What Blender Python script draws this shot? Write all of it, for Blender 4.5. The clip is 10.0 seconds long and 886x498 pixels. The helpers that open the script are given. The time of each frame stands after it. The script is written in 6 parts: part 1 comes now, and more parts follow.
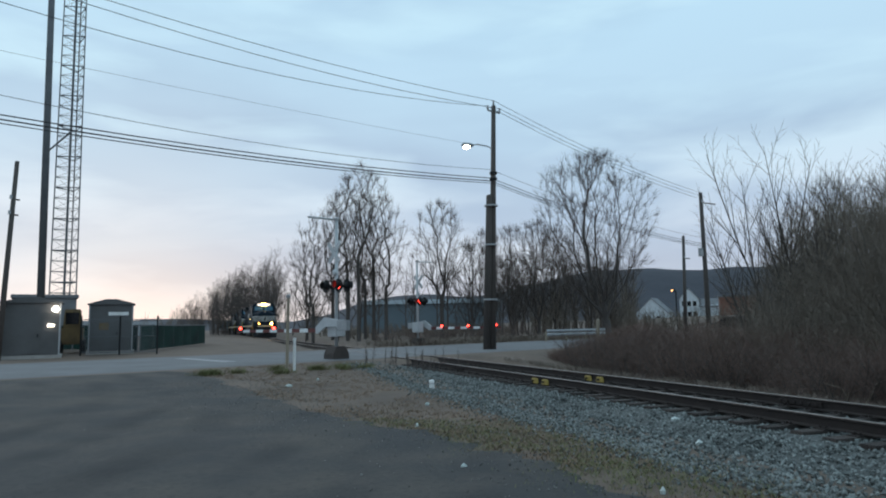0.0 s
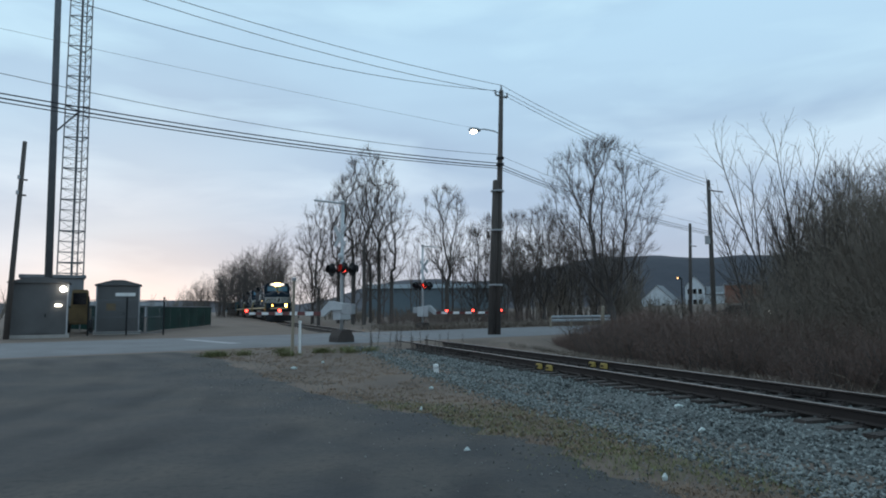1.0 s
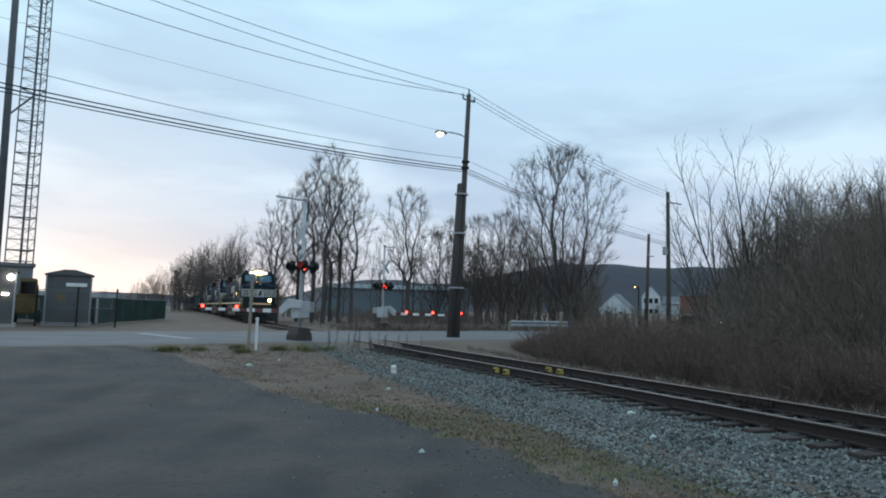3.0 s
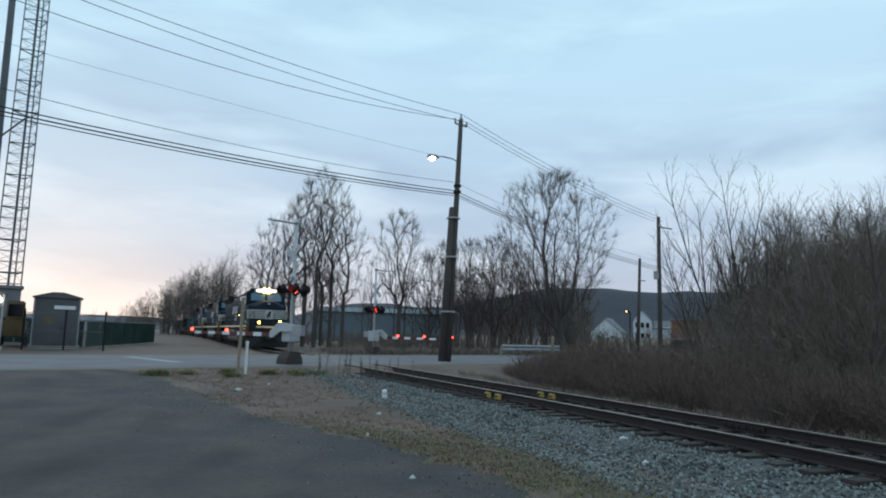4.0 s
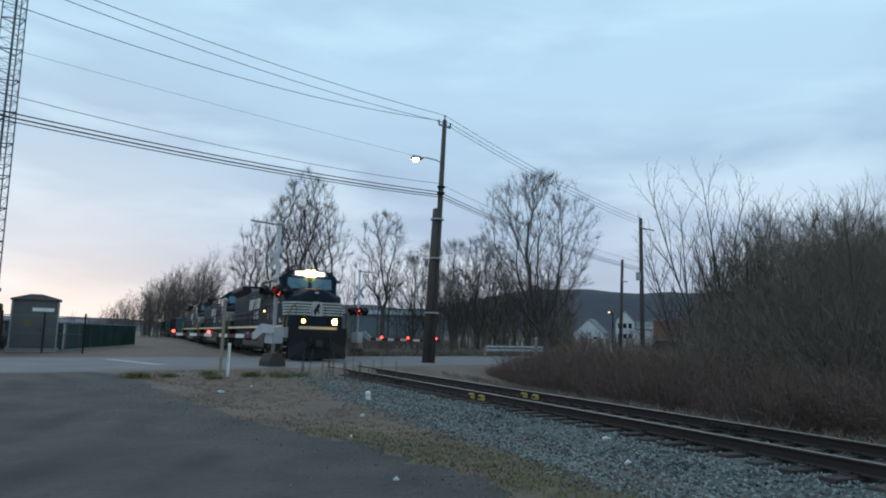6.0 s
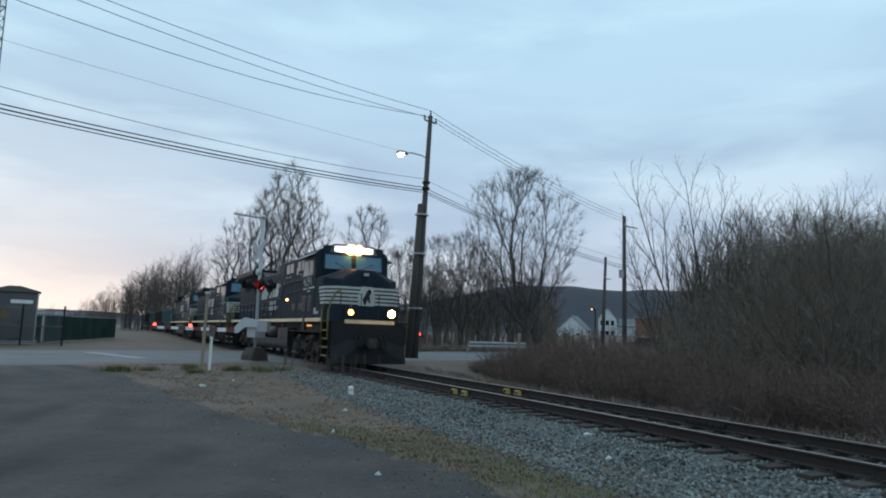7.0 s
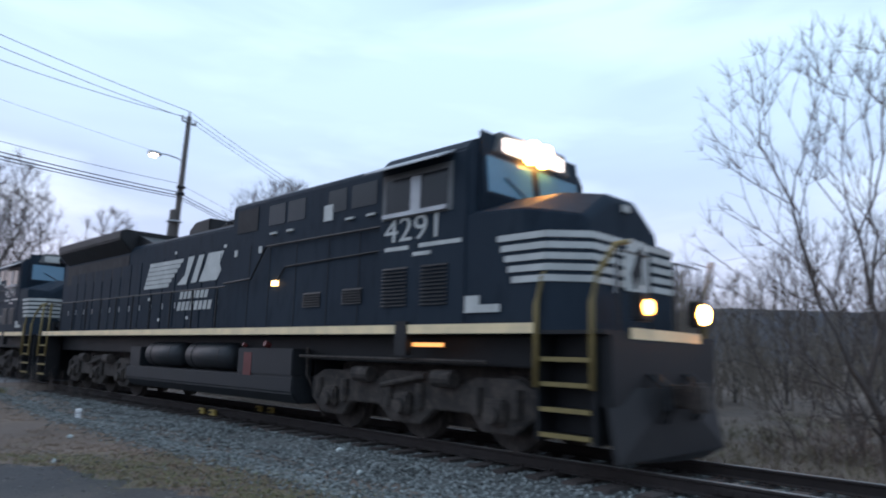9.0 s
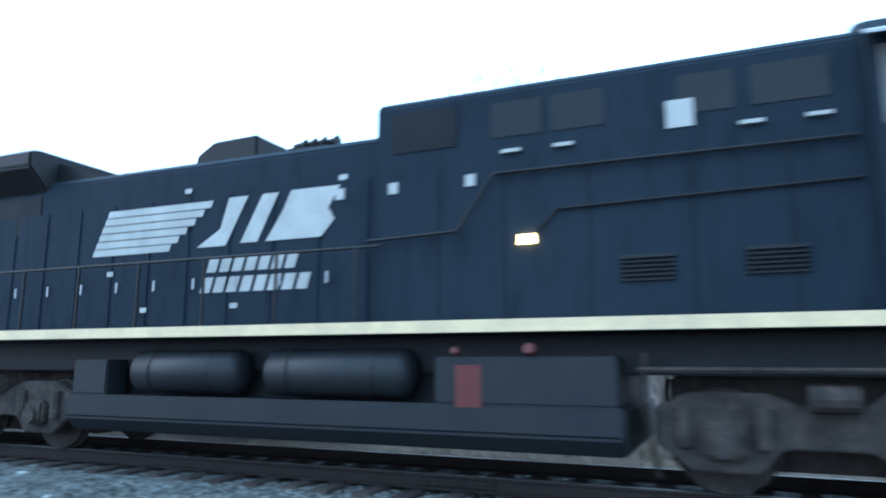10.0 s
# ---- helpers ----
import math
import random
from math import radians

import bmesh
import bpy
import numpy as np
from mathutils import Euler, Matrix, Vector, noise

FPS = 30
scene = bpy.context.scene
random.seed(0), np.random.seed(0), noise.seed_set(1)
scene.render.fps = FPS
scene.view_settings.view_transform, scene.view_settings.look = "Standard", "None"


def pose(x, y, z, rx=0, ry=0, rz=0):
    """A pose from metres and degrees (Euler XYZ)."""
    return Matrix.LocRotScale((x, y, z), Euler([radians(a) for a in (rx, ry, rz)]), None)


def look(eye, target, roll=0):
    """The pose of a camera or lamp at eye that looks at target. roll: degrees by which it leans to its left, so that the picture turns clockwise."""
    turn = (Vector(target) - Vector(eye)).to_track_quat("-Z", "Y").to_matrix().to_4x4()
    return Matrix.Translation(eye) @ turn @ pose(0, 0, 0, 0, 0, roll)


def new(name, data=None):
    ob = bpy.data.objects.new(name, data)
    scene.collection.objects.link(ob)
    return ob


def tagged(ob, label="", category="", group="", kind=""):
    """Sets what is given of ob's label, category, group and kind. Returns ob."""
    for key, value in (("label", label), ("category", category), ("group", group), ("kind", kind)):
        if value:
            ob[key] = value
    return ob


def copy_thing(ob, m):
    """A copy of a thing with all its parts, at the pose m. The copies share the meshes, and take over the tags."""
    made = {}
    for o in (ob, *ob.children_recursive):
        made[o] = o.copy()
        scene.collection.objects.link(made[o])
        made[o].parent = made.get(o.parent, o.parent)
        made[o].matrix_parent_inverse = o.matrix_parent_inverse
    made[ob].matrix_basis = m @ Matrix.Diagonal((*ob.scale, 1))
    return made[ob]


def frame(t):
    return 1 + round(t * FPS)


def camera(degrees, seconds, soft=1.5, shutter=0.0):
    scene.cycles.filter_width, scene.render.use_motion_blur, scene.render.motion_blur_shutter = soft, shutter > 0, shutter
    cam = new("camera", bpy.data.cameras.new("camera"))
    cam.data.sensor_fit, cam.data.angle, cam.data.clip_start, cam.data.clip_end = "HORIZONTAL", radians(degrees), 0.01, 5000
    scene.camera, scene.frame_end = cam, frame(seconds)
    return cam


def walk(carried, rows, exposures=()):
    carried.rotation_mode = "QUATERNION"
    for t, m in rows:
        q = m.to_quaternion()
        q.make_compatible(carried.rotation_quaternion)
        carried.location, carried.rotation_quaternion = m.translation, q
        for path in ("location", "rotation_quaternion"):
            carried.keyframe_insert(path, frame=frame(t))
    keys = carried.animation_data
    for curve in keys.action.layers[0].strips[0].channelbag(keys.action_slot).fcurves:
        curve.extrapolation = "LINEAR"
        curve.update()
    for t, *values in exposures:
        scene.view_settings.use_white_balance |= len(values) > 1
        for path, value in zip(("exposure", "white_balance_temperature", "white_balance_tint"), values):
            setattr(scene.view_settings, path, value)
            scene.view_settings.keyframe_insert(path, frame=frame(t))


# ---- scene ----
# World: rail top is z = 0. The straight track runs through FOOT along ALONG; ACROSS points to the camera's side.
FOOT = Vector((8.139, 2.703, 0))
ALONG = Vector((0.3152, -0.9490, 0))
ACROSS = Vector((-0.9490, -0.3152, 0))
EYE = 1.293
EASE, TURN = -8.0, 0.0255        # before this point the track swings over to a slightly different heading
SPEED = 10.05                    # train, metres a second


def on_track(s, w=0.0, z=0.0):
    """A point of the railway: s along it, w across it (towards the camera), z above the rail."""
    x = max(EASE - s, 0.0)
    bend = TURN * x * x / (x + 8.0)
    return FOOT + ALONG * s + ACROSS * (w + bend) + Vector((0, 0, z))


def nose_at(t):
    return -21.24 + SPEED * (t - 7.5)


# ---- camera ----
cam = camera(65.64, 10.0, soft=1.9, shutter=0.45)
PATH = [  # seconds, yaw, pitch, roll
    (0.0, 0.00, 6.35, 1.04), (0.5, 0.31, 5.03, 1.14), (1.0, 0.41, 5.09, 0.34), (1.5, -1.05, 5.18, -0.11),
    (2.0, -2.69, 4.19, -1.98), (2.5, -2.49, 5.41, -1.29), (2.7, -2.75, 5.25, -1.35), (3.8, -3.15, 6.40, -1.60), (4.0, -3.63, 7.27, -1.60), (4.5, -4.35, 6.65, -0.82),
    (5.0, -3.88, 6.69, -0.89), (5.5, -3.98, 7.23, -1.23), (5.7, -4.50, 7.45, -1.30), (6.8, -5.80, 7.10, -1.80), (7.0, -6.35, 7.08, -1.88), (7.5, -7.30, 7.22, -1.76),
    (8.0, -11.31, 8.27, -1.80), (8.5, -18.58, 8.19, -1.65), (8.7, -21.46, 8.58, -1.24), (9.0, -26.24, 8.94, -1.61),
    (9.5, -33.83, 9.17, -0.68), (9.8, -42.33, 9.64, -0.06), (10.0, -48.69, 9.48, -0.14)]
walk(cam, [(t, pose(0, 0, EYE, 90 + p, r, y)) for t, y, p, r in PATH],
     exposures=[(0, 0.02, 6400, 10), (0.5, -0.03, 6250, 10), (1.5, 0.02, 6250, 10), (2.5, 0.16, 6400, 10), (4.0, 0.06, 6400, 10), (4.5, -0.02, 6200, 10), (5.5, -0.02, 6200, 10), (7.5, 0.02, 6350, 10), (8.1, 0.06, 6250, 10), (8.5, -0.15, 6050, 10), (8.65, -0.05, 6200, 12), (9.0, 0.42, 6200, 23), (9.5, 1.25, 5350, 13), (10.0, 1.58, 5250, 10)])

# ---- world and light: an overcast dusk, brighter and warmer low in the west ----
world = bpy.data.worlds.new("dusk_sky")
scene.world = world
world.use_nodes = True
wn, wl = world.node_tree.nodes, world.node_tree.links
wn.clear()


def wnode(kind, **values):
    n = wn.new(kind)
    for k, v in values.items():
        n.inputs[k.replace("_", " ")].default_value = v
    return n


def wmath(op, a, b=None):
    n = wn.new("ShaderNodeMath")
    n.operation = op
    for i, v in enumerate((a, b)):
        if v is None:
            continue
        if isinstance(v, (int, float)):
            n.inputs[i].default_value = v
        else:
            wl.new(v, n.inputs[i])
    return n.outputs[0]


def wramp(fac, stops):
    n = wn.new("ShaderNodeValToRGB")
    while len(n.color_ramp.elements) < len(stops):
        n.color_ramp.elements.new(0.5)
    for e, (at, c) in zip(n.color_ramp.elements, stops):
        e.position, e.color = at, (*c, 1)
    wl.new(fac, n.inputs[0])
    return n.outputs[0]


def wmix(fac, a, b, blend="MIX"):
    n = wn.new("ShaderNodeMix")
    n.data_type, n.blend_type = "RGBA", blend
    for i, v in ((0, fac), (6, a), (7, b)):
        if isinstance(v, (int, float)):
            n.inputs[i].default_value = v
        else:
            wl.new(v, n.inputs[i])
    return n.outputs[2]


coord = wn.new("ShaderNodeTexCoord")
split = wn.new("ShaderNodeSeparateXYZ")
wl.new(coord.outputs["Generated"], split.inputs[0])
sky = wn.new("ShaderNodeTexSky")
sky.sky_type, sky.sun_disc = "NISHITA", False
sky.sun_elevation, sky.sun_rotation = radians(6), radians(-25)
height = wmath("MAXIMUM", split.outputs[2], 0.0)
# cloud layers: the direction is flattened so that the clouds lie in long banks
flat = wn.new("ShaderNodeMapping")
flat.inputs["Scale"].default_value = (1.0, 1.0, 4.2)
flat.inputs["Rotation"].default_value = (radians(5), radians(-4), 0)
wl.new(coord.outputs["Generated"], flat.inputs[0])
banks = wnode("ShaderNodeTexNoise", Scale=1.5, Detail=4.0, Roughness=0.45, Distortion=0.4)
wl.new(flat.outputs[0], banks.inputs["Vector"])
wisps = wnode("ShaderNodeTexNoise", Scale=3.2, Detail=5.0, Roughness=0.45, Distortion=0.3)
wl.new(flat.outputs[0], wisps.inputs["Vector"])
base = wramp(height, [(0.0, (0.58, 0.64, 0.73)), (0.10, (0.55, 0.65, 0.77)), (0.25, (0.50, 0.68, 0.83)), (0.45, (0.52, 0.76, 0.92)), (0.8, (0.49, 0.74, 0.91))])
bright = wramp(height, [(0.0, (0.72, 0.75, 0.82)), (0.12, (0.70, 0.78, 0.88)), (0.30, (0.60, 0.83, 0.95)), (0.6, (0.60, 0.86, 0.98))])
dull = wramp(height, [(0.0, (0.52, 0.54, 0.63)), (0.15, (0.42, 0.53, 0.68)), (0.35, (0.41, 0.58, 0.74)), (0.7, (0.44, 0.65, 0.81))])
c1 = wmix(wramp(banks.outputs[0], [(0.42, (0, 0, 0)), (0.66, (1, 1, 1))]), base, dull)
c2 = wmix(wramp(wisps.outputs[0], [(0.45, (0, 0, 0)), (0.66, (0.9, 0.9, 0.9))]), c1, bright)
# the afterglow: low in the sky towards the west
aim = wn.new("ShaderNodeVectorMath")
aim.operation = "DOT_PRODUCT"
wl.new(coord.outputs["Generated"], aim.inputs[0])
aim.inputs[1].default_value = Vector((-0.42, 0.90, 0.03)).normalized()
glow = wmath("MULTIPLY", wmath("POWER", wmath("MAXIMUM", aim.outputs["Value"], 0.0), 9.0), wmath("POWER", wmath("SUBTRACT", 1.0, height), 13.0))
c3 = wmix(wmath("MULTIPLY", glow, 0.16), c2, wramp(height, [(0.0, (0.90, 0.82, 0.84)), (0.2, (0.80, 0.81, 0.88))]))
c4 = wmix(0.006, c3, sky.outputs[0])
background = wnode("ShaderNodeBackground", Strength=1.0)
wl.new(c4, background.inputs[0])
out = wn.new("ShaderNodeOutputWorld")
wl.new(background.outputs[0], out.inputs[0])

sun = new("sun", bpy.data.lights.new("sun", "SUN"))
sun.data.energy, sun.data.angle, sun.data.color = 0.5, radians(40), (1.0, 0.93, 0.88)
sun.matrix_world = look((0, 0, 40), (14, -24, 22))


# ---- materials ----
def material(name, color, rough=0.8, metal=0.0, second=None, scale=3.0, amount=0.5, fine=None, fine_scale=40.0, bump=0.15, bump_scale=None,
             specular=0.4, detail=6.0, stretch=(1, 1, 1), random_part=0.0, island=0.0, ruts=None):
    """A surface with large stains (second), fine grain (fine) and relief."""
    m = bpy.data.materials.new(name)
    m.use_nodes = True
    nt = m.node_tree
    bsdf = nt.nodes["Principled BSDF"]
    bsdf.inputs["Metallic"].default_value = metal
    bsdf.inputs["Specular IOR Level"].default_value = specular
    tc = nt.nodes.new("ShaderNodeTexCoord")
    mp = nt.nodes.new("ShaderNodeMapping")
    mp.inputs["Scale"].default_value = stretch
    nt.links.new(tc.outputs["Object"], mp.inputs[0])

    def noise_tex(sc, det, rough_=0.6):
        n = nt.nodes.new("ShaderNodeTexNoise")
        n.inputs["Scale"].default_value, n.inputs["Detail"].default_value, n.inputs["Roughness"].default_value = sc, det, rough_
        nt.links.new(mp.outputs[0], n.inputs["Vector"])
        return n.outputs[0]

    def ramp(fac, lo, hi, top=1.0):
        n = nt.nodes.new("ShaderNodeMapRange")
        n.inputs[1].default_value, n.inputs[2].default_value, n.inputs[4].default_value = lo, hi, top
        nt.links.new(fac, n.inputs[0])
        return n.outputs[0]

    def mix(fac, a, b, blend="MIX"):
        n = nt.nodes.new("ShaderNodeMix")
        n.data_type, n.blend_type = "RGBA", blend
        for i, v in ((0, fac), (6, a), (7, b)):
            if isinstance(v, (int, float)):
                n.inputs[i].default_value = v
            elif isinstance(v, tuple):
                n.inputs[i].default_value = (*v, 1)
            else:
                nt.links.new(v, n.inputs[i])
        return n.outputs[2]

    large = noise_tex(scale, detail)
    small = noise_tex(fine_scale, 3.0)
    second = second or tuple(c * 0.6 for c in color)
    fine = fine or tuple(c * 0.75 for c in color)
    col = mix(ramp(large, 0.38, 0.68, amount), color, second)
    col = mix(ramp(small, 0.5, 0.75, 0.7), col, fine)
    if ruts:
        wv = nt.nodes.new("ShaderNodeTexWave")
        wv.wave_type, wv.rings_direction = "RINGS", "Z"
        for k, v in (("Scale", 0.21), ("Distortion", 14.0), ("Detail", 3.0), ("Detail Scale", 0.22), ("Detail Roughness", 0.55)):
            wv.inputs[k].default_value = v
        arc = nt.nodes.new("ShaderNodeMapping")      # tyre arcs swing round a point west of the yard
        arc.inputs["Location"].default_value = (27.0, -8.0, 0)
        nt.links.new(mp.outputs[0], arc.inputs[0])
        nt.links.new(arc.outputs[0], wv.inputs["Vector"])
        broad = noise_tex(0.30, 3.0)
        both_ = nt.nodes.new("ShaderNodeMath")
        both_.operation = "MULTIPLY"
        nt.links.new(ramp(wv.outputs[1], 0.40, 0.98, 0.75), both_.inputs[0])
        nt.links.new(ramp(broad, 0.44, 0.62), both_.inputs[1])
        col = mix(both_.outputs[0], col, ruts)
    if random_part or island:
        if island:
            g = nt.nodes.new("ShaderNodeNewGeometry")
            val = g.outputs["Random Per Island"]
        else:
            g = nt.nodes.new("ShaderNodeObjectInfo")
            val = g.outputs["Random"]
        k = max(random_part, island)
        n = nt.nodes.new("ShaderNodeMapRange")
        n.inputs[3].default_value, n.inputs[4].default_value = 1 - k, 1 + k
        nt.links.new(val, n.inputs[0])
        h = nt.nodes.new("ShaderNodeHueSaturation")
        nt.links.new(n.outputs[0], h.inputs["Value"])
        nt.links.new(col, h.inputs["Color"])
        col = h.outputs[0]
    nt.links.new(col, bsdf.inputs["Base Color"])
    n = nt.nodes.new("ShaderNodeMapRange")
    n.inputs[3].default_value, n.inputs[4].default_value = max(rough - 0.12, 0.04), min(rough + 0.12, 1)
    nt.links.new(large, n.inputs[0])
    nt.links.new(n.outputs[0], bsdf.inputs["Roughness"])
    if bump:
        b = nt.nodes.new("ShaderNodeBump")
        b.inputs["Strength"].default_value, b.inputs["Distance"].default_value = bump, 0.02
        nt.links.new(noise_tex(bump_scale, 4.0) if bump_scale else small, b.inputs["Height"])
        nt.links.new(b.outputs[0], bsdf.inputs["Normal"])
    return m


def glowing(name, color, strength):
    m = bpy.data.materials.new(name)
    m.use_nodes = True
    b = m.node_tree.nodes["Principled BSDF"]
    b.inputs["Base Color"].default_value = (*color, 1)
    b.inputs["Emission Color"].default_value = (*color, 1)
    b.inputs["Emission Strength"].default_value = strength
    return m


EARTH = material("earth_and_dead_grass", (0.128, 0.090, 0.068), 0.95, second=(0.076, 0.056, 0.045), scale=0.45, amount=0.9, fine=(0.140, 0.108, 0.086), fine_scale=9.0, bump=0.4)
LOT = material("worn_dark_asphalt", (0.032, 0.032, 0.034), 0.92, second=(0.090, 0.075, 0.063), scale=0.55, amount=0.85, fine=(0.014, 0.016, 0.019), fine_scale=11.0, bump=1.0, bump_scale=22.0, detail=11.0, ruts=(0.011, 0.012, 0.015))
ROAD = material("grey_road_asphalt", (0.135, 0.138, 0.147), 0.88, second=(0.10, 0.098, 0.10), scale=0.5, amount=0.8, fine=(0.20, 0.205, 0.215), fine_scale=30.0, bump=0.2)
BALLAST = material("ballast_bed", (0.080, 0.085, 0.082), 0.95, second=(0.044, 0.046, 0.045), scale=1.2, amount=0.8, fine=(0.12, 0.126, 0.122), fine_scale=24.0, bump=1.0)
STONE = material("ballast_stone", (0.150, 0.161, 0.155), 0.9, second=(0.088, 0.094, 0.090), scale=2.0, amount=0.65, fine=(0.21, 0.22, 0.21), fine_scale=60.0, bump=0.2, island=0.8)
PEBBLE = material("pale_pebbles", (0.16, 0.155, 0.145), 0.9, scale=5, bump=0.1, island=0.7)
RAIL = material("rusty_rail_side", (0.026, 0.019, 0.017), 0.9, metal=0.0, second=(0.018, 0.0145, 0.014), scale=4, fine=(0.04, 0.027, 0.023), bump=0.15)
RAILTOP = material("polished_rail_head", (0.22, 0.20, 0.19), 0.42, metal=0.8, second=(0.12, 0.10, 0.09), scale=3, bump=0.02)
TIE = material("weathered_tie_wood", (0.055, 0.043, 0.038), 0.95, second=(0.032, 0.027, 0.026), scale=3, fine=(0.085, 0.07, 0.063), fine_scale=30, bump=0.6, stretch=(1, 8, 1), random_part=0.35)
WORNLINE = material("worn_road_paint", (0.34, 0.34, 0.35), 0.8, second=(0.17, 0.17, 0.18), scale=4, amount=0.9, bump=0.1)
YELLOW = material("chipped_yellow_paint", (0.40, 0.29, 0.075), 0.6, second=(0.28, 0.19, 0.06), scale=9, amount=0.8, bump=0.1)
MACHINEPAINT = material("dull_tan_yellow_paint", (0.19, 0.125, 0.055), 0.7, second=(0.10, 0.07, 0.04), scale=2.0, amount=0.8, bump=0.1)
DRYGRASS = material("dry_grass_blades", (0.225, 0.150, 0.100), 0.95, second=(0.115, 0.085, 0.06), scale=0.5, bump=0, island=0.4)
BANKGRASS = material("dull_bank_grass", (0.190, 0.150, 0.120), 0.95, second=(0.110, 0.088, 0.073), scale=0.5, bump=0, island=0.4)
GREENGRASS = material("green_grass_blades", (0.135, 0.140, 0.055), 0.95, second=(0.19, 0.16, 0.085), scale=0.9, bump=0, island=0.4)
ROUGHGRASS = material("olive_and_tan_grass", (0.125, 0.112, 0.062), 0.95, second=(0.150, 0.110, 0.080), scale=0.4, amount=0.9, bump=0, island=0.4)
BARK = material("grey_brown_bark", (0.085, 0.072, 0.065), 0.95, second=(0.055, 0.047, 0.044), scale=2.0, bump=0.3, fine=(0.12, 0.105, 0.095), fine_scale=18)
TWIG = material("bare_twigs", (0.095, 0.075, 0.066), 0.95, second=(0.06, 0.05, 0.046), scale=0.6, bump=0)
BUSHTWIG = material("tan_bush_twigs", (0.185, 0.152, 0.122), 0.95, second=(0.115, 0.094, 0.080), scale=0.5, bump=0)
REDTWIG = material("red_brown_brush", (0.185, 0.118, 0.096), 0.95, second=(0.100, 0.075, 0.066), scale=0.35, amount=0.9, bump=0)
POLEWOOD = material("creosoted_pole_wood", (0.085, 0.072, 0.065), 0.9, second=(0.055, 0.048, 0.045), scale=1.2, fine=(0.12, 0.105, 0.095), fine_scale=16, bump=0.5, stretch=(5, 5, 0.5))
PALEWOOD = material("weathered_post_wood", (0.30, 0.25, 0.19), 0.9, scale=3, bump=0.3, stretch=(4, 4, 0.6))
GALV = material("galvanised_steel", (0.38, 0.39, 0.40), 0.5, metal=0.6, second=(0.27, 0.28, 0.29), scale=4, bump=0.05)
CABLE = material("black_cable", (0.035, 0.037, 0.042), 0.7, bump=0)
ALU = material("dull_white_aluminium", (0.50, 0.51, 0.52), 0.5, metal=0.25, second=(0.36, 0.37, 0.38), scale=2, bump=0.04)
DARKMETAL = material("black_painted_metal", (0.011, 0.012, 0.014), 0.55, second=(0.022, 0.021, 0.021), scale=1.6, amount=0.8, bump=0.05, specular=0.25)
REDLENS = glowing("lit_red_lens", (1.0, 0.05, 0.03), 9.0)
REDDARK = material("unlit_red_lens", (0.10, 0.012, 0.012), 0.25, bump=0)
REDPAINT = material("red_reflective_stripe", (0.13, 0.028, 0.025), 0.5, bump=0.02)
WHITEPAINT = material("white_paint", (0.78, 0.78, 0.77), 0.55, second=(0.6, 0.59, 0.57), scale=4, bump=0.03)
BUNGALOW = material("grey_bungalow_steel", (0.105, 0.104, 0.106), 0.6, second=(0.070, 0.068, 0.067), scale=0.7, amount=0.8, bump=0.03)
CONCRETE = material("concrete", (0.36, 0.34, 0.32), 0.9, second=(0.25, 0.24, 0.225), scale=3, bump=0.3)
GREENPANEL = material("green_fence_fabric", (0.011, 0.040, 0.032), 0.85, second=(0.012, 0.024, 0.021), scale=0.5, amount=0.95, bump=0.2, specular=0.2)
# black paint; its blue cast is reflected sky put into the base colour
BLACKPAINT = material("faded_black_paint_sky_blue", (0.0175, 0.0265, 0.0380), 0.62, second=(0.025, 0.035, 0.047), scale=0.8, amount=0.9, fine=(0.010, 0.015, 0.022), fine_scale=5, bump=0.10, bump_scale=1.3, specular=0.07, stretch=(1, 1, 0.3))
GREYPAINT = material("faded_grey_loco_paint", (0.040, 0.045, 0.051), 0.65, second=(0.024, 0.027, 0.031), scale=0.9, bump=0.03, specular=0.15)
BROWPAINT = material("dusty_grey_brow_paint", (0.15, 0.153, 0.152), 0.7, second=(0.09, 0.088, 0.085), scale=1.6, bump=0.03, specular=0.15)
TOWERSTEEL = material("weathered_tower_steel", (0.155, 0.165, 0.175), 0.65, metal=0.3, second=(0.10, 0.105, 0.112), scale=1.2, bump=0.05)
GRIME = material("road_grime_steel", (0.052, 0.042, 0.036), 0.9, second=(0.016, 0.014, 0.013), scale=2.4, amount=0.9, fine=(0.095, 0.072, 0.058), fine_scale=9, bump=0.3)
TANKPAINT = material("grimy_tank_paint", (0.016, 0.019, 0.023), 0.5, second=(0.030, 0.029, 0.028), scale=1.4, bump=0.08, specular=0.3)
LETTER = material("white_lettering", (0.50, 0.50, 0.47), 0.6, second=(0.34, 0.34, 0.32), scale=2, amount=0.8, bump=0.02)
# white stripe; the warm light it throws back is painted in as orange
SILL = material("warm_lit_white_sill", (0.86, 0.66, 0.38), 0.4, second=(0.58, 0.46, 0.29), amount=0.8, scale=2, bump=0.02)
HANDYELLOW = material("yellow_handrail_paint", (0.21, 0.155, 0.055), 0.6, second=(0.13, 0.10, 0.04), scale=6, bump=0.05)
LOUVRE = material("dark_louvre", (0.009, 0.011, 0.014), 0.6, bump=0, specular=0.2)
# blue base colour stands in for the sky mirrored in the windscreen
GLASS = material("cab_glass_sky_blue", (0.045, 0.150, 0.230), 0.06, bump=0, specular=0.8, amount=0.2)
DARKGLASS = material("dark_window_glass", (0.007, 0.008, 0.011), 0.18, bump=0, specular=0.3, amount=0.2)
HEADLAMP = glowing("lit_headlamp", (1.0, 0.45, 0.08), 42.0)
DITCHLAMP = glowing("lit_ditch_lamp", (1.0, 0.42, 0.07), 60.0)
DIMLAMP = glowing("dim_ditch_lamp", (1.0, 0.42, 0.07), 16.0)
BOARD = glowing("lit_number_board", (1.0, 0.90, 0.74), 1.6)
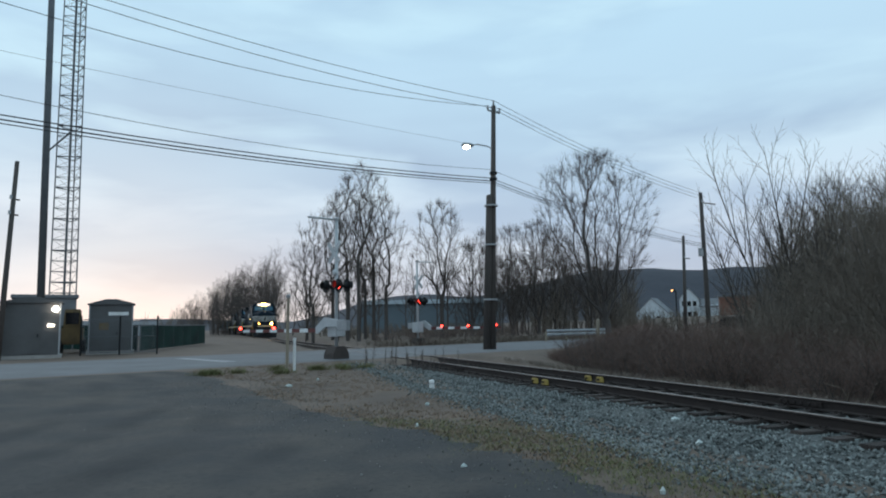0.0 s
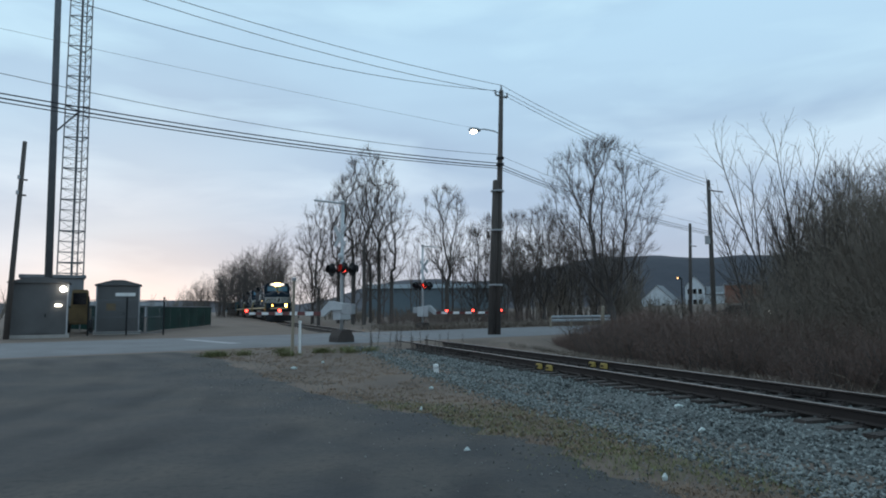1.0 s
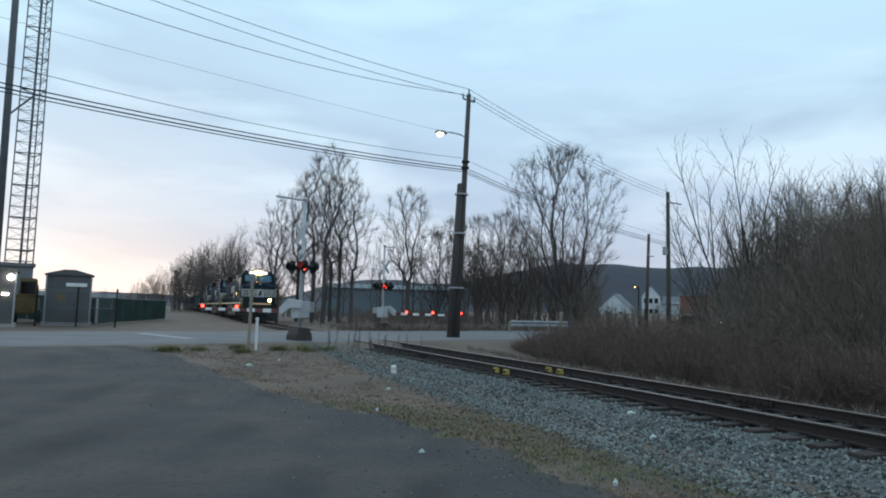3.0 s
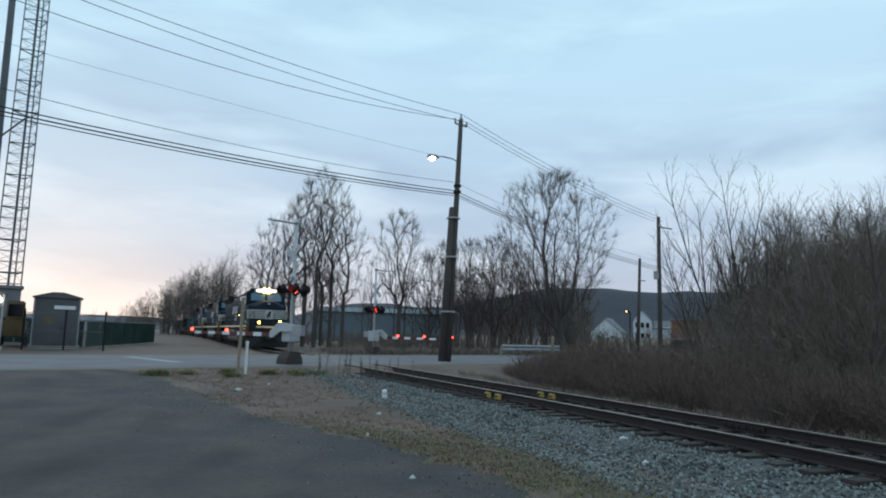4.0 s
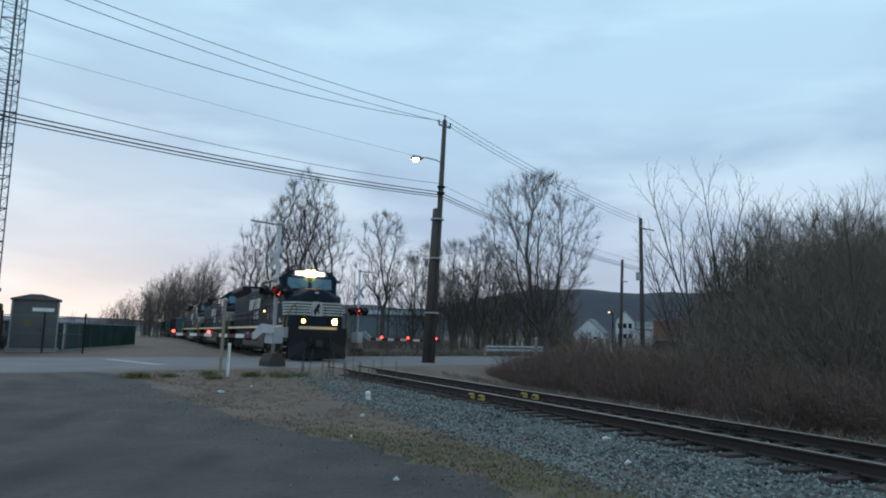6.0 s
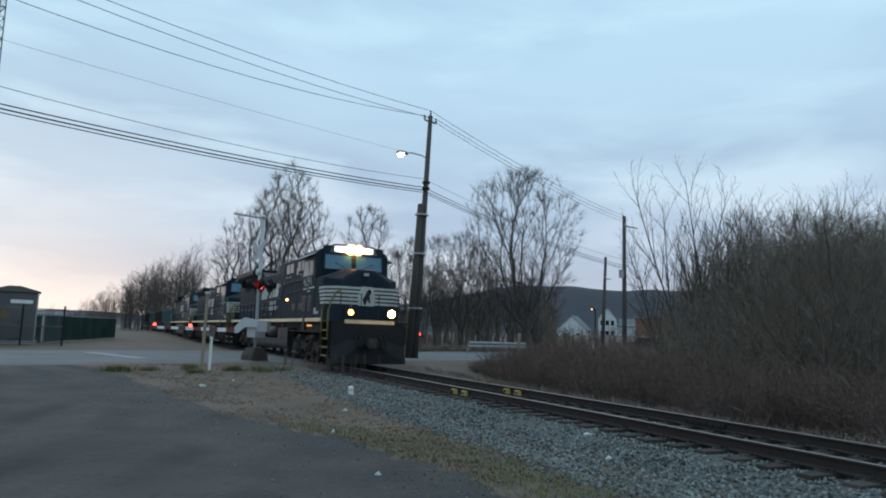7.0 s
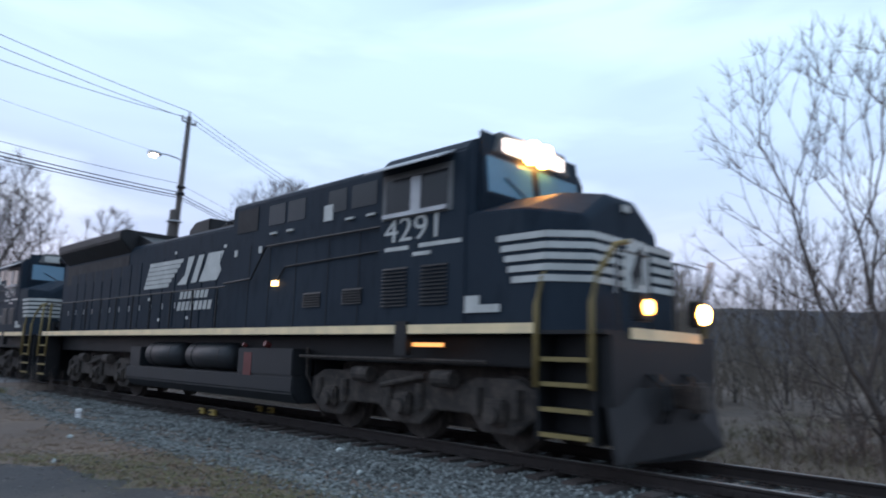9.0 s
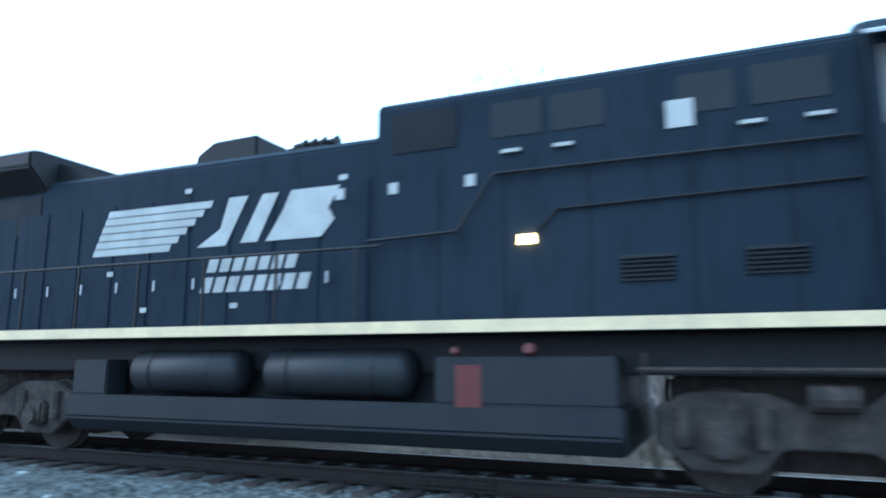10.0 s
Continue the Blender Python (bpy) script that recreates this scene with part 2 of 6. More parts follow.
AMBER = glowing("amber_marker", (1.0, 0.62, 0.20), 6.0)
WARMLIGHT = glowing("warm_underframe_light", (1.0, 0.42, 0.10), 1.0)
STREETGLOW = glowing("lit_street_lamp", (1.0, 0.76, 0.50), 14.0)
SMALLGLOW = glowing("lit_white_lamp", (1.0, 0.90, 0.74), 12.0)
FARORANGE = glowing("distant_orange_lamp", (1.0, 0.50, 0.18), 5.0)
HOUSEWHITE = material("white_clapboard", (0.62, 0.64, 0.66), 0.8, second=(0.48, 0.50, 0.52), scale=0.8, bump=0.1)
ROOFGREY = material("grey_shingle_roof", (0.20, 0.205, 0.215), 0.9, second=(0.15, 0.15, 0.16), scale=1.5, bump=0.3)
BRICKRED = material("dull_red_brick_wall", (0.22, 0.105, 0.075), 0.9, second=(0.17, 0.085, 0.065), scale=1.0, bump=0.2)
SHEDBLUE = material("pale_blue_grey_cladding", (0.135, 0.165, 0.185), 0.85, second=(0.095, 0.120, 0.138), scale=0.15, bump=0.05)
# the blue of distance haze is mixed into this woodland colour
HILLWOOD = material("hazy_wooded_hillside", (0.030, 0.034, 0.047), 1.0, second=(0.020, 0.023, 0.033), scale=0.02, fine=(0.042, 0.043, 0.054), fine_scale=0.12, bump=0.0)
TEALCAR = material("teal_freight_car_paint", (0.05, 0.11, 0.125), 0.7, second=(0.05, 0.07, 0.08), scale=0.7, bump=0.05)
LITTER = material("pale_litter", (0.50, 0.55, 0.53), 0.6, bump=0.05)


# ---- building helpers ----
class Shape:
    """Collects vertices and faces for one mesh."""

    def __init__(self):
        self.v, self.f = [], []

    def add(self, verts, faces):
        k = len(self.v)
        self.v.extend(tuple(v) for v in verts)
        self.f.extend(tuple(i + k for i in f) for f in faces)
        return self

    def box(self, x0, x1, y0, y1, z0, z1):
        x0, x1, y0, y1, z0, z1 = min(x0, x1), max(x0, x1), min(y0, y1), max(y0, y1), min(z0, z1), max(z0, z1)
        return self.add([(x, y, z) for x in (x0, x1) for y in (y0, y1) for z in (z0, z1)],
                        [(0, 1, 3, 2), (4, 6, 7, 5), (0, 4, 5, 1), (2, 3, 7, 6), (0, 2, 6, 4), (1, 5, 7, 3)])

    def prism(self, profile, axis, a, b):
        """A profile of two coordinates, pushed along an axis from a to b."""
        n = len(profile)

        def put(p, h):
            q = list(p)
            q.insert(axis, h)
            return q
        verts = [put(p, a) for p in profile] + [put(p, b) for p in profile]
        faces = [tuple(range(n))[::-1], tuple(range(n, 2 * n))] + [(i, (i + 1) % n, n + (i + 1) % n, n + i) for i in range(n)]
        return self.add(verts, faces)

    def tube(self, points, radii, sides=8, cap=True):
        points = [Vector(p) for p in points]
        if isinstance(radii, (int, float)):
            radii = [radii] * len(points)
        verts, faces, n = [], [], len(points)
        for i, p in enumerate(points):
            d = (points[min(i + 1, n - 1)] - points[max(i - 1, 0)]).normalized()
            a = d.orthogonal().normalized() if abs(d.z) > 0.95 else d.cross(Vector((0, 0, 1))).normalized()
            b = d.cross(a)
            verts += [p + (a * math.cos(2 * math.pi * k / sides) + b * math.sin(2 * math.pi * k / sides)) * radii[i] for k in range(sides)]
        for i in range(n - 1):
            for k in range(sides):
                m = (k + 1) % sides
                faces.append((i * sides + k, i * sides + m, (i + 1) * sides + m, (i + 1) * sides + k))
        if cap:
            faces += [tuple(range(sides))[::-1], tuple(range((n - 1) * sides, n * sides))]
        return self.add(verts, faces)

    def loft(self, rings):
        n = len(rings[0])
        verts = [p for r in rings for p in r]
        faces = [tuple(range(n))[::-1], tuple(range((len(rings) - 1) * n, len(rings) * n))]
        for i in range(len(rings) - 1):
            faces += [(i * n + k, i * n + (k + 1) % n, (i + 1) * n + (k + 1) % n, (i + 1) * n + k) for k in range(n)]
        return self.add(verts, faces)

    def data(self, name, mat, bevel=0.0, smooth=False):
        me = bpy.data.meshes.new(name)
        me.from_pydata(self.v, [], self.f)
        bm = bmesh.new()
        bm.from_mesh(me)
        bmesh.ops.recalc_face_normals(bm, faces=bm.faces)
        if bevel:
            bmesh.ops.bevel(bm, geom=list(bm.edges), offset=bevel, segments=2, affect="EDGES", clamp_overlap=True)
        bm.to_mesh(me)
        bm.free()
        me.materials.append(mat)
        if smooth:
            me.polygons.foreach_set("use_smooth", [True] * len(me.polygons))
        return me


def part(name, shape, mat, parent=None, label="", bevel=0.0, smooth=False):
    ob = new(name, shape.data(name, mat, bevel, smooth))
    ob.parent = parent
    return tagged(ob, label)


def thing(name, m, label, category, group="", kind=""):
    ob = new(name)
    ob.empty_display_size = 0.3
    ob.matrix_world = m
    return tagged(ob, label, category, group, kind)


def plain(name, shape, mat, label, category="", group="", kind="", m=None, bevel=0.0, smooth=False):
    ob = part(name, shape, mat, None, "", bevel, smooth)
    if m is not None:
        ob.matrix_world = m
    return tagged(ob, label, category, group, kind)


def raw(name, verts, faces, mat, smooth=False):
    """A large mesh straight from arrays."""
    me = bpy.data.meshes.new(name)
    me.from_pydata([tuple(v) for v in verts], [], [tuple(f) for f in faces])
    me.materials.append(mat)
    if smooth:
        me.polygons.foreach_set("use_smooth", [True] * len(me.polygons))
    return me


def ease(a, b, x):
    t = min(max((x - a) / (b - a), 0.0), 1.0)
    return t * t * (3 - 2 * t)


# ---- the lie of the land ----
ROADX, ROADY = Vector((0.7507, 0.6606, 0)), Vector((-0.6606, 0.7507, 0))   # along and across the road
ROAD_NEAR, ROAD_FAR = 23.6, 35.6


def rail_coords(x, y):
    q = Vector((x, y, 0)) - FOOT
    return q.dot(ALONG), q.dot(ACROSS)


def ground_z(x, y):
    s, w = rail_coords(x, y)
    p = -0.6606 * x + 0.7507 * y
    near = 1 - ease(11, 22.5, p)
    z = -0.05 - 0.25 * near
    z -= 0.40 * ease(2.2, 4.8, -w) * (1 - ease(17, 23, p)) * (1 - ease(8, 30, -w) * 0.8)
    z -= 0.12 * ease(37, 42, p) * (1 - ease(60, 110, y)) * (1 if w < 0 else 0.2)
    z += 2.4 * ease(15, 60, x) * ease(50, 110, y)
    z += 0.25 * ease(-12, -30, x) * ease(35, 45, y) if x < -12 else 0.0
    bumps = noise.noise(Vector((x * 0.35, y * 0.35, 0))) * 0.05 + noise.noise(Vector((x * 1.3, y * 1.3, 5))) * 0.018
    calm = 1.0 if (p < ROAD_NEAR - 1 or p > ROAD_FAR + 1) and abs(w) > 1.9 else 0.0
    return z + bumps * calm - (0.22 if abs(w) < 2.4 and not (ROAD_NEAR - 2 < p < ROAD_FAR + 2) else 0.0)


def build_ground():
    n = 240
    axis = [3200 * math.sinh(7.2 * (i / (n - 1) * 2 - 1)) / math.sinh(7.2) for i in range(n)]
    xs, ys = axis, [a + 14 for a in axis]
    verts = [(x, y, ground_z(x, y)) for y in ys for x in xs]
    faces = [(j * n + i, j * n + i + 1, (j + 1) * n + i + 1, (j + 1) * n + i) for j in range(n - 1) for i in range(n - 1)]
    ob = new("ground", raw("ground", verts, faces, EARTH, True))
    tagged(ob, "brown earth with dead grass beside the railway", "ground", kind="structure")


LOT_EDGE = [(-34, 12.5), (-27, 9.8), (-21, 7.9), (-16, 6.9), (-13.7, 6.25), (-11.4, 5.4), (-9.5, 4.75), (-8, 4.5), (-6.7, 4.4), (4, 4.3), (26, 4.3)]


def lot_edge(s):
    for (a, wa), (b, wb) in zip(LOT_EDGE, LOT_EDGE[1:]):
        if s <= b:
            return wa + (wb - wa) * (s - a) / (b - a)
    return LOT_EDGE[-1][1]


def build_lot():
    """The worn asphalt yard on which the camera stands; its rim runs out under the grass."""
    rows, cols = 280, 60
    verts = []
    for j in range(rows):
        s = -36 + 60 * j / (rows - 1)
        e = lot_edge(s) + noise.noise(Vector((s * 0.5, 0, 3))) * 0.5 + noise.noise(Vector((s * 2.3, 0, 9))) * 0.35 + noise.noise(Vector((s * 6.1, 0, 5))) * 0.2
        for i in range(cols):
            d = 42 * (i / (cols - 1)) ** 2.2
            p = FOOT + ALONG * s + ACROSS * (e + d)
            q = -0.6606 * p.x + 0.7507 * p.y
            lift = -0.05 + 0.075 * ease(0.0, 0.9, d) - 0.12 * ease(ROAD_NEAR - 0.6, ROAD_NEAR + 0.4, q)
            verts.append((p.x, p.y, ground_z(p.x, p.y) + lift))
    faces = [(j * cols + i, j * cols + i + 1, (j + 1) * cols + i + 1, (j + 1) * cols + i) for j in range(rows - 1) for i in range(cols - 1)]
    ob = new("parking_lot", raw("parking_lot", verts, faces, LOT, True))
    tagged(ob, "dark worn asphalt yard with gravel and tyre marks", "pavement", kind="structure")


def build_road():
    rows, cols = 150, 14
    verts = []
    for j in range(rows):
        a = -80 + 190 * j / (rows - 1)
        for i in range(cols):
            k = i / (cols - 1)
            p = ROADX * a + ROADY * (ROAD_NEAR + (ROAD_FAR - ROAD_NEAR) * k + noise.noise(Vector((a * 0.4, k * 7, 1))) * (0.18 if i in (0, cols - 1) else 0))
            s, w = rail_coords(p.x, p.y)
            up = 0.0 if 0 < i < cols - 1 else -0.08
            z = -0.012 if abs(w) < 6 else ground_z(p.x, p.y) + 0.038
            verts.append((p.x, p.y, z + up))
    faces = [(j * cols + i, j * cols + i + 1, (j + 1) * cols + i + 1, (j + 1) * cols + i) for j in range(rows - 1) for i in range(cols - 1)]
    ob = new("road", raw("road", verts, faces, ROAD, True))
    tagged(ob, "pale grey asphalt road over the level crossing", "road", kind="structure")
    line = Shape()
    q0 = Vector((-12.2, 32.2, 0))
    q1 = Vector((-8.6, 28.0, 0))
    side = ROADX * 0.28
    line.add([(*(q0 - side).xy, 0.0), (*(q0 + side).xy, 0.0), (*(q1 + side).xy, 0.0), (*(q1 - side).xy, 0.0)], [(0, 1, 2, 3)])
    plain("stop_line", line, WORNLINE, "worn white stop line painted on the road", "road marking", kind="structure")


build_ground()
build_lot()
build_road()


# ---- railway track ----
def path_strip(profile, s0, s1, step, mat, name, parent, label="", smooth=False):
    """A cross profile of (w, z) points swept along the track."""
    n = max(2, int((s1 - s0) / step) + 1)
    sh = Shape()
    rings = [[on_track(s0 + (s1 - s0) * j / (n - 1), w, z) for w, z in profile] for j in range(n)]
    sh.loft(rings)
    return part(name, sh, mat, parent, label, 0, smooth)


def build_track():
    track = thing("railway_track", Matrix(), "single railway track with rusty rails on wooden ties", "railway track", kind="structure")
    for side in (1, -1):
        c = side * 0.753
        web = [(c - 0.07, -0.172), (c + 0.07, -0.172), (c + 0.07, -0.160), (c + 0.012, -0.140), (c + 0.012, -0.045), (c + 0.036, -0.034), (c + 0.036, -0.006),
               (c - 0.036, -0.006), (c - 0.036, -0.034), (c - 0.012, -0.045), (c - 0.012, -0.140), (c - 0.07, -0.160)]
        rail = path_strip(web, -230, 60, 5.0, RAIL, "rail", track, "rust-brown steel rail")
        path_strip([(c - 0.030, -0.006), (c + 0.030, -0.006), (c + 0.026, 0.0), (c - 0.026, 0.0)], -230, 60, 5.0, RAILTOP, "rail_head", rail, "worn shiny running surface")
    tie = Shape().box(-0.115, 0.115, -1.30, 1.30, -0.36, -0.178).data("tie", TIE, 0.012)
    plate = Shape()
    for c in (-0.753, 0.753):
        plate.box(-0.09, 0.09, c - 0.17, c + 0.17, -0.178, -0.166)
        for y in (c - 0.10, c + 0.10):
            plate.box(-0.05, -0.02, y - 0.02, y + 0.02, -0.166, -0.135).box(0.03, 0.06, y - 0.02, y + 0.02, -0.166, -0.135)
    plate = plate.data("tie_plate", RAIL)
    rng = random.Random(4)
    s = -140.0
    while s < 40:
        p = -0.6606 * on_track(s).x + 0.7507 * on_track(s).y
        if not ROAD_NEAR + 0.5 < p < ROAD_FAR - 0.5:
            m = Matrix.Translation(on_track(s, rng.uniform(-0.05, 0.05), rng.uniform(-0.012, 0.004))) @ pose(0, 0, 0, 0, 0, math.degrees(math.atan2(ALONG.y, ALONG.x)) + rng.uniform(-1.2, 1.2))
            ob = new("tie", tie)
            ob.parent, ob.matrix_basis = track, m
            if s > -32:
                pl = new("tie_plate", plate)
                pl.parent, pl.matrix_basis = ob, Matrix()
        s += 0.535 if s > -60 else 1.07
    # bolted joint bars
    for s, side in ((-21.3, 1), (-9.2, -1), (-3.1, 1)):
        sh = Shape().box(-0.45, 0.45, -0.02, 0.02, -0.13, -0.05)
        for k in range(6):
            sh.box(-0.38 + k * 0.15, -0.34 + k * 0.15, 0.02, 0.045, -0.11, -0.07)
        ob = part("joint_bar", sh, RAIL, track)
        ob.matrix_basis = Matrix.Translation(on_track(s, side * 0.753 + 0.03)) @ pose(0, 0, 0, 0, 0, math.degrees(math.atan2(ALONG.y, ALONG.x)) + 180)
    # ballast bed
    bed = Shape()
    prof = [(3.55, -0.50), (2.9, -0.36), (1.75, -0.245), (1.3, -0.228), (0.0, -0.235), (-1.3, -0.228), (-1.8, -0.25), (-3.3, -0.62), (-3.5, -0.9), (3.5, -0.9)]

    def stretch(a, b, step):
        n = int((b - a) / step) + 1
        rng2 = random.Random(8)
        rings = []
        for j in range(n):
            s = a + (b - a) * j / (n - 1)
            rings.append([on_track(s, w + (rng2.uniform(-0.12, 0.12) if abs(w) > 1.4 else 0), z + rng2.uniform(-0.015, 0.015)) for w, z in prof])
        bed.loft(rings)
    stretch(-26.4, 60, 0.4)
    stretch(-230, -39.5, 1.5)
    ob = plain("ballast_bed", bed, BALLAST, "bed of grey-blue crushed stone under the track", "ballast", kind="structure", smooth=True)


def bed_height(w):
    a = [(-3.3, -0.62), (-1.8, -0.25), (-1.3, -0.228), (0, -0.235), (1.3, -0.228), (1.75, -0.245), (2.9, -0.36), (3.55, -0.5)]
    for (w0, z0), (w1, z1) in zip(a, a[1:]):
        if w <= w1:
            return z0 + (z1 - z0) * (w - w0) / (w1 - w0)
    return -0.5


def build_stones():
    """Loose crushed stone, densest where the camera is nearest."""
    rng = np.random.default_rng(5)
    octa = np.array([(1, 0, 0), (-1, 0, 0), (0, 1, 0), (0, -1, 0), (0, 0, 1), (0, 0, -1)], float)
    tri = np.array([(0, 2, 4), (2, 1, 4), (1, 3, 4), (3, 0, 4), (2, 0, 5), (1, 2, 5), (3, 1, 5), (0, 3, 5)])
    verts, faces = [], []
    count = 0
    for _ in range(76000):
        s = -26.5 + 44 * rng.beta(2.0, 1.7)
        w = rng.uniform(-2.6, 3.75) if rng.random() < 0.82 else 3.2 + abs(rng.normal(0, 0.32))
        phase = (s + 140.0) % 0.535
        if abs(w) < 1.35 and (phase < 0.13 or phase > 0.405):
            continue
        if abs(abs(w) - 0.753) < 0.085:
            continue
        size = rng.uniform(0.014, 0.034)
        q = octa * rng.uniform(0.6, 1.25, (6, 3)) * size
        a = rng.uniform(0, 6.28, 3)
        q = q @ np.array(Euler(a).to_matrix())
        c = on_track(s, w)
        z = bed_height(w) + size * 0.35 if w < 2.2 else max(bed_height(w), ground_z(c.x, c.y)) + size * 0.3
        verts.append(q + np.array((c.x, c.y, z)))
        faces.append(tri + 6 * count)
        count += 1
    ob = new("ballast_stones", raw("ballast_stones", np.concatenate(verts).tolist(), np.concatenate(faces).tolist(), STONE))
    tagged(ob, "loose angular grey-blue ballast stones", "ballast", kind="stuff")
    verts, faces = [], []
    for k in range(3600):
        s, d = rng.uniform(-20, 4), abs(rng.normal(0, 1.4))
        w = lot_edge(s) - 0.5 + d
        c = FOOT + ALONG * s + ACROSS * w
        if c.length < 1.2 or -0.6606 * c.x + 0.7507 * c.y > ROAD_NEAR - 1:
            continue
        size = rng.uniform(0.004, 0.015) * (1.0 if k % 9 else 1.4)
        q = octa * rng.uniform(0.6, 1.25, (6, 3)) * size
        faces.append(tri + 6 * len(verts))
        verts.append(q + np.array((c.x, c.y, ground_z(c.x, c.y) + 0.026 + size * 0.3)))
    ob = new("pebbles", raw("pebbles", np.concatenate(verts).tolist(), np.concatenate(faces).tolist(), PEBBLE))
    tagged(ob, "small pale pebbles strewn over the yard", "gravel", kind="stuff")


def build_trackside():
    yaw = math.degrees(math.atan2(ALONG.y, ALONG.x))
    for w in (0.753, -0.753):
        ob = thing("rail_clamp", Matrix.Translation(on_track(-15.5, w, -0.178)) @ pose(0, 0, 0, 0, 0, yaw), "chipped yellow steel clamp bolted on the rail", "rail clamp", "clamps on the rails")
        for dx in (-0.42, 0.14):
            sh = Shape()
            for y in (-0.14, 0.075):
                sh.prism([(dx, 0.0), (dx + 0.30, 0.0), (dx + 0.27, 0.13), (dx + 0.03, 0.13)], 1, y, y + 0.065)
            block = part("clamp_block", sh, YELLOW, ob, "", 0.012)
            part("bolt", Shape().tube([(dx + 0.15, -0.19, 0.07), (dx + 0.15, 0.19, 0.07)], 0.022, 8), DARKMETAL, block)
    p = FOOT + ALONG * -16.7 + ACROSS * 3.35
    z = ground_z(p.x, p.y)
    ob = thing("marker_stake", Matrix.Translation((p.x, p.y, z)) @ pose(0, 0, 0, 3, -4, 20), "short white plastic marker stake in the gravel", "marker")
    part("stake", Shape().tube([(0, 0, -0.05), (0, 0, 0.20), (0, 0, 0.225)], [0.065, 0.065, 0.05], 12), WHITEPAINT, ob)
    part("band", Shape().tube([(0, 0, 0.13), (0, 0, 0.15)], 0.068, 12), GALV, ob)
    rng = random.Random(3)
    for s, w, a in ((-9.2, 1.75, 0.11), (-7.6, 2.6, 0.09), (-13.5, 4.4, 0.06), (-18.0, 6.6, 0.10), (-19.6, 5.6, 0.07), (-10.6, 5.5, 0.06), (-5.6, 4.6, 0.06), (-7.4, 5.9, 0.06), (-24.2, 4.1, 0.09)):
        c = on_track(s, w)
        z = max(bed_height(w) if w < 3.4 else ground_z(c.x, c.y), ground_z(c.x, c.y)) + 0.02
        sh = Shape()
        k = 7
        ring = [(a * rng.uniform(0.6, 1) * math.cos(6.28 * i / k), 0.55 * a * rng.uniform(0.6, 1) * math.sin(6.28 * i / k)) for i in range(k)]
        sh.add([(x, y, rng.uniform(0, 0.03)) for x, y in ring] + [(0, 0, 0.05)] + [(x * 0.9, y * 0.9, -0.02) for x, y in ring],
               [(i, (i + 1) % k, k) for i in range(k)] + [(i, k + 1 + i, k + 1 + (i + 1) % k, (i + 1) % k) for i in range(k)])
        plain("litter_scrap", sh, LITTER, "crumpled pale scrap of litter on the ground", "litter", "scraps of litter", m=Matrix.Translation((c.x, c.y, z)) @ pose(0, 0, 0, 0, 0, rng.uniform(0, 180)))


# ---- poles, wires and lamps ----
POLE = Vector((2.62, 37.0, -0.05))
POLE_TOP = Vector((3.02, 37.0, 13.35))
WEST = POLE - ROADX * 46
EAST = Vector((20.9, 54.3, 0.0))


def build_main_pole():
    ob = thing("utility_pole", Matrix.Translation(POLE), "dark wooden utility pole with a thicker stub bound to its foot", "utility pole")
    lean = POLE_TOP - POLE
    part("pole", Shape().tube([(0, 0, -0.3), lean * 0.5, lean], [0.19, 0.165, 0.12], 12), POLEWOOD, ob, "tall creosoted pole", smooth=True)
    stub = part("stub", Shape().tube([(-0.33, -0.1, -0.3), lean * 0.62 + Vector((-0.22, -0.12, 0)), lean * 0.625 + Vector((-0.22, -0.12, 0))], [0.20, 0.17, 0.10], 12), POLEWOOD, ob, "short thick pole lashed alongside", smooth=True)
    for k in (0.2, 0.42, 0.58):
        c = lean * k + Vector((-0.12, -0.05, 0))
        part("band", Shape().tube([c - Vector((0, 0, 0.04)), c + Vector((0, 0, 0.04))], 0.37, 14), GALV, stub)
    arm = part("insulator_bracket", Shape().tube([lean + Vector((-0.34, -0.28, -0.33)), lean + Vector((0.34, 0.28, -0.33))], 0.05, 6), GALV, ob)
    for d in (-0.34, 0.34):
        c = lean + Vector((d, d * 0.82, -0.28))
        part("insulator", Shape().tube([c, c + Vector((0, 0, 0.07)), c + Vector((0, 0, 0.10)), c + Vector((0, 0, 0.22))], [0.05, 0.075, 0.04, 0.055], 10), GALV, arm)
    c = lean
    part("insulator", Shape().tube([c, c + Vector((0, 0, 0.12)), c + Vector((0, 0, 0.16)), c + Vector((0, 0, 0.30))], [0.05, 0.07, 0.04, 0.05], 10), GALV, ob)
    # street lamp arm over the road
    a = lean * 0.815
    side = Vector((-0.90, -0.2, 0)).normalized()
    lamp = part("lamp_arm", Shape().tube([a, a + side * 0.35 + Vector((0, 0, 0.18)), a + side * 0.9 + Vector((0, 0, 0.26)), a + side * 1.25 + Vector((0, 0, 0.22))], 0.03, 8), GALV, ob)
    h = a + side * 1.45 + Vector((0, 0, 0.19))
    q = Shape().tube([h - side * 0.32, h - side * 0.15, h + side * 0.25, h + side * 0.36], [0.06, 0.13, 0.14, 0.03], 10)
    part("lamp_head", q, GALV, lamp, smooth=True)
    b = h + Vector((0, 0, -0.12)) + side * 0.08
    part("lamp_lens", Shape().tube([b + Vector((0, 0, 0.06)), b, b + Vector((0, 0, -0.09))], [0.20, 0.20, 0.10], 12), STREETGLOW, lamp, "lit warm street lamp lens", smooth=True)
    for k, r in ((0.69, 0.07), (0.715, 0.05)):
        c = lean * k
        part("cable_bracket", Shape().box(c.x - 0.2, c.x + 0.2, c.y - 0.2, c.y + 0.05, c.z - 0.06, c.z + 0.06), DARKMETAL, ob)


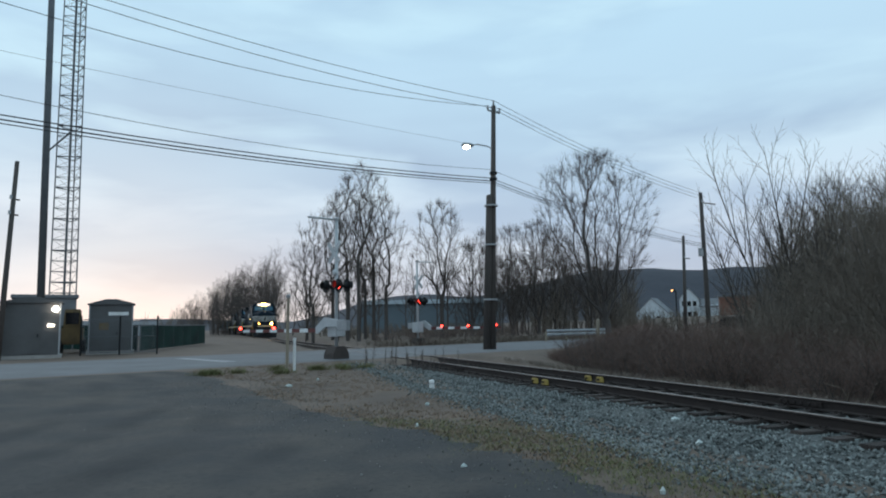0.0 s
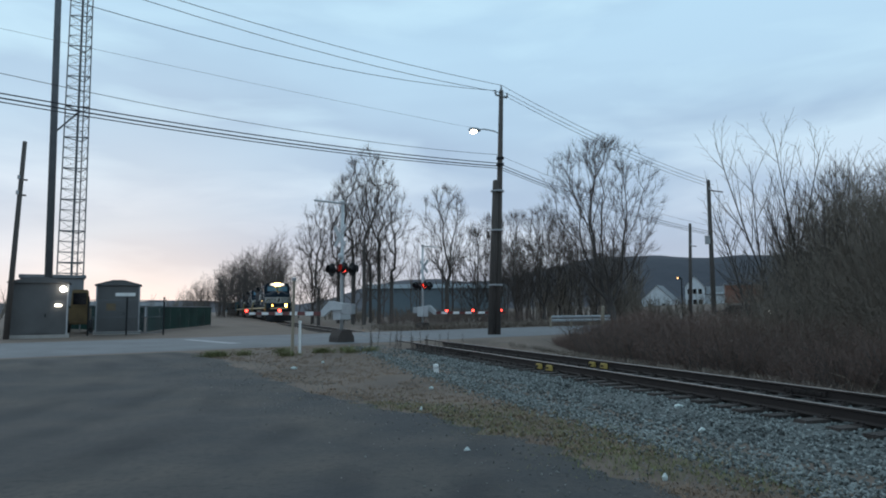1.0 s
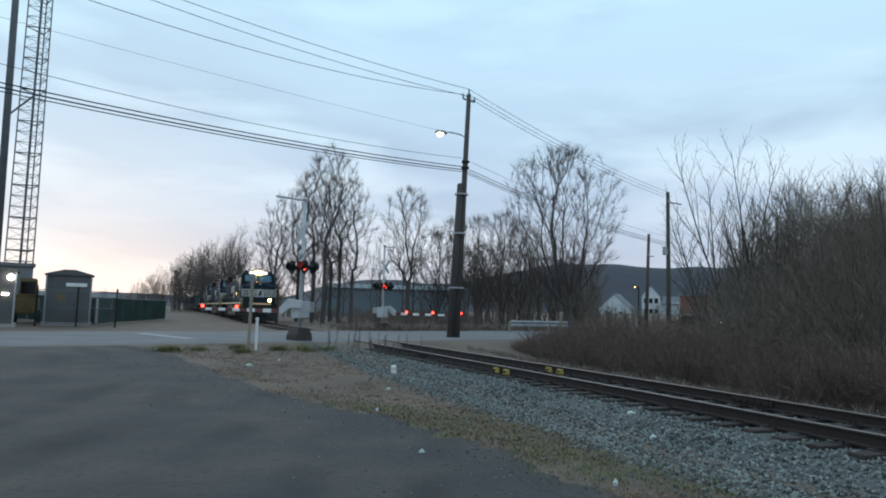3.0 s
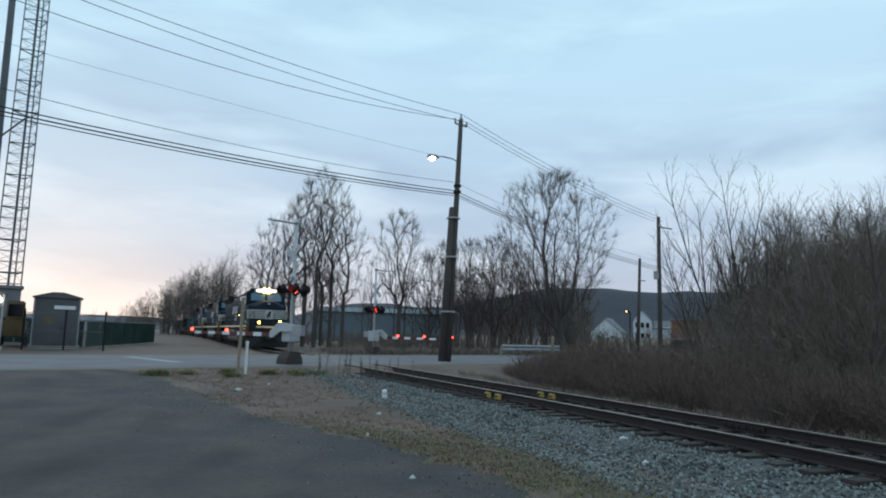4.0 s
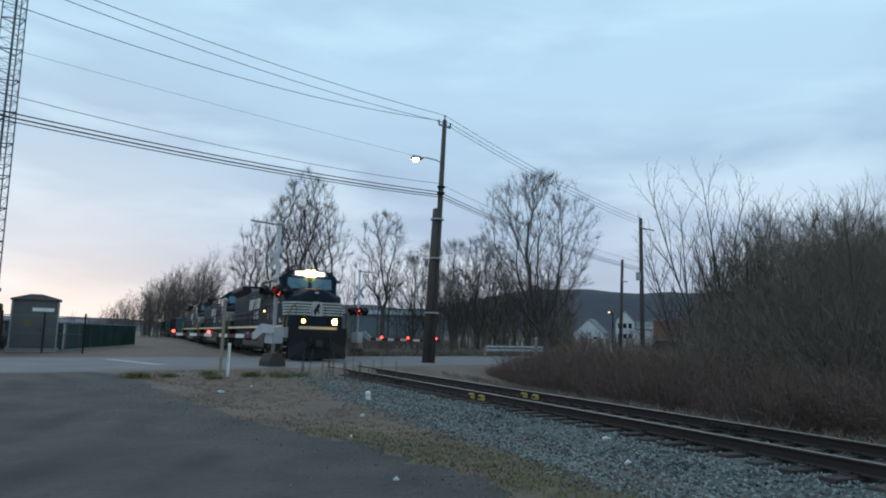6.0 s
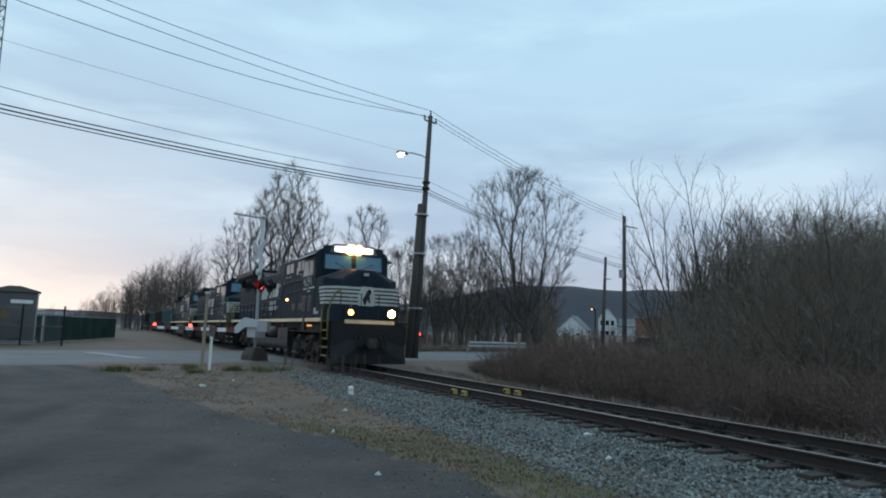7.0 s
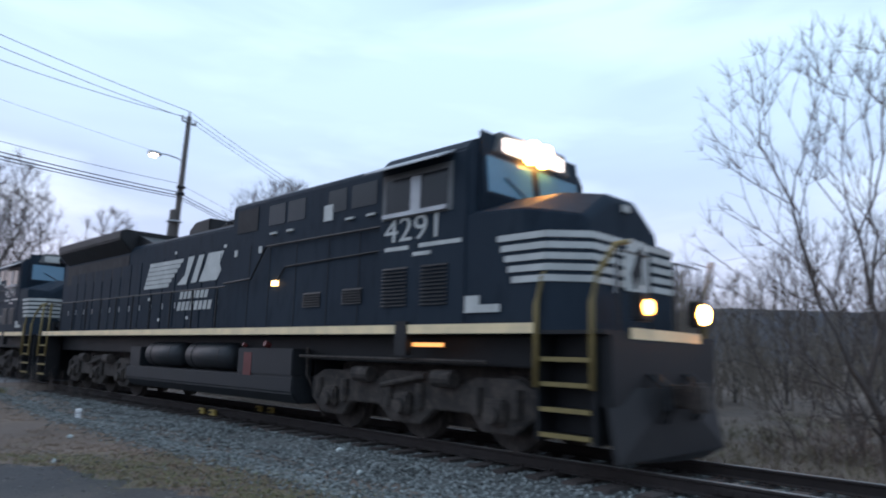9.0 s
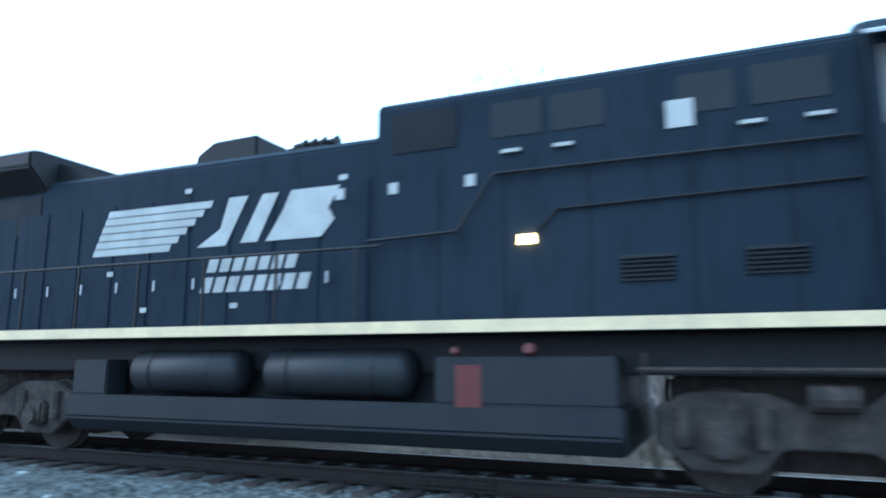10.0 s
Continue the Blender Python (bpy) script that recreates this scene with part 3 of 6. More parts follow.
def far_pole(name, foot, top, r, label, arms=(), box=False):
    ob = thing(name, Matrix.Translation(foot), label, "utility pole", "utility poles along the road")
    lean = Vector(top) - Vector(foot)
    part("pole", Shape().tube([(0, 0, -0.8), lean], [r, r * 0.72], 10), POLEWOOD, ob, smooth=True)
    for k, length in arms:
        c = lean * k
        part("crossarm", Shape().tube([c, c + Vector((0.85, 0.5, 0)).normalized() * length], 0.05, 6), POLEWOOD, ob)
        part("insulator", Shape().tube([c + Vector((0, -0.2, 0)), c + Vector((0, -0.2, 0.2))], 0.07, 8), GALV, ob)
    if box:
        c = lean * 0.58
        part("transformer_can", Shape().tube([c + Vector((-0.3, -0.1, -0.3)), c + Vector((-0.3, -0.1, 0.35))], 0.2, 12), GALV, ob)
    return ob


def wire(a, b, sag, r, name="overhead_wire", label="thin dark overhead power wire"):
    a, b = Vector(a), Vector(b)
    n = 22
    pts = [a.lerp(b, i / n) - Vector((0, 0, sag * 4 * (i / n) * (1 - i / n))) for i in range(n + 1)]
    plain(name, Shape().tube(pts, r, 5), CABLE, label, "overhead wire", "wires along the road", smooth=True)


def build_poles():
    build_main_pole()
    far_pole("utility_pole", EAST, EAST + Vector((-0.05, 0, 11.5)), 0.20, "dark wooden utility pole with a short arm beyond the thicket", ((0.93, 1.7),), True)
    far_pole("utility_pole", (24.9, 71.0, 0.8), (25.2, 71.0, 10.1), 0.20, "stout dark wooden pole before a white house", ((0.75, 0.9),))
    far_pole("utility_pole", WEST, WEST + Vector((0, 0, 17.0)), 0.18, "dark wooden utility pole beside the yard", ((0.93, 0.8),))
    top = POLE_TOP
    for off, z, ez, sag, r in ((Vector((0, 0, 0)), 0.30, 16.1, 1.4, 0.014), (Vector((0.34, 0.28, 0)), -0.07, 16.8, 1.9, 0.014), (Vector((-0.34, -0.28, 0)), -0.10, 16.3, 2.5, 0.014)):
        wire(top + off + Vector((0, 0, z)), WEST + Vector((0, 0, ez)), sag, r)
        wire(top + off + Vector((0, 0, z)), EAST + Vector((off.x, 0, 11.2 + z)), 0.4, r)
    wire(POLE + Vector((0.2, -0.1, 11.0)), WEST + Vector((0, 0, 11.0)), 0.36, 0.006)
    for dz, ez, sag, r in ((9.75, 11.7, 1.6, 0.012), (9.28, 9.75, 1.05, 0.024), (9.12, 9.6, 1.05, 0.028), (9.00, 9.45, 1.05, 0.020)):
        wire(POLE + Vector((0.25, -0.18, dz)), WEST + Vector((0, 0, ez)), sag, r, "overhead_cable", "thick black telephone cable strung along the road")
        wire(POLE + Vector((0.33, 0.12, dz)), EAST + Vector((0, 0, dz - 1.9)), 0.4, r * 0.8, "overhead_cable", "thick black telephone cable strung along the road")


# ---- level crossing signals ----
def crossing_signal(m, arm_deg, arm_len, lit, label, tall=6.0, arm_lamps=(0.55, 0.95)):
    """Local x looks along the road's axis towards the traffic, the barrier arm turns about z."""
    ob = thing("crossing_signal", m, label, "crossing signal", "level crossing signals")
    part("foundation", Shape().prism([(-0.42, -0.3), (0.42, -0.3), (0.38, 0.25), (0.2, 0.55), (-0.2, 0.55), (-0.38, 0.25)], 1, -0.4, 0.4), TIE, ob, "rusty brown mast base", 0.03)
    part("mast", Shape().tube([(0, 0, 0.4), (0, 0, tall)], 0.075, 12), ALU, ob, "pale aluminium mast", smooth=True)
    part("finial", Shape().tube([(0, 0, tall), (0, 0, tall + 0.06), (0, 0, tall + 0.1)], [0.13, 0.13, 0.05], 12), ALU, ob)
    part("top_bar", Shape().tube([(-0.12, 0, tall - 0.02), (1.38, 0, tall - 0.02)], 0.045, 8), ALU, ob)
    for a in (45, -45):
        q = Shape().box(-0.012, 0.012, -0.6, 0.6, -0.11, 0.11)
        c = part("crossbuck_blade", q, ALU, ob, "bare aluminium back of a crossbuck blade")
        c.matrix_basis = pose(0.10 if a > 0 else 0.13, 0, tall - 1.45, a, 0, 0)
    bar = part("lamp_bar", Shape().tube([(0, -0.75, 3.08), (0, 0.75, 3.08)], 0.05, 8), DARKMETAL, ob)
    for face in (1, -1):
        for k, y in enumerate((-0.48, 0.48)):
            d = part("lamp_disc", Shape().tube([(face * 0.20, y, 3.08), (face * 0.215, y, 3.08)], 0.29, 20), DARKMETAL, bar)
            part("lamp_housing", Shape().tube([(face * 0.03, y, 3.08), (face * 0.2, y, 3.08)], [0.10, 0.15], 14), DARKMETAL, bar)
            part("visor", Shape().tube([(face * 0.215, y, 3.10), (face * 0.42, y, 3.13)], [0.16, 0.165], 14, cap=False), DARKMETAL, bar)
            part("lamp_lens", Shape().tube([(face * 0.216, y, 3.08), (face * 0.235, y, 3.08)], [0.145, 0.10], 16), REDLENS if (face, k) in lit else REDDARK, bar, "glowing red lens" if (face, k) in lit else "")
    part("bell", Shape().tube([(0.05, 0, tall - 2.3), (0.13, 0, tall - 2.3), (0.17, 0, tall - 2.3)], [0.14, 0.13, 0.04], 14), ALU, ob)
    mech = part("gate_mechanism", Shape().box(-0.24, 0.24, -0.34, 0.34, 0.95, 1.65), ALU, ob, "pale gate mechanism box", 0.03)
    mech.matrix_basis = pose(0.0, 0, 0, 0, 0, 0)
    root = part("arm_support", Shape().prism([(0.2, 1.75), (0.35, 1.75), (1.0, 1.36), (1.0, 1.10), (0.75, 1.10), (0.2, 1.36), (-0.9, 1.36), (-0.9, 1.62), (-0.3, 1.70)], 1, 0.36, 0.42), ALU, ob, "grey counterweighted arm bracket", 0.008)
    root.matrix_basis = pose(0, 0, 0, 0, 0, arm_deg)
    part("counterweight", Shape().box(-1.5, -0.75, 0.30, 0.48, 1.20, 1.62), GALV, root, "dark grey counterweight", 0.02)
    n = 11
    for k in range(n):
        a, b = 0.95 + (arm_len - 0.95) * k / n, 0.95 + (arm_len - 0.95) * (k + 1) / n
        h = 0.085 - 0.03 * k / n
        part("arm_stripe", Shape().box(a, b, 0.36, 0.41, 1.22 - h, 1.22 + h), WHITEPAINT if k % 2 else REDPAINT, root)
    for f in arm_lamps:
        x = arm_len * f
        part("arm_lamp", Shape().tube([(x, 0.30, 1.36), (x, 0.40, 1.36)], 0.06, 12), REDLENS, root, "glowing red arm lamp")
    return ob


def build_crossing():
    yaw = math.degrees(math.atan2(ROADX.y, ROADX.x))
    crossing_signal(Matrix.Translation((-4.5, 29.2, -0.04)) @ pose(0, 0, 0, 0, 0, yaw + 180), 90 - 180, 8.7, {(1, 1), (-1, 0)}, "level crossing signal with flashing red lamps and a lowered gate", 5.95, (0.56, 0.97))
    crossing_signal(Matrix.Translation((-1.75, 48.0, -0.1)) @ pose(0, 0, 0, 0, 0, yaw), -90, 7.6, {(-1, 0), (1, 1)}, "far level crossing signal with red lamps and a lowered gate", 5.9, (0.28, 0.62, 0.95))
    # post and white pipe in the grass by the signal
    x, y = -5.05, 22.4
    ob = thing("wooden_post", Matrix.Translation((x, y, ground_z(x, y))) @ pose(0, 0, 0, 1, 1, 0), "slim weathered wooden post standing in the grass", "post")
    part("post", Shape().tube([(0, 0, -0.2), (0, 0, 2.35)], [0.055, 0.05], 8), PALEWOOD, ob)
    part("post_cap", Shape().tube([(0, 0, 2.35), (0, 0, 2.43), (0, 0, 2.46)], [0.08, 0.09, 0.03], 10), GALV, ob)
    x, y = -4.85, 22.6
    ob = thing("marker_pipe", Matrix.Translation((x, y, ground_z(x, y))), "white plastic marker pipe in the grass", "marker")
    part("pipe", Shape().tube([(0, 0, -0.2), (0, 0, 0.98)], 0.045, 10), WHITEPAINT, ob)
    part("pipe_cap", Shape().tube([(0, 0, 0.98), (0, 0, 1.05)], [0.055, 0.05], 10), WHITEPAINT, ob)


# ---- sheds, fence and tower west of the track ----
def bungalow(m, wide, deep, tall, label, sign=False, lamp=False):
    ob = thing("equipment_bungalow", m, label, "equipment hut", "equipment huts")
    part("body", Shape().box(-wide / 2, wide / 2, -deep / 2, deep / 2, 0.12, tall), BUNGALOW, ob, "grey steel walls", 0.03)
    part("roof", Shape().prism([(-wide / 2 - 0.1, tall), (wide / 2 + 0.1, tall), (wide / 2 + 0.1, tall + 0.07), (wide * 0.12, tall + 0.34), (-wide * 0.12, tall + 0.34), (-wide / 2 - 0.1, tall + 0.07)], 1, -deep / 2 - 0.1, deep / 2 + 0.1), BUNGALOW, ob, "low pitched pale roof", 0.02)
    part("plinth", Shape().box(-wide / 2 - 0.1, wide / 2 + 0.1, -deep / 2 - 0.1, deep / 2 + 0.1, -0.4, 0.12), CONCRETE, ob)
    door = part("door", Shape().box(-0.46, 0.46, -deep / 2 - 0.03, -deep / 2, 0.2, 2.25), BUNGALOW, ob, "", 0.01)
    part("handle", Shape().box(0.3, 0.36, -deep / 2 - 0.07, -deep / 2 - 0.03, 1.05, 1.22), DARKMETAL, door)
    for x in (-wide / 2, wide / 2 - 0.06):
        part("corner_post", Shape().box(x - 0.01, x + 0.07, -deep / 2 - 0.02, -deep / 2 + 0.05, 0.12, tall), GALV, ob)
    if sign:
        part("sign_strip", Shape().box(-0.15, wide / 2 - 0.25, -deep / 2 - 0.04, -deep / 2 - 0.004, tall - 0.62, tall - 0.42), WHITEPAINT, ob, "white sign strip")
        part("warning_plate", Shape().box(-0.62, -0.12, -deep / 2 - 0.045, -deep / 2 - 0.031, 1.35, 1.75), MACHINEPAINT, ob, "faded yellow warning plate")
    if lamp:
        part("wall_lamp", Shape().tube([(wide / 2 - 0.25, -deep / 2 - 0.25, tall - 0.32), (wide / 2 - 0.25, -deep / 2 - 0.05, tall - 0.22)], [0.17, 0.10], 10), SMALLGLOW, ob, "lit white wall lamp")
        part("low_lamp", Shape().box(wide / 2 - 0.6, wide / 2 - 0.3, -deep / 2 - 0.10, -deep / 2 - 0.02, 1.62, 1.72), SMALLGLOW, ob, "small lit lamp")
    return ob


def build_west():
    bungalow(Matrix.Translation((-22.3, 37.5, 0.0)) @ pose(0, 0, 0, 0, 0, 28), 2.75, 2.4, 2.85, "grey steel equipment hut with a lit wall lamp", lamp=True)
    bungalow(Matrix.Translation((-19.9, 41.5, 0.05)) @ pose(0, 0, 0, 0, 0, 24), 2.35, 2.1, 2.80, "grey steel equipment hut with a white sign strip", sign=True)
    # green screened fence
    def screen_fence(a, b, n, label):
        d = (b - a).normalized()
        fence = thing("screen_fence", Matrix(), label, "fence", "fences round the huts")
        for i in range(n):
            p = a.lerp(b, i / (n - 1))
            z = ground_z(p.x, p.y)
            part("fence_post", Shape().tube([(p.x, p.y, z - 0.3), (p.x, p.y, z + 1.70)], 0.04, 8), TOWERSTEEL, fence)
            if i < n - 1:
                q = a.lerp(b, (i + 1) / (n - 1))
                zq = ground_z(q.x, q.y)
                sd = Vector((d.y, -d.x, 0)) * 0.03
                rows = [(p + d * 0.05, z), ((p + q) / 2 + sd, (z + zq) / 2), (q - d * 0.05, zq)]
                verts = []
                for c, h in rows:
                    verts += [(c.x + sd.x, c.y + sd.y, h + 0.06), (c.x + sd.x, c.y + sd.y, h + 1.60), (c.x + sd.x * 1.5, c.y + sd.y * 1.5, h + 0.06), (c.x + sd.x * 1.5, c.y + sd.y * 1.5, h + 1.60)]
                f = []
                for k in (0, 4):
                    f += [(k, k + 1, k + 5, k + 4), (k + 2, k + 6, k + 7, k + 3), (k + 1, k + 3, k + 7, k + 5), (k, k + 4, k + 6, k + 2)]
                part("screen_panel", Shape().add(verts, f), GREENPANEL, fence)
        part("top_rail", Shape().tube([(a.x, a.y, ground_z(a.x, a.y) + 1.65), (b.x, b.y, ground_z(b.x, b.y) + 1.65)], 0.03, 6), TOWERSTEEL, fence)
    screen_fence(Vector((-19.0, 43.4, 0)), Vector((-21.2, 61.5, 0)), 8, "chain link fence covered with dark green screening")
    screen_fence(Vector((-19.2, 43.5, 0)), Vector((-29.5, 47.5, 0)), 5, "green screened fence behind the equipment huts")
    # steel gate posts and rails before the hut
    gate = thing("yard_gate", Matrix(), "dark steel gate frame before the equipment huts", "gate")
    g0, g1 = Vector((-20.2, 38.6, 0)), Vector((-16.6, 40.2, 0))
    for k in (0, 0.5, 1):
        p = g0.lerp(g1, k)
        z = ground_z(p.x, p.y)
        part("gate_post", Shape().tube([(p.x, p.y, z - 0.3), (p.x, p.y, z + 2.2)], 0.05, 8), DARKMETAL, gate)
    for h in (0.15, 1.05, 2.0):
        part("gate_rail", Shape().tube([(g0.x, g0.y, ground_z(g0.x, g0.y) + h), (g1.x, g1.y, ground_z(g1.x, g1.y) + h)], 0.022, 6), TOWERSTEEL, gate)
    for k in range(2):
        a, b = g0.lerp(g1, k / 2), g0.lerp(g1, (k + 1) / 2)
        za, zb = ground_z(a.x, a.y), ground_z(b.x, b.y)
        sh = Shape()
        n = 26
        for i in range(-n, n):
            for sg in (1, -1):
                u0, u1 = i / n, i / n + 1.0
                pts = []
                for u, v in ((max(u0, 0), max(0, -u0)), (min(u1, 1), 1 - max(0, u1 - 1))):
                    q = a.lerp(b, u)
                    f = v if sg > 0 else 1 - v
                    pts.append((q.x, q.y, za + (zb - za) * u + 0.15 + 1.8 * f))
                sh.tube(pts, 0.0035, 3, cap=False)
        part("wire_mesh", sh, TOWERSTEEL, gate, "grey chain link mesh")
    # yellow machine between the huts
    m = thing("yellow_machine", Matrix.Translation((-22.5, 42.0, ground_z(-22.5, 42.0))) @ pose(0, 0, 0, 0, 0, 25), "dull tan-yellow work machine parked between the huts", "machine")
    part("body", Shape().box(-0.6, 0.6, -0.8, 0.8, 0.5, 1.5), MACHINEPAINT, m, "", 0.06)
    part("cab", Shape().prism([(-0.5, 1.5), (0.5, 1.5), (0.42, 2.6), (-0.42, 2.6)], 1, -0.5, 0.6), MACHINEPAINT, m, "", 0.05)
    part("window", Shape().box(-0.36, 0.36, -0.53, -0.5, 1.7, 2.4), DARKGLASS, m)
    for x in (-0.62, 0.62):
        for y in (-0.5, 0.5):
            part("wheel", Shape().tube([(x - 0.12, y, 0.42), (x + 0.12, y, 0.42)], 0.42, 14), DARKMETAL, m)
    # radio tower: three legs with horizontal and diagonal bracing
    t = thing("radio_tower", Matrix.Translation((-29.3, 53.4, 0.0)), "tall galvanised steel lattice radio tower", "radio tower")
    part("footing", Shape().box(-1.6, 1.6, -1.6, 1.6, -0.6, 0.3), CONCRETE, t)
    legs = []
    h = 48.0
    for k in range(3):
        a0 = math.radians(90 + 120 * k + 12)
        lo, hi = Vector((1.12 * math.cos(a0), 1.12 * math.sin(a0), 0.2)), Vector((0.80 * math.cos(a0), 0.80 * math.sin(a0), h))
        legs.append((lo, hi))
        part("leg", Shape().tube([lo, hi], [0.055, 0.04], 6), TOWERSTEEL, t)
    lev = 58
    for k in range(3):
        (l0, h0), (l1, h1) = legs[k], legs[(k + 1) % 3]
        sh = Shape()
        for i in range(lev):
            f, g = i / lev, (i + 1) / lev
            thick = 0.045 if i % 3 == 0 else 0.024
            sh.tube([l0.lerp(h0, f), l1.lerp(h1, f)], thick, 4)
            sh.tube([l0.lerp(h0, f), l1.lerp(h1, g)] if i % 2 else [l1.lerp(h1, f), l0.lerp(h0, g)], 0.014, 4)
        part("bracing", sh, TOWERSTEEL, t)
    part("cable_ladder", Shape().tube([(0.1, -0.35, 0.3), (0.05, -0.2, h)], 0.09, 5), TOWERSTEEL, t)
    part("side_antenna", Shape().tube([(-1.4, -0.9, 15.3), (0.4, -0.9, 16.9)], 0.07, 6), TOWERSTEEL, t)
    hut = thing("tower_hut", Matrix.Translation((-29.6, 51.3, 0.1)) @ pose(0, 0, 0, 0, 0, 30), "small blue-grey hut at the tower's foot", "hut")
    part("wall", Shape().box(-2.0, 2.0, -1.5, 1.5, -0.3, 3.7), ROOFGREY, hut, "", 0.03)
    part("roof", Shape().box(-2.15, 2.15, -1.65, 1.65, 3.7, 3.95), ROOFGREY, hut, "", 0.03)
    # steel monopole and the leaning pole
    mono = thing("steel_monopole", Matrix.Translation((-25.3, 43.4, 0.0)), "tall plain weathered grey steel monopole", "mast")
    part("shaft", Shape().tube([(0, 0, -0.3), (-0.2, 0, 20), (-0.4, 0, 40)], [0.24, 0.20, 0.15], 16), TOWERSTEEL, mono, smooth=True)
    part("base_plate", Shape().tube([(0, 0, 0.0), (0, 0, 0.12)], 0.42, 16), GALV, mono)
    far_pole("utility_pole", (-22.7, 35.3, 0.0), (-22.55, 35.9, 10.4), 0.15, "leaning grey wooden pole beside the huts", ((0.8, 0.3), (0.72, 0.3)))


build_track()
build_trackside()
build_poles()
build_crossing()
build_west()


# ---- locomotives ----
# In a locomotive's own space x is forward, y its left side, z above the rail. l counts metres back from a point behind the nose front.
WHEEL_R = 0.53


def both(fn):
    for side in (1, -1):
        fn(side)


def text_mesh(body, size, mat):
    cu = bpy.data.curves.new("text", "FONT")
    cu.body, cu.size, cu.extrude, cu.align_x = body, size, 0.003, "LEFT"
    tmp = new("text_source", cu)
    bpy.context.view_layer.update()
    me = bpy.data.meshes.new_from_object(tmp.evaluated_get(bpy.context.evaluated_depsgraph_get()))
    bpy.data.objects.remove(tmp)
    me.materials.clear()
    me.materials.append(mat)
    return me


def truck(ob, centre, wheels):
    """A three-axle bogie: two side frames with arches, journal boxes, springs and wheelsets."""
    for side in (1, -1):
        y0, y1 = side * 1.02, side * 1.20
        c = -centre
        prof = [(c - 2.55, 0.52), (c - 2.55, 0.86), (c - 2.2, 1.02), (c - 1.5, 1.02), (c - 1.2, 0.90), (c - 0.7, 0.90), (c - 0.45, 1.06), (c + 0.45, 1.06), (c + 0.7, 0.90), (c + 1.2, 0.90),
                (c + 1.5, 1.02), (c + 2.2, 1.02), (c + 2.55, 0.86), (c + 2.55, 0.52), (c + 2.2, 0.26), (c + 1.6, 0.26), (c + 1.38, 0.50), (c + 0.65, 0.50), (c + 0.35, 0.26), (c - 0.35, 0.26),
                (c - 0.65, 0.50), (c - 1.38, 0.50), (c - 1.6, 0.26), (c - 2.2, 0.26)]
        f = part("truck_frame", Shape().prism(prof, 1, y0, y1), GRIME, ob, "grimy cast truck side frame", 0.02)
        for k in (-1.9, 0.0, 1.9):
            part("journal_box", Shape().box(c + k - 0.19, c + k + 0.19, y1 - side * 0.02, y1 + side * 0.13, 0.40, 0.74), GRIME, f, "", 0.04)
            part("bearing_cap", Shape().tube([(c + k, y1 + side * 0.12, WHEEL_R), (c + k, y1 + side * 0.20, WHEEL_R)], 0.12, 14), GRIME, f)
            for dx in (-0.36, 0.36):
                part("spring", Shape().tube([(c + k + dx, y1 + side * 0.03, 0.50), (c + k + dx, y1 + side * 0.03, 0.88)], 0.075, 10), GRIME, f)
        part("brake_cylinder", Shape().tube([(c - 1.15, y1 + side * 0.1, 0.98), (c - 0.75, y1 + side * 0.1, 0.98)], 0.13, 12), GRIME, f)
        part("brake_cylinder", Shape().tube([(c + 0.75, y1 + side * 0.1, 0.98), (c + 1.15, y1 + side * 0.1, 0.98)], 0.13, 12), GRIME, f)
        part("damper", Shape().tube([(c - 0.5, y1 + side * 0.09, 0.82), (c + 0.5, y1 + side * 0.09, 1.0)], 0.045, 8), GRIME, f)
    part("motor_case", Shape().box(-centre - 2.45, -centre + 2.45, -0.62, 0.62, 0.22, 1.18), GRIME, ob, "grimy traction motor casing", 0.05)
    for k in (-1.9, 0.0, 1.9):
        sh = Shape().tube([(0, -0.95, 0), (0, 0.95, 0)], 0.09, 10)
        for side in (1, -1):
            sh.tube([(0, side * 0.69, 0), (0, side * 0.72, 0), (0, side * 0.82, 0)], [WHEEL_R + 0.025, WHEEL_R, WHEEL_R - 0.004], 24)
            sh.tube([(0, side * 0.82, 0), (0, side * 0.86, 0)], [0.16, 0.13], 12)
            for a in range(4):
                ang = a * math.pi / 2
                sh.box(0.28 * math.cos(ang) - 0.05, 0.28 * math.cos(ang) + 0.05, side * 0.82, side * 0.835, 0.28 * math.sin(ang) - 0.05, 0.28 * math.sin(ang) + 0.05)
        w = part("wheelset", sh, GRIME, ob, "steel wheels on an axle")
        w.matrix_basis = pose(-centre + k, 0, WHEEL_R)
        wheels.append((w, -centre + k))


def rail_post(parent, x, y, z0, z1, mat=BLACKPAINT, r=0.022):
    part("stanchion", Shape().tube([(x, y, z0), (x, y, z1)], r, 6), mat, parent)


def stripe_path(front, corner, rear):
    return [(rear, -1.512), (-0.30, -1.512), (front, -corner), (front, corner), (-0.30, 1.512), (rear, 1.512)]


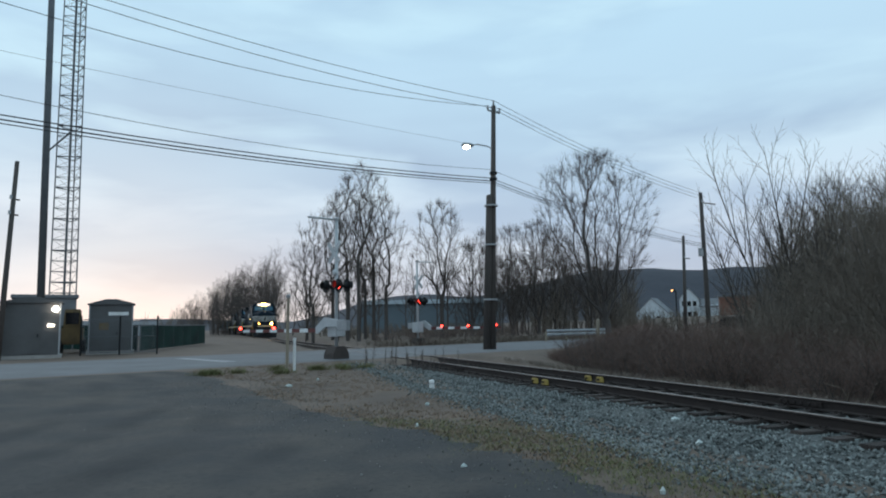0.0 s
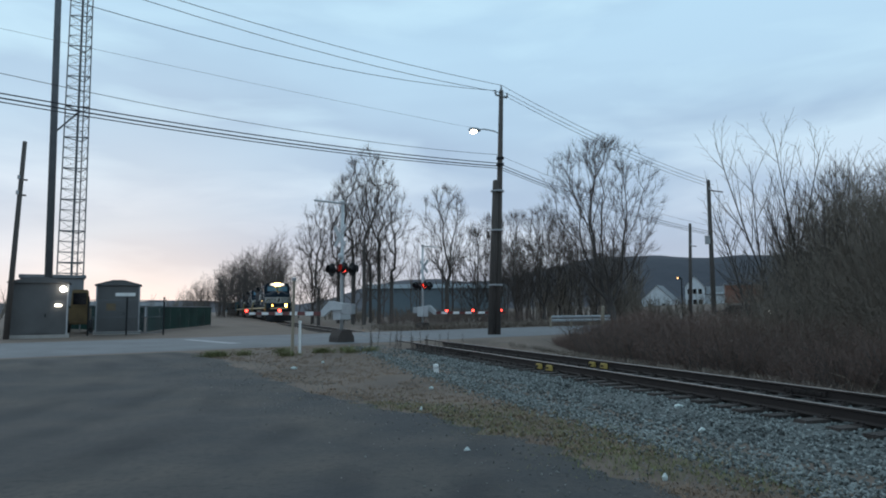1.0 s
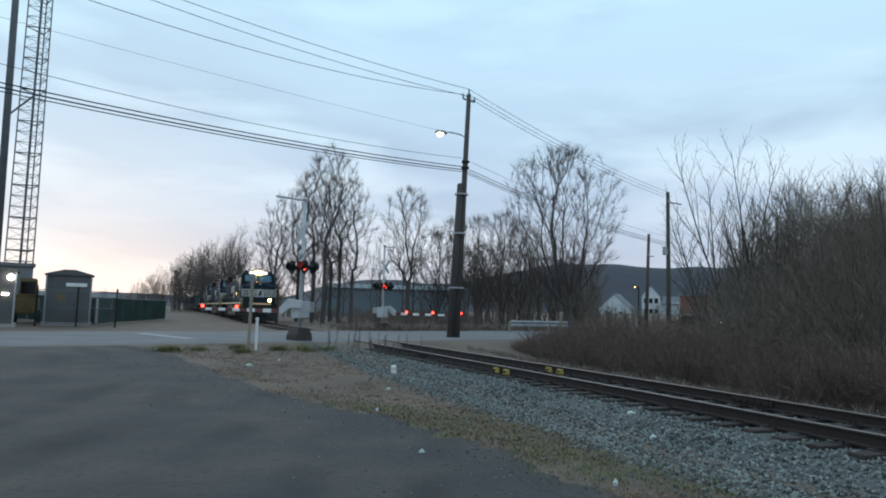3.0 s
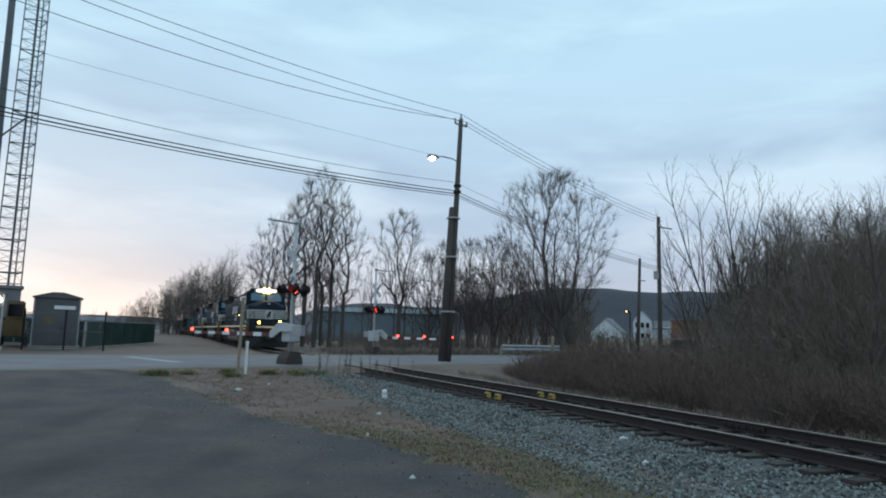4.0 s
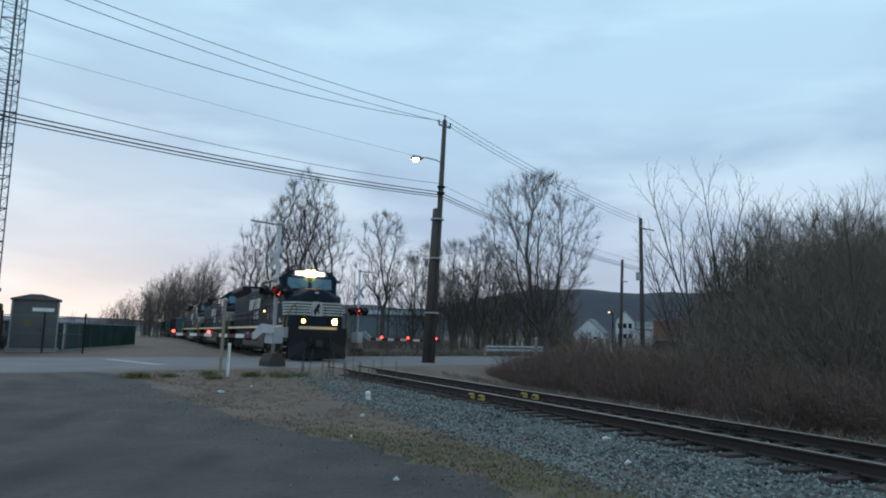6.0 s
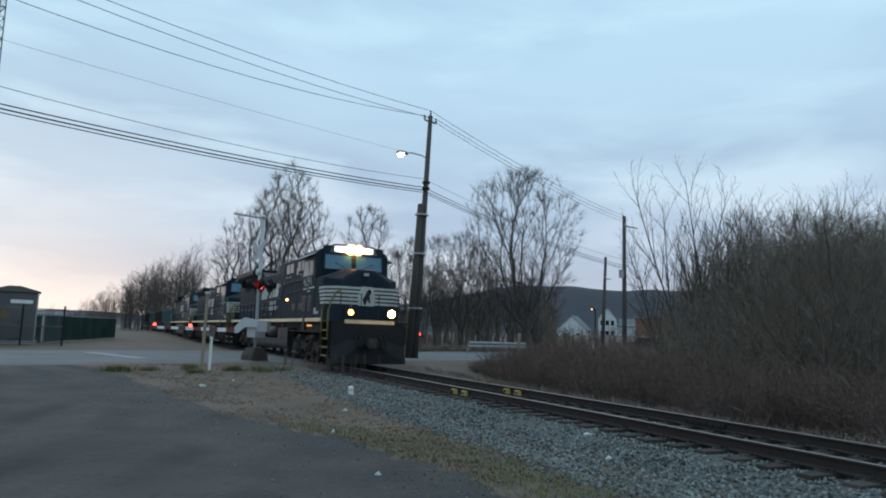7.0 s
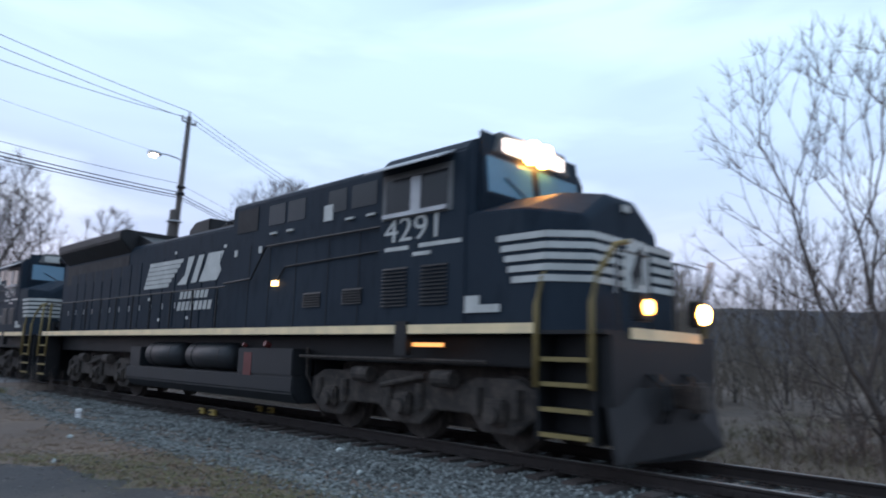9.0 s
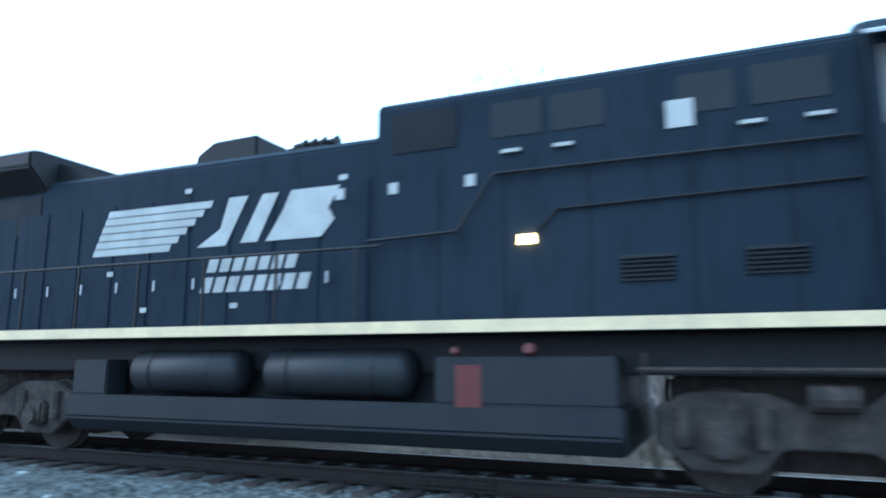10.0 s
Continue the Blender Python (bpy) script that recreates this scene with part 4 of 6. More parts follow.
def locomotive(m, lit, label, paint, lead):
    ob = thing("locomotive", m, label, "locomotive", "locomotives of the train")
    wheels = []
    deck = 1.62
    # frame, sill and walkway
    part("frame", Shape().box(1.55, -20.4, -1.06, 1.06, 1.18, deck), DARKMETAL, ob, "black underframe", 0.02)
    part("walkway", Shape().box(1.66, -20.5, -1.55, 1.55, deck, deck + 0.05), DARKMETAL, ob)
    for side in (1, -1):
        for a, b in ((0.62, -1.77), (-2.05, -19.9)):
            part("sill_stripe", Shape().box(a, b, side * 1.55, side * 1.568, deck + 0.01, deck + 0.145), SILL, ob, "white reflective sill stripe with a warm glow in its colour")
        part("sill_gap_bracket", Shape().box(-1.78, -2.04, side * 1.45, side * 1.58, 1.30, deck + 0.2), DARKMETAL, ob)
    # long hood
    hood = [(-1.16, deck), (1.16, deck), (1.16, 4.04), (1.04, 4.18), (-1.04, 4.18), (-1.16, 4.07)]
    body = part("long_hood", Shape().prism(hood, 0, -7.8, -19.6), paint, ob, "long engine hood", 0.03)
    for side in (1, -1):
        y = side * 1.16
        for k in range(15):
            x = -8.35 - k * 0.72
            if x < -18.8:
                break
            d = part("hood_door", Shape().box(x + 0.32, x - 0.32, y, y + side * 0.018, deck + 0.12, 3.62), paint, body, "", 0.006)
            part("latch", Shape().box(x - 0.24, x - 0.28, y + side * 0.018, y + side * 0.035, 2.3, 2.45), GALV, d)
    # body section behind the cab
    aux = [(-1.33, deck), (1.33, deck), (1.33, 4.42), (1.24, 4.51), (-1.24, 4.51), (-1.33, 4.42)]
    auxb = part("equipment_body", Shape().prism(aux, 0, -2.55, -7.85), paint, ob, "tall equipment body behind the cab", 0.025)
    for side in (1, -1):
        y = side * 1.33
        part("screen_window", Shape().box(-6.78, -7.62, y, y + side * 0.012, 3.82, 4.32), LOUVRE, auxb, "dark screened opening")
        for a, b in ((-6.35, -5.75), (-5.65, -5.05), (-4.3, -3.75), (-3.6, -2.9)):
            part("dark_panel", Shape().box(a, b, y, y + side * 0.010, 3.86, 4.28), DARKGLASS, auxb, "dark glossy panel")
        part("label_plate", Shape().box(-4.15, -4.42, y, y + side * 0.014, 3.72, 4.02), LETTER, auxb, "white label plate")
        for x in (-5.4, -6.0, -3.5, -2.9):
            part("grab_tab", Shape().box(x, x - 0.22, y, y + side * 0.05, 3.66, 3.70), LETTER, auxb)
        for x in (-7.55, -6.55, -8.3):
            part("small_plate", Shape().box(x, x - 0.12, y - side * 0.01, y + side * 0.015, 3.32, 3.46), LETTER, auxb)
        for a, b, z0, z1, n in ((-4.40, -4.95, 2.14, 2.42, 6), (-3.20, -3.75, 2.16, 2.44, 6)):
            for i in range(n):
                z = z0 + (z1 - z0) * i / n
                part("louvre_slat", Shape().prism([(y, z), (y + side * 0.03, z), (y, z + 0.04)], 0, a, b), DARKMETAL, auxb)
        for x in (-3.3, -4.2, -5.25, -6.2, -7.0):
            part("door_seam", Shape().box(x, x - 0.02, y, y + side * 0.008, deck + 0.1, 3.5), LOUVRE, auxb)
        # pipe handrail that steps down towards the hood
        part("side_pipe", Shape().tube([(-2.7, y + side * 0.06, 3.42), (-6.3, y + side * 0.06, 3.42), (-6.75, y + side * 0.10, 2.78), (-7.9, y + side * 0.10, 2.74)], 0.022, 6), DARKMETAL, auxb)
        part("side_pipe", Shape().tube([(-2.7, y + side * 0.03, 3.02), (-5.6, y + side * 0.03, 2.96), (-5.95, y + side * 0.03, 2.6)], 0.016, 6), DARKMETAL, auxb)
        part("marker_light", Shape().box(-5.85, -6.03, y, y + side * 0.05, 2.60, 2.70), AMBER if lit else GALV, auxb, "lit amber marker light" if lit else "")
    # cab
    cabp = [(-1.52, deck), (1.52, deck), (1.52, 4.36), (1.38, 4.53), (0.80, 4.77), (-0.80, 4.77), (-1.38, 4.53), (-1.52, 4.36)]
    cab = part("cab", Shape().prism(cabp, 0, -0.62, -2.6), paint, ob, "crew cab", 0.03)
    for side in (1, -1):
        y = side * 1.52
        part("window_frame", Shape().box(-0.92, -2.52, y - side * 0.01, y + side * 0.008, 3.46, 4.22), BROWPAINT, cab, "grey window surround")
        part("side_window", Shape().box(-1.02, -1.72, y, y + side * 0.014, 3.55, 4.12), DARKGLASS, cab, "dark sliding side window")
        part("side_window", Shape().box(-1.80, -2.42, y, y + side * 0.014, 3.55, 4.12), DARKGLASS, cab, "dark sliding side window")
        part("window_post", Shape().box(-1.60, -1.82, y, y + side * 0.03, 3.55, 4.10), GALV, cab, "pale window post")
        part("armrest", Shape().box(-1.0, -2.45, y, y + side * 0.07, 3.48, 3.55), GALV, cab)
        part("sunshade", Shape().add([(-0.9, y, 4.36), (-2.62, y, 4.36), (-2.62, y + side * 0.34, 4.20), (-0.9, y + side * 0.34, 4.20), (-0.9, y, 4.39), (-2.62, y, 4.39), (-2.62, y + side * 0.34, 4.23), (-0.9, y + side * 0.34, 4.23)],
                                     [(0, 1, 2, 3), (4, 7, 6, 5), (0, 4, 5, 1), (1, 5, 6, 2), (2, 6, 7, 3), (3, 7, 4, 0)]), ALU, cab, "pale sloping sunshade")
        for a, b in ((-0.98, -1.55), (-1.86, -2.45)):
            for i in range(11):
                z = 2.06 + i * 0.058
                part("louvre_slat", Shape().prism([(y, z), (y + side * 0.03, z), (y, z + 0.035)], 0, a, b), DARKMETAL, cab)
        part("vent_label", Shape().box(-1.35, -1.75, y, y + side * 0.01, 2.83, 2.89), LETTER, cab)
        part("class_label_bar", Shape().box(-0.72, -1.62, y, y + side * 0.008, 2.955, 3.02), LETTER, cab, "small white lettering line")
        part("class_label_bar", Shape().box(-1.86, -2.42, y, y + side * 0.008, 2.945, 3.01), LETTER, cab, "small white lettering line")
        part("builder_plate", Shape().box(-0.35, -0.62, y, y + side * 0.012, 1.92, 2.16), LETTER, cab, "white stencilled plate")
        part("builder_plate", Shape().box(0.02, -0.36, y, y + side * 0.012, 1.92, 2.03), LETTER, cab)
    num = new("road_number", text_mesh("4291", 0.56, LETTER))
    num.parent, num.matrix_basis = cab, Matrix.Translation((-2.45, -1.524, 3.09)) @ pose(0, 0, 0, 90, 0, 0) @ Matrix.Diagonal((1.22, 1, 1, 1))
    num2 = new("road_number", num.data)
    num2.parent, num2.matrix_basis = cab, Matrix.Translation((-1.2, 1.524, 3.09)) @ pose(0, 0, 0, 90, 0, 180) @ Matrix.Diagonal((1.22, 1, 1, 1))
    for k, (x0, x1) in enumerate(((-1.0, -1.5), (-1.65, -2.3))):
        part("roof_unit", Shape().box(x0, x1, -0.55, 0.55, 4.76, 4.84), DARKMETAL, cab, "", 0.02)
    # windscreen, number boards, headlight
    front = part("cab_front", Shape().prism([(-0.78, 3.3), (-0.66, 3.66), (-0.74, 4.34), (-0.78, 4.66)], 1, -1.28, 1.28), paint, cab)
    front.matrix_basis = pose(0.16, 0, 0.05)
    for side in (1, -1):
        y0, y1 = side * 0.10, side * 1.20
        part("windscreen", Shape().add([(-0.648, y0, 3.70), (-0.648, y1, 3.70), (-0.715, y1 * 0.99, 4.27), (-0.715, y0, 4.27), (-0.66, y0, 3.70), (-0.66, y1, 3.70), (-0.73, y1 * 0.99, 4.27), (-0.73, y0, 4.27)],
                                       [(0, 1, 2, 3), (4, 7, 6, 5), (0, 4, 5, 1), (1, 5, 6, 2), (2, 6, 7, 3), (3, 7, 4, 0)]), GLASS, front, "windscreen with the sky's blue reflection in its colour")
        part("wiper", Shape().tube([(-0.63, side * 0.25, 3.70), (-0.655, side * 0.8, 3.98)], 0.012, 5), DARKMETAL, front)
        part("number_board", Shape().prism([(-0.60, side * 0.26), (-0.72, side * 0.84), (-0.82, side * 0.81), (-0.72, side * 0.26)], 2, 4.40, 4.64), BOARD if lit else LETTER, front, "glowing white number board" if lit else "white number board", 0.02)
    part("brow", Shape().prism([(-1.02, 4.36), (1.02, 4.36), (0.86, 4.72), (-0.86, 4.72)], 0, -0.72, -0.86), BROWPAINT, front, "dusty grey brow over the windscreen", 0.02)
    for dy in (-0.16, 0.16):
        part("headlight", Shape().tube([(-0.70, dy, 4.52), (-0.59, dy, 4.52), (-0.565, dy, 4.52)], [0.19, 0.19, 0.12], 16), HEADLAMP if lit else DARKGLASS, front, "glowing headlight" if lit else "")
    # nose
    def ring(l, w, lo, hi, peak):
        return [(-l, -w, lo), (-l, w, lo), (-l, w, hi), (-l, w * 0.36, peak), (-l, -w * 0.36, peak), (-l, -w, hi)]
    nose = part("nose", Shape().loft([ring(0.80, 1.50, deck, 3.36, 3.74), ring(-0.40, 1.50, deck, 3.32, 3.72), ring(-1.00, 1.00, deck, 3.24, 3.64), ring(-1.06, 0.92, deck, 3.16, 3.54)]), paint, ob, "broad black nose", 0.02)
    part("nose_front", Shape().loft([ring(-0.05, 1.502, deck, 2.98, 3.04), ring(-0.78, 1.502, deck, 2.98, 3.04), ring(-1.22, 1.10, deck, 2.98, 3.02)]), paint, nose, "", 0.015)
    part("horn_plate", Shape().box(1.10, 1.04, -0.10, 0.10, 3.42, 3.52), LETTER, nose)
    for k in range(5):
        z0 = 2.30 + k * 0.145
        rear = 0.22 - 0.065 * k
        sh = Shape()
        path = stripe_path(1.226, 1.105, rear)
        path = [(rear if abs(y) > 1.4 and i in (0, 5) else (0.78 if i in (1, 4) else x), y) for i, (x, y) in enumerate(path)]
        for (xa, ya), (xb, yb) in zip(path, path[1:]):
            d = Vector((xb - xa, yb - ya, 0)).normalized()
            n = Vector((d.y, -d.x, 0)) * 0.012
            a, b = Vector((xa, ya, z0)), Vector((xb, yb, z0))
            up = Vector((0, 0, 0.088))
            sh.add([a, b, b + up, a + up, a + n, b + n, b + up + n, a + up + n], [(0, 1, 2, 3), (4, 7, 6, 5), (0, 4, 5, 1), (2, 6, 7, 3), (1, 5, 6, 2), (0, 3, 7, 4)])
        part("nose_stripe", sh, LETTER, nose, "white painted nose stripe")
    emblem = [(-0.33, 2.26), (0.30, 2.26), (0.34, 2.60), (0.22, 2.98), (-0.20, 3.0), (-0.36, 2.66)]
    part("emblem_panel", Shape().prism(emblem, 0, 1.238, 1.250), LETTER, nose, "white emblem panel")
    part("emblem", Shape().prism([(-0.10, 2.30), (-0.04, 2.30), (0.02, 2.52), (0.10, 2.36), (0.15, 2.38), (0.10, 2.64), (0.18, 2.80), (0.10, 2.92), (0.0, 2.84), (-0.08, 2.66), (-0.18, 2.50)], 0, 1.250, 1.257), DARKMETAL, nose, "plain dark emblem shape")
    part("nose_door_handle", Shape().tube([(1.26, -0.62, 2.2), (1.26, -0.62, 2.6)], 0.015, 6), GALV, nose)
    # pilot, plough, coupler, ditch lights, steps
    pilot = part("pilot", Shape().box(1.36, 1.52, -1.45, 1.45, 0.75, deck), DARKMETAL, ob, "black end sill", 0.02)
    pilot.matrix_basis = pose(0.16, 0, 0)
    part("plough", Shape().loft([[(1.45, -1.46, 0.98), (1.62, -1.46, 0.12), (1.95, 0, 0.12), (1.62, 1.46, 0.12), (1.45, 1.46, 0.98), (1.62, 0, 0.98)],
                                 [(1.41, -1.46, 0.98), (1.56, -1.46, 0.12), (1.89, 0, 0.12), (1.56, 1.46, 0.12), (1.41, 1.46, 0.98), (1.57, 0, 0.98)]]), DARKMETAL, pilot, "black snow plough blade")
    part("front_sill_stripe", Shape().box(1.522, 1.534, -0.98, 0.98, deck - 0.04, deck + 0.10), SILL, pilot, "white front sill stripe with a warm glow in its colour")
    part("coupler", Shape().box(1.52, 2.05, -0.14, 0.14, 0.72, 1.02), GRIME, ob, "steel coupler", 0.04)
    part("coupler_knuckle", Shape().box(2.0, 2.22, -0.22, 0.16, 0.68, 1.06), GRIME, ob, "", 0.05)
    for y in (-0.55, -0.38, 0.42, 0.6):
        part("air_hose", Shape().tube([(1.53, y, 1.15), (1.72, y, 1.0), (1.74, y, 0.72), (1.66, y * 0.9, 0.55)], 0.028, 7), DARKMETAL, pilot)
    for side in (1, -1):
        y = side * 0.80
        part("ditch_light_case", Shape().box(1.50, 1.66, y - 0.17, y + 0.17, 1.80, 2.16), DARKMETAL, pilot, "", 0.03)
        mat = (DITCHLAMP if side > 0 else DIMLAMP) if lit else DARKGLASS
        part("ditch_light", Shape().tube([(1.655, y, 1.98), (1.70, y, 1.98), (1.72, y, 1.98)], [0.145, 0.13, 0.07] if side > 0 else [0.10, 0.09, 0.05], 16), mat, pilot, "glowing ditch light" if lit else "")
        # front steps
        for x0, name in ((0.64, "front"), (-20.2, "rear")):
            well = part("step_well", Shape().box(x0, x0 + 0.86, side * 1.10, side * 1.16, 0.35, deck), DARKMETAL, ob)
            for i in range(4):
                z = 0.36 + i * 0.31
                st = part("step", Shape().box(x0 + 0.06, x0 + 0.80, side * 1.16, side * 1.50, z, z + 0.03), DARKMETAL, well)
                part("step_edge", Shape().box(x0 + 0.06, x0 + 0.80, side * 1.50, side * 1.53, z - 0.012, z + 0.045), HANDYELLOW, st, "yellow step edge")
            for dx in (0.0, 0.83):
                part("step_side", Shape().box(x0 + dx, x0 + dx + 0.04, side * 1.14, side * 1.52, 0.30, deck), DARKMETAL, well)
                xx = x0 + dx + 0.02
                part("grab_rail", Shape().tube([(xx, side * 1.56, 0.95), (xx, side * 1.56, 2.0), (xx + 0.05, side * 1.50, 2.35), (xx + 0.22, side * 1.36, 2.72), (xx + 0.3, side * 1.2, 2.76)] if x0 > 0 else [(xx, side * 1.56, 0.95), (xx, side * 1.52, 2.7)], 0.036, 8), HANDYELLOW, ob, "yellow grab rail", smooth=True)
        # platform handrail
        part("platform_rail", Shape().tube([(1.62, side * 1.15, deck), (1.62, side * 1.15, 2.68), (1.62, side * 0.35, 2.68), (1.62, side * 0.35, deck)], 0.022, 6), DARKMETAL, ob)
        # walkway handrail with stanchions
        part("handrail", Shape().tube([(-7.7, side * 1.50, 2.66), (-19.6, side * 1.50, 2.66)], 0.02, 6), DARKMETAL, ob)
        for k in range(11):
            rail_post(ob, -8.0 - k * 1.15, side * 1.51, deck + 0.02, 2.66, DARKMETAL)
        part("warm_step_light", Shape().box(-1.1, -1.75, side * 1.44, side * 1.47, 1.44, 1.50), WARMLIGHT if lit else DARKMETAL, ob, "warm glow of a step light" if lit else "")
    # fuel tank, reservoirs, boxes
    tank = [(-1.30, 0.36), (1.30, 0.36), (1.47, 0.55), (1.47, 0.86), (-1.47, 0.86), (-1.47, 0.55)]
    tk = part("fuel_tank", Shape().prism(tank, 0, -4.95, -12.7), TANKPAINT, ob, "grimy black fuel tank", 0.03)
    part("tank_core", Shape().box(-5.0, -12.6, -0.95, 0.95, 0.86, 1.2), DARKMETAL, tk)
    for side in (1, -1):
        for a, b in ((-7.35, -9.35), (-9.75, -11.55)):
            part("air_reservoir", Shape().tube([(a, side * 1.24, 1.18), (a - 0.1, side * 1.24, 1.18), (b + 0.1, side * 1.24, 1.18), (b, side * 1.24, 1.18)], [0.18, 0.29, 0.29, 0.18], 22), TANKPAINT, tk, "black air reservoir", smooth=True)
            for x in (a - 0.4, b + 0.4):
                part("reservoir_strap", Shape().tube([(x - 0.02, side * 1.24, 1.18), (x + 0.02, side * 1.24, 1.18)], 0.296, 20), DARKMETAL, tk)
        part("side_box", Shape().box(-5.0, -7.0, side * 1.0, side * 1.46, 0.86, 1.37), TANKPAINT, tk, "", 0.02)
        part("fuel_placard", Shape().box(-6.45, -6.75, side * 1.46, side * 1.466, 0.82, 1.28), REDPAINT, tk, "faded red placard")
        part("fuel_cap", Shape().tube([(-5.9, side * 1.40, 1.42), (-5.9, side * 1.52, 1.46)], 0.06, 10), REDPAINT, tk, "red fuel filler cap")
        part("fuel_cap", Shape().tube([(-6.75, side * 1.42, 1.41), (-6.75, side * 1.5, 1.44)], 0.04, 10), REDPAINT, tk)
        part("side_box", Shape().box(-12.0, -12.65, side * 1.05, side * 1.42, 0.86, 1.34), TANKPAINT, tk, "", 0.02)
        part("sand_pipe", Shape().tube([(-4.75, side * 1.3, 1.4), (-4.8, side * 1.25, 0.9), (-4.7, side * 0.9, 0.15)], 0.03, 6), GRIME, tk)
        part("underframe_pipe", Shape().tube([(-0.3, side * 1.42, 1.24), (-4.8, side * 1.42, 1.24)], 0.03, 6), GRIME, tk)
    truck(ob, 2.15, wheels)
    truck(ob, 15.45, wheels)
    # roof: exhaust, horns, radiator wing
    part("exhaust_box", Shape().prism([(-10.15, 4.05), (-11.35, 4.05), (-11.25, 4.40), (-10.95, 4.58), (-10.15, 4.60)], 1, -0.75, 0.75), DARKMETAL, body, "", 0.03)
    for i, dx in enumerate((0, 0.16, 0.32, 0.52)):
        part("horn", Shape().tube([(-9.6 + dx, -0.6, 4.38), (-9.45 + dx, -0.6, 4.38), (-9.38 + dx, -0.6, 4.38)], [0.03, 0.05, 0.085], 10), DARKMETAL, body)
    part("horn_bracket", Shape().box(-9.0, -9.7, -0.66, -0.54, 4.10, 4.34), DARKMETAL, body)
    wing = [(-1.10, 3.92), (1.10, 3.92), (1.52, 4.34), (1.52, 4.58), (1.40, 4.63), (-1.40, 4.63), (-1.52, 4.58), (-1.52, 4.34)]
    wg = part("radiator_wing", Shape().prism(wing, 0, -13.9, -19.3), DARKMETAL, ob, "flared black radiator housing", 0.03)
    part("radiator_slope", Shape().prism([(-12.6, 4.10), (-13.9, 4.10), (-13.9, 4.50)], 1, -1.0, 1.0), DARKMETAL, wg)
    for side in (1, -1):
        part("radiator_screen", Shape().box(-14.0, -19.2, side * 1.165, side * 1.175, 3.30, 3.92), LOUVRE, wg)
        y = side * 1.182
        # striped block and plain shapes where the railway's mark stands
        for k in range(6):
            z = 2.86 + k * 0.115
            lean = 0.05 * k
            part("mark_bar", Shape().add([(-12.75 + lean, y, z), (-11.25 + 0.16 * k * 0.9, y, z), (-11.22 + 0.16 * k * 0.9, y, z + 0.100), (-12.72 + lean, y, z + 0.100),
                                          (-12.75 + lean, y + side * 0.006, z), (-11.25 + 0.16 * k * 0.9, y + side * 0.006, z), (-11.22 + 0.16 * k * 0.9, y + side * 0.006, z + 0.100), (-12.72 + lean, y + side * 0.006, z + 0.100)],
                                         [(0, 1, 2, 3), (4, 7, 6, 5), (0, 4, 5, 1), (1, 5, 6, 2), (2, 6, 7, 3), (3, 7, 4, 0)]), LETTER, body, "white painted bar")
        for pts in ([(-10.75, 2.88), (-10.25, 2.88), (-9.90, 3.55), (-10.22, 3.55), (-10.35, 3.12)], [(-10.0, 2.90), (-9.72, 2.90), (-9.40, 3.55), (-9.66, 3.55)], [(-9.58, 2.90), (-8.72, 2.90), (-8.52, 3.12), (-8.62, 3.28), (-8.45, 3.56), (-9.2, 3.56), (-9.32, 3.30)]):
            part("mark_shape", Shape().add([(x, y, z) for x, z in pts] + [(x, y + side * 0.006, z) for x, z in pts],
                 [tuple(range(len(pts))), tuple(range(len(pts), 2 * len(pts)))[::-1]] + [(i, (i + 1) % len(pts), len(pts) + (i + 1) % len(pts), len(pts) + i) for i in range(len(pts))]), LETTER, body, "plain white mark shape")
        for row, (xa, xb, z) in enumerate(((-10.55, -9.05, 2.52), (-10.65, -8.85, 2.24))):
            n = 7 if row == 0 else 8
            for i in range(n):
                a = xa + (xb - xa) * i / n
                b = a + (xb - xa) / n * 0.74
                part("letter_bar", Shape().add([(a, y, z), (b, y, z), (b + 0.06, y, z + 0.21), (a + 0.06, y, z + 0.21), (a, y + side * 0.005, z), (b, y + side * 0.005, z), (b + 0.06, y + side * 0.005, z + 0.21), (a + 0.06, y + side * 0.005, z + 0.21)],
                                               [(0, 1, 2, 3), (4, 7, 6, 5), (0, 4, 5, 1), (1, 5, 6, 2), (2, 6, 7, 3), (3, 7, 4, 0)]), LETTER, body, "slanted white lettering bar")
        for x, z in ((-10.0, 2.02), (-11.6, 2.0), (-12.3, 2.55), (-8.35, 3.62), (-10.9, 3.68)):
            part("small_plate", Shape().box(x, x - 0.12, y, y + side * 0.006, z, z + 0.07), LETTER, body)
    part("rear_coupler", Shape().box(-20.4, -20.62, -0.14, 0.14, 0.72, 1.02), GRIME, ob, "", 0.03)
    part("rear_end_sill", Shape().box(-20.4, -20.52, -1.45, 1.45, 0.55, deck), DARKMETAL, ob, "", 0.02)
    return ob, wheels


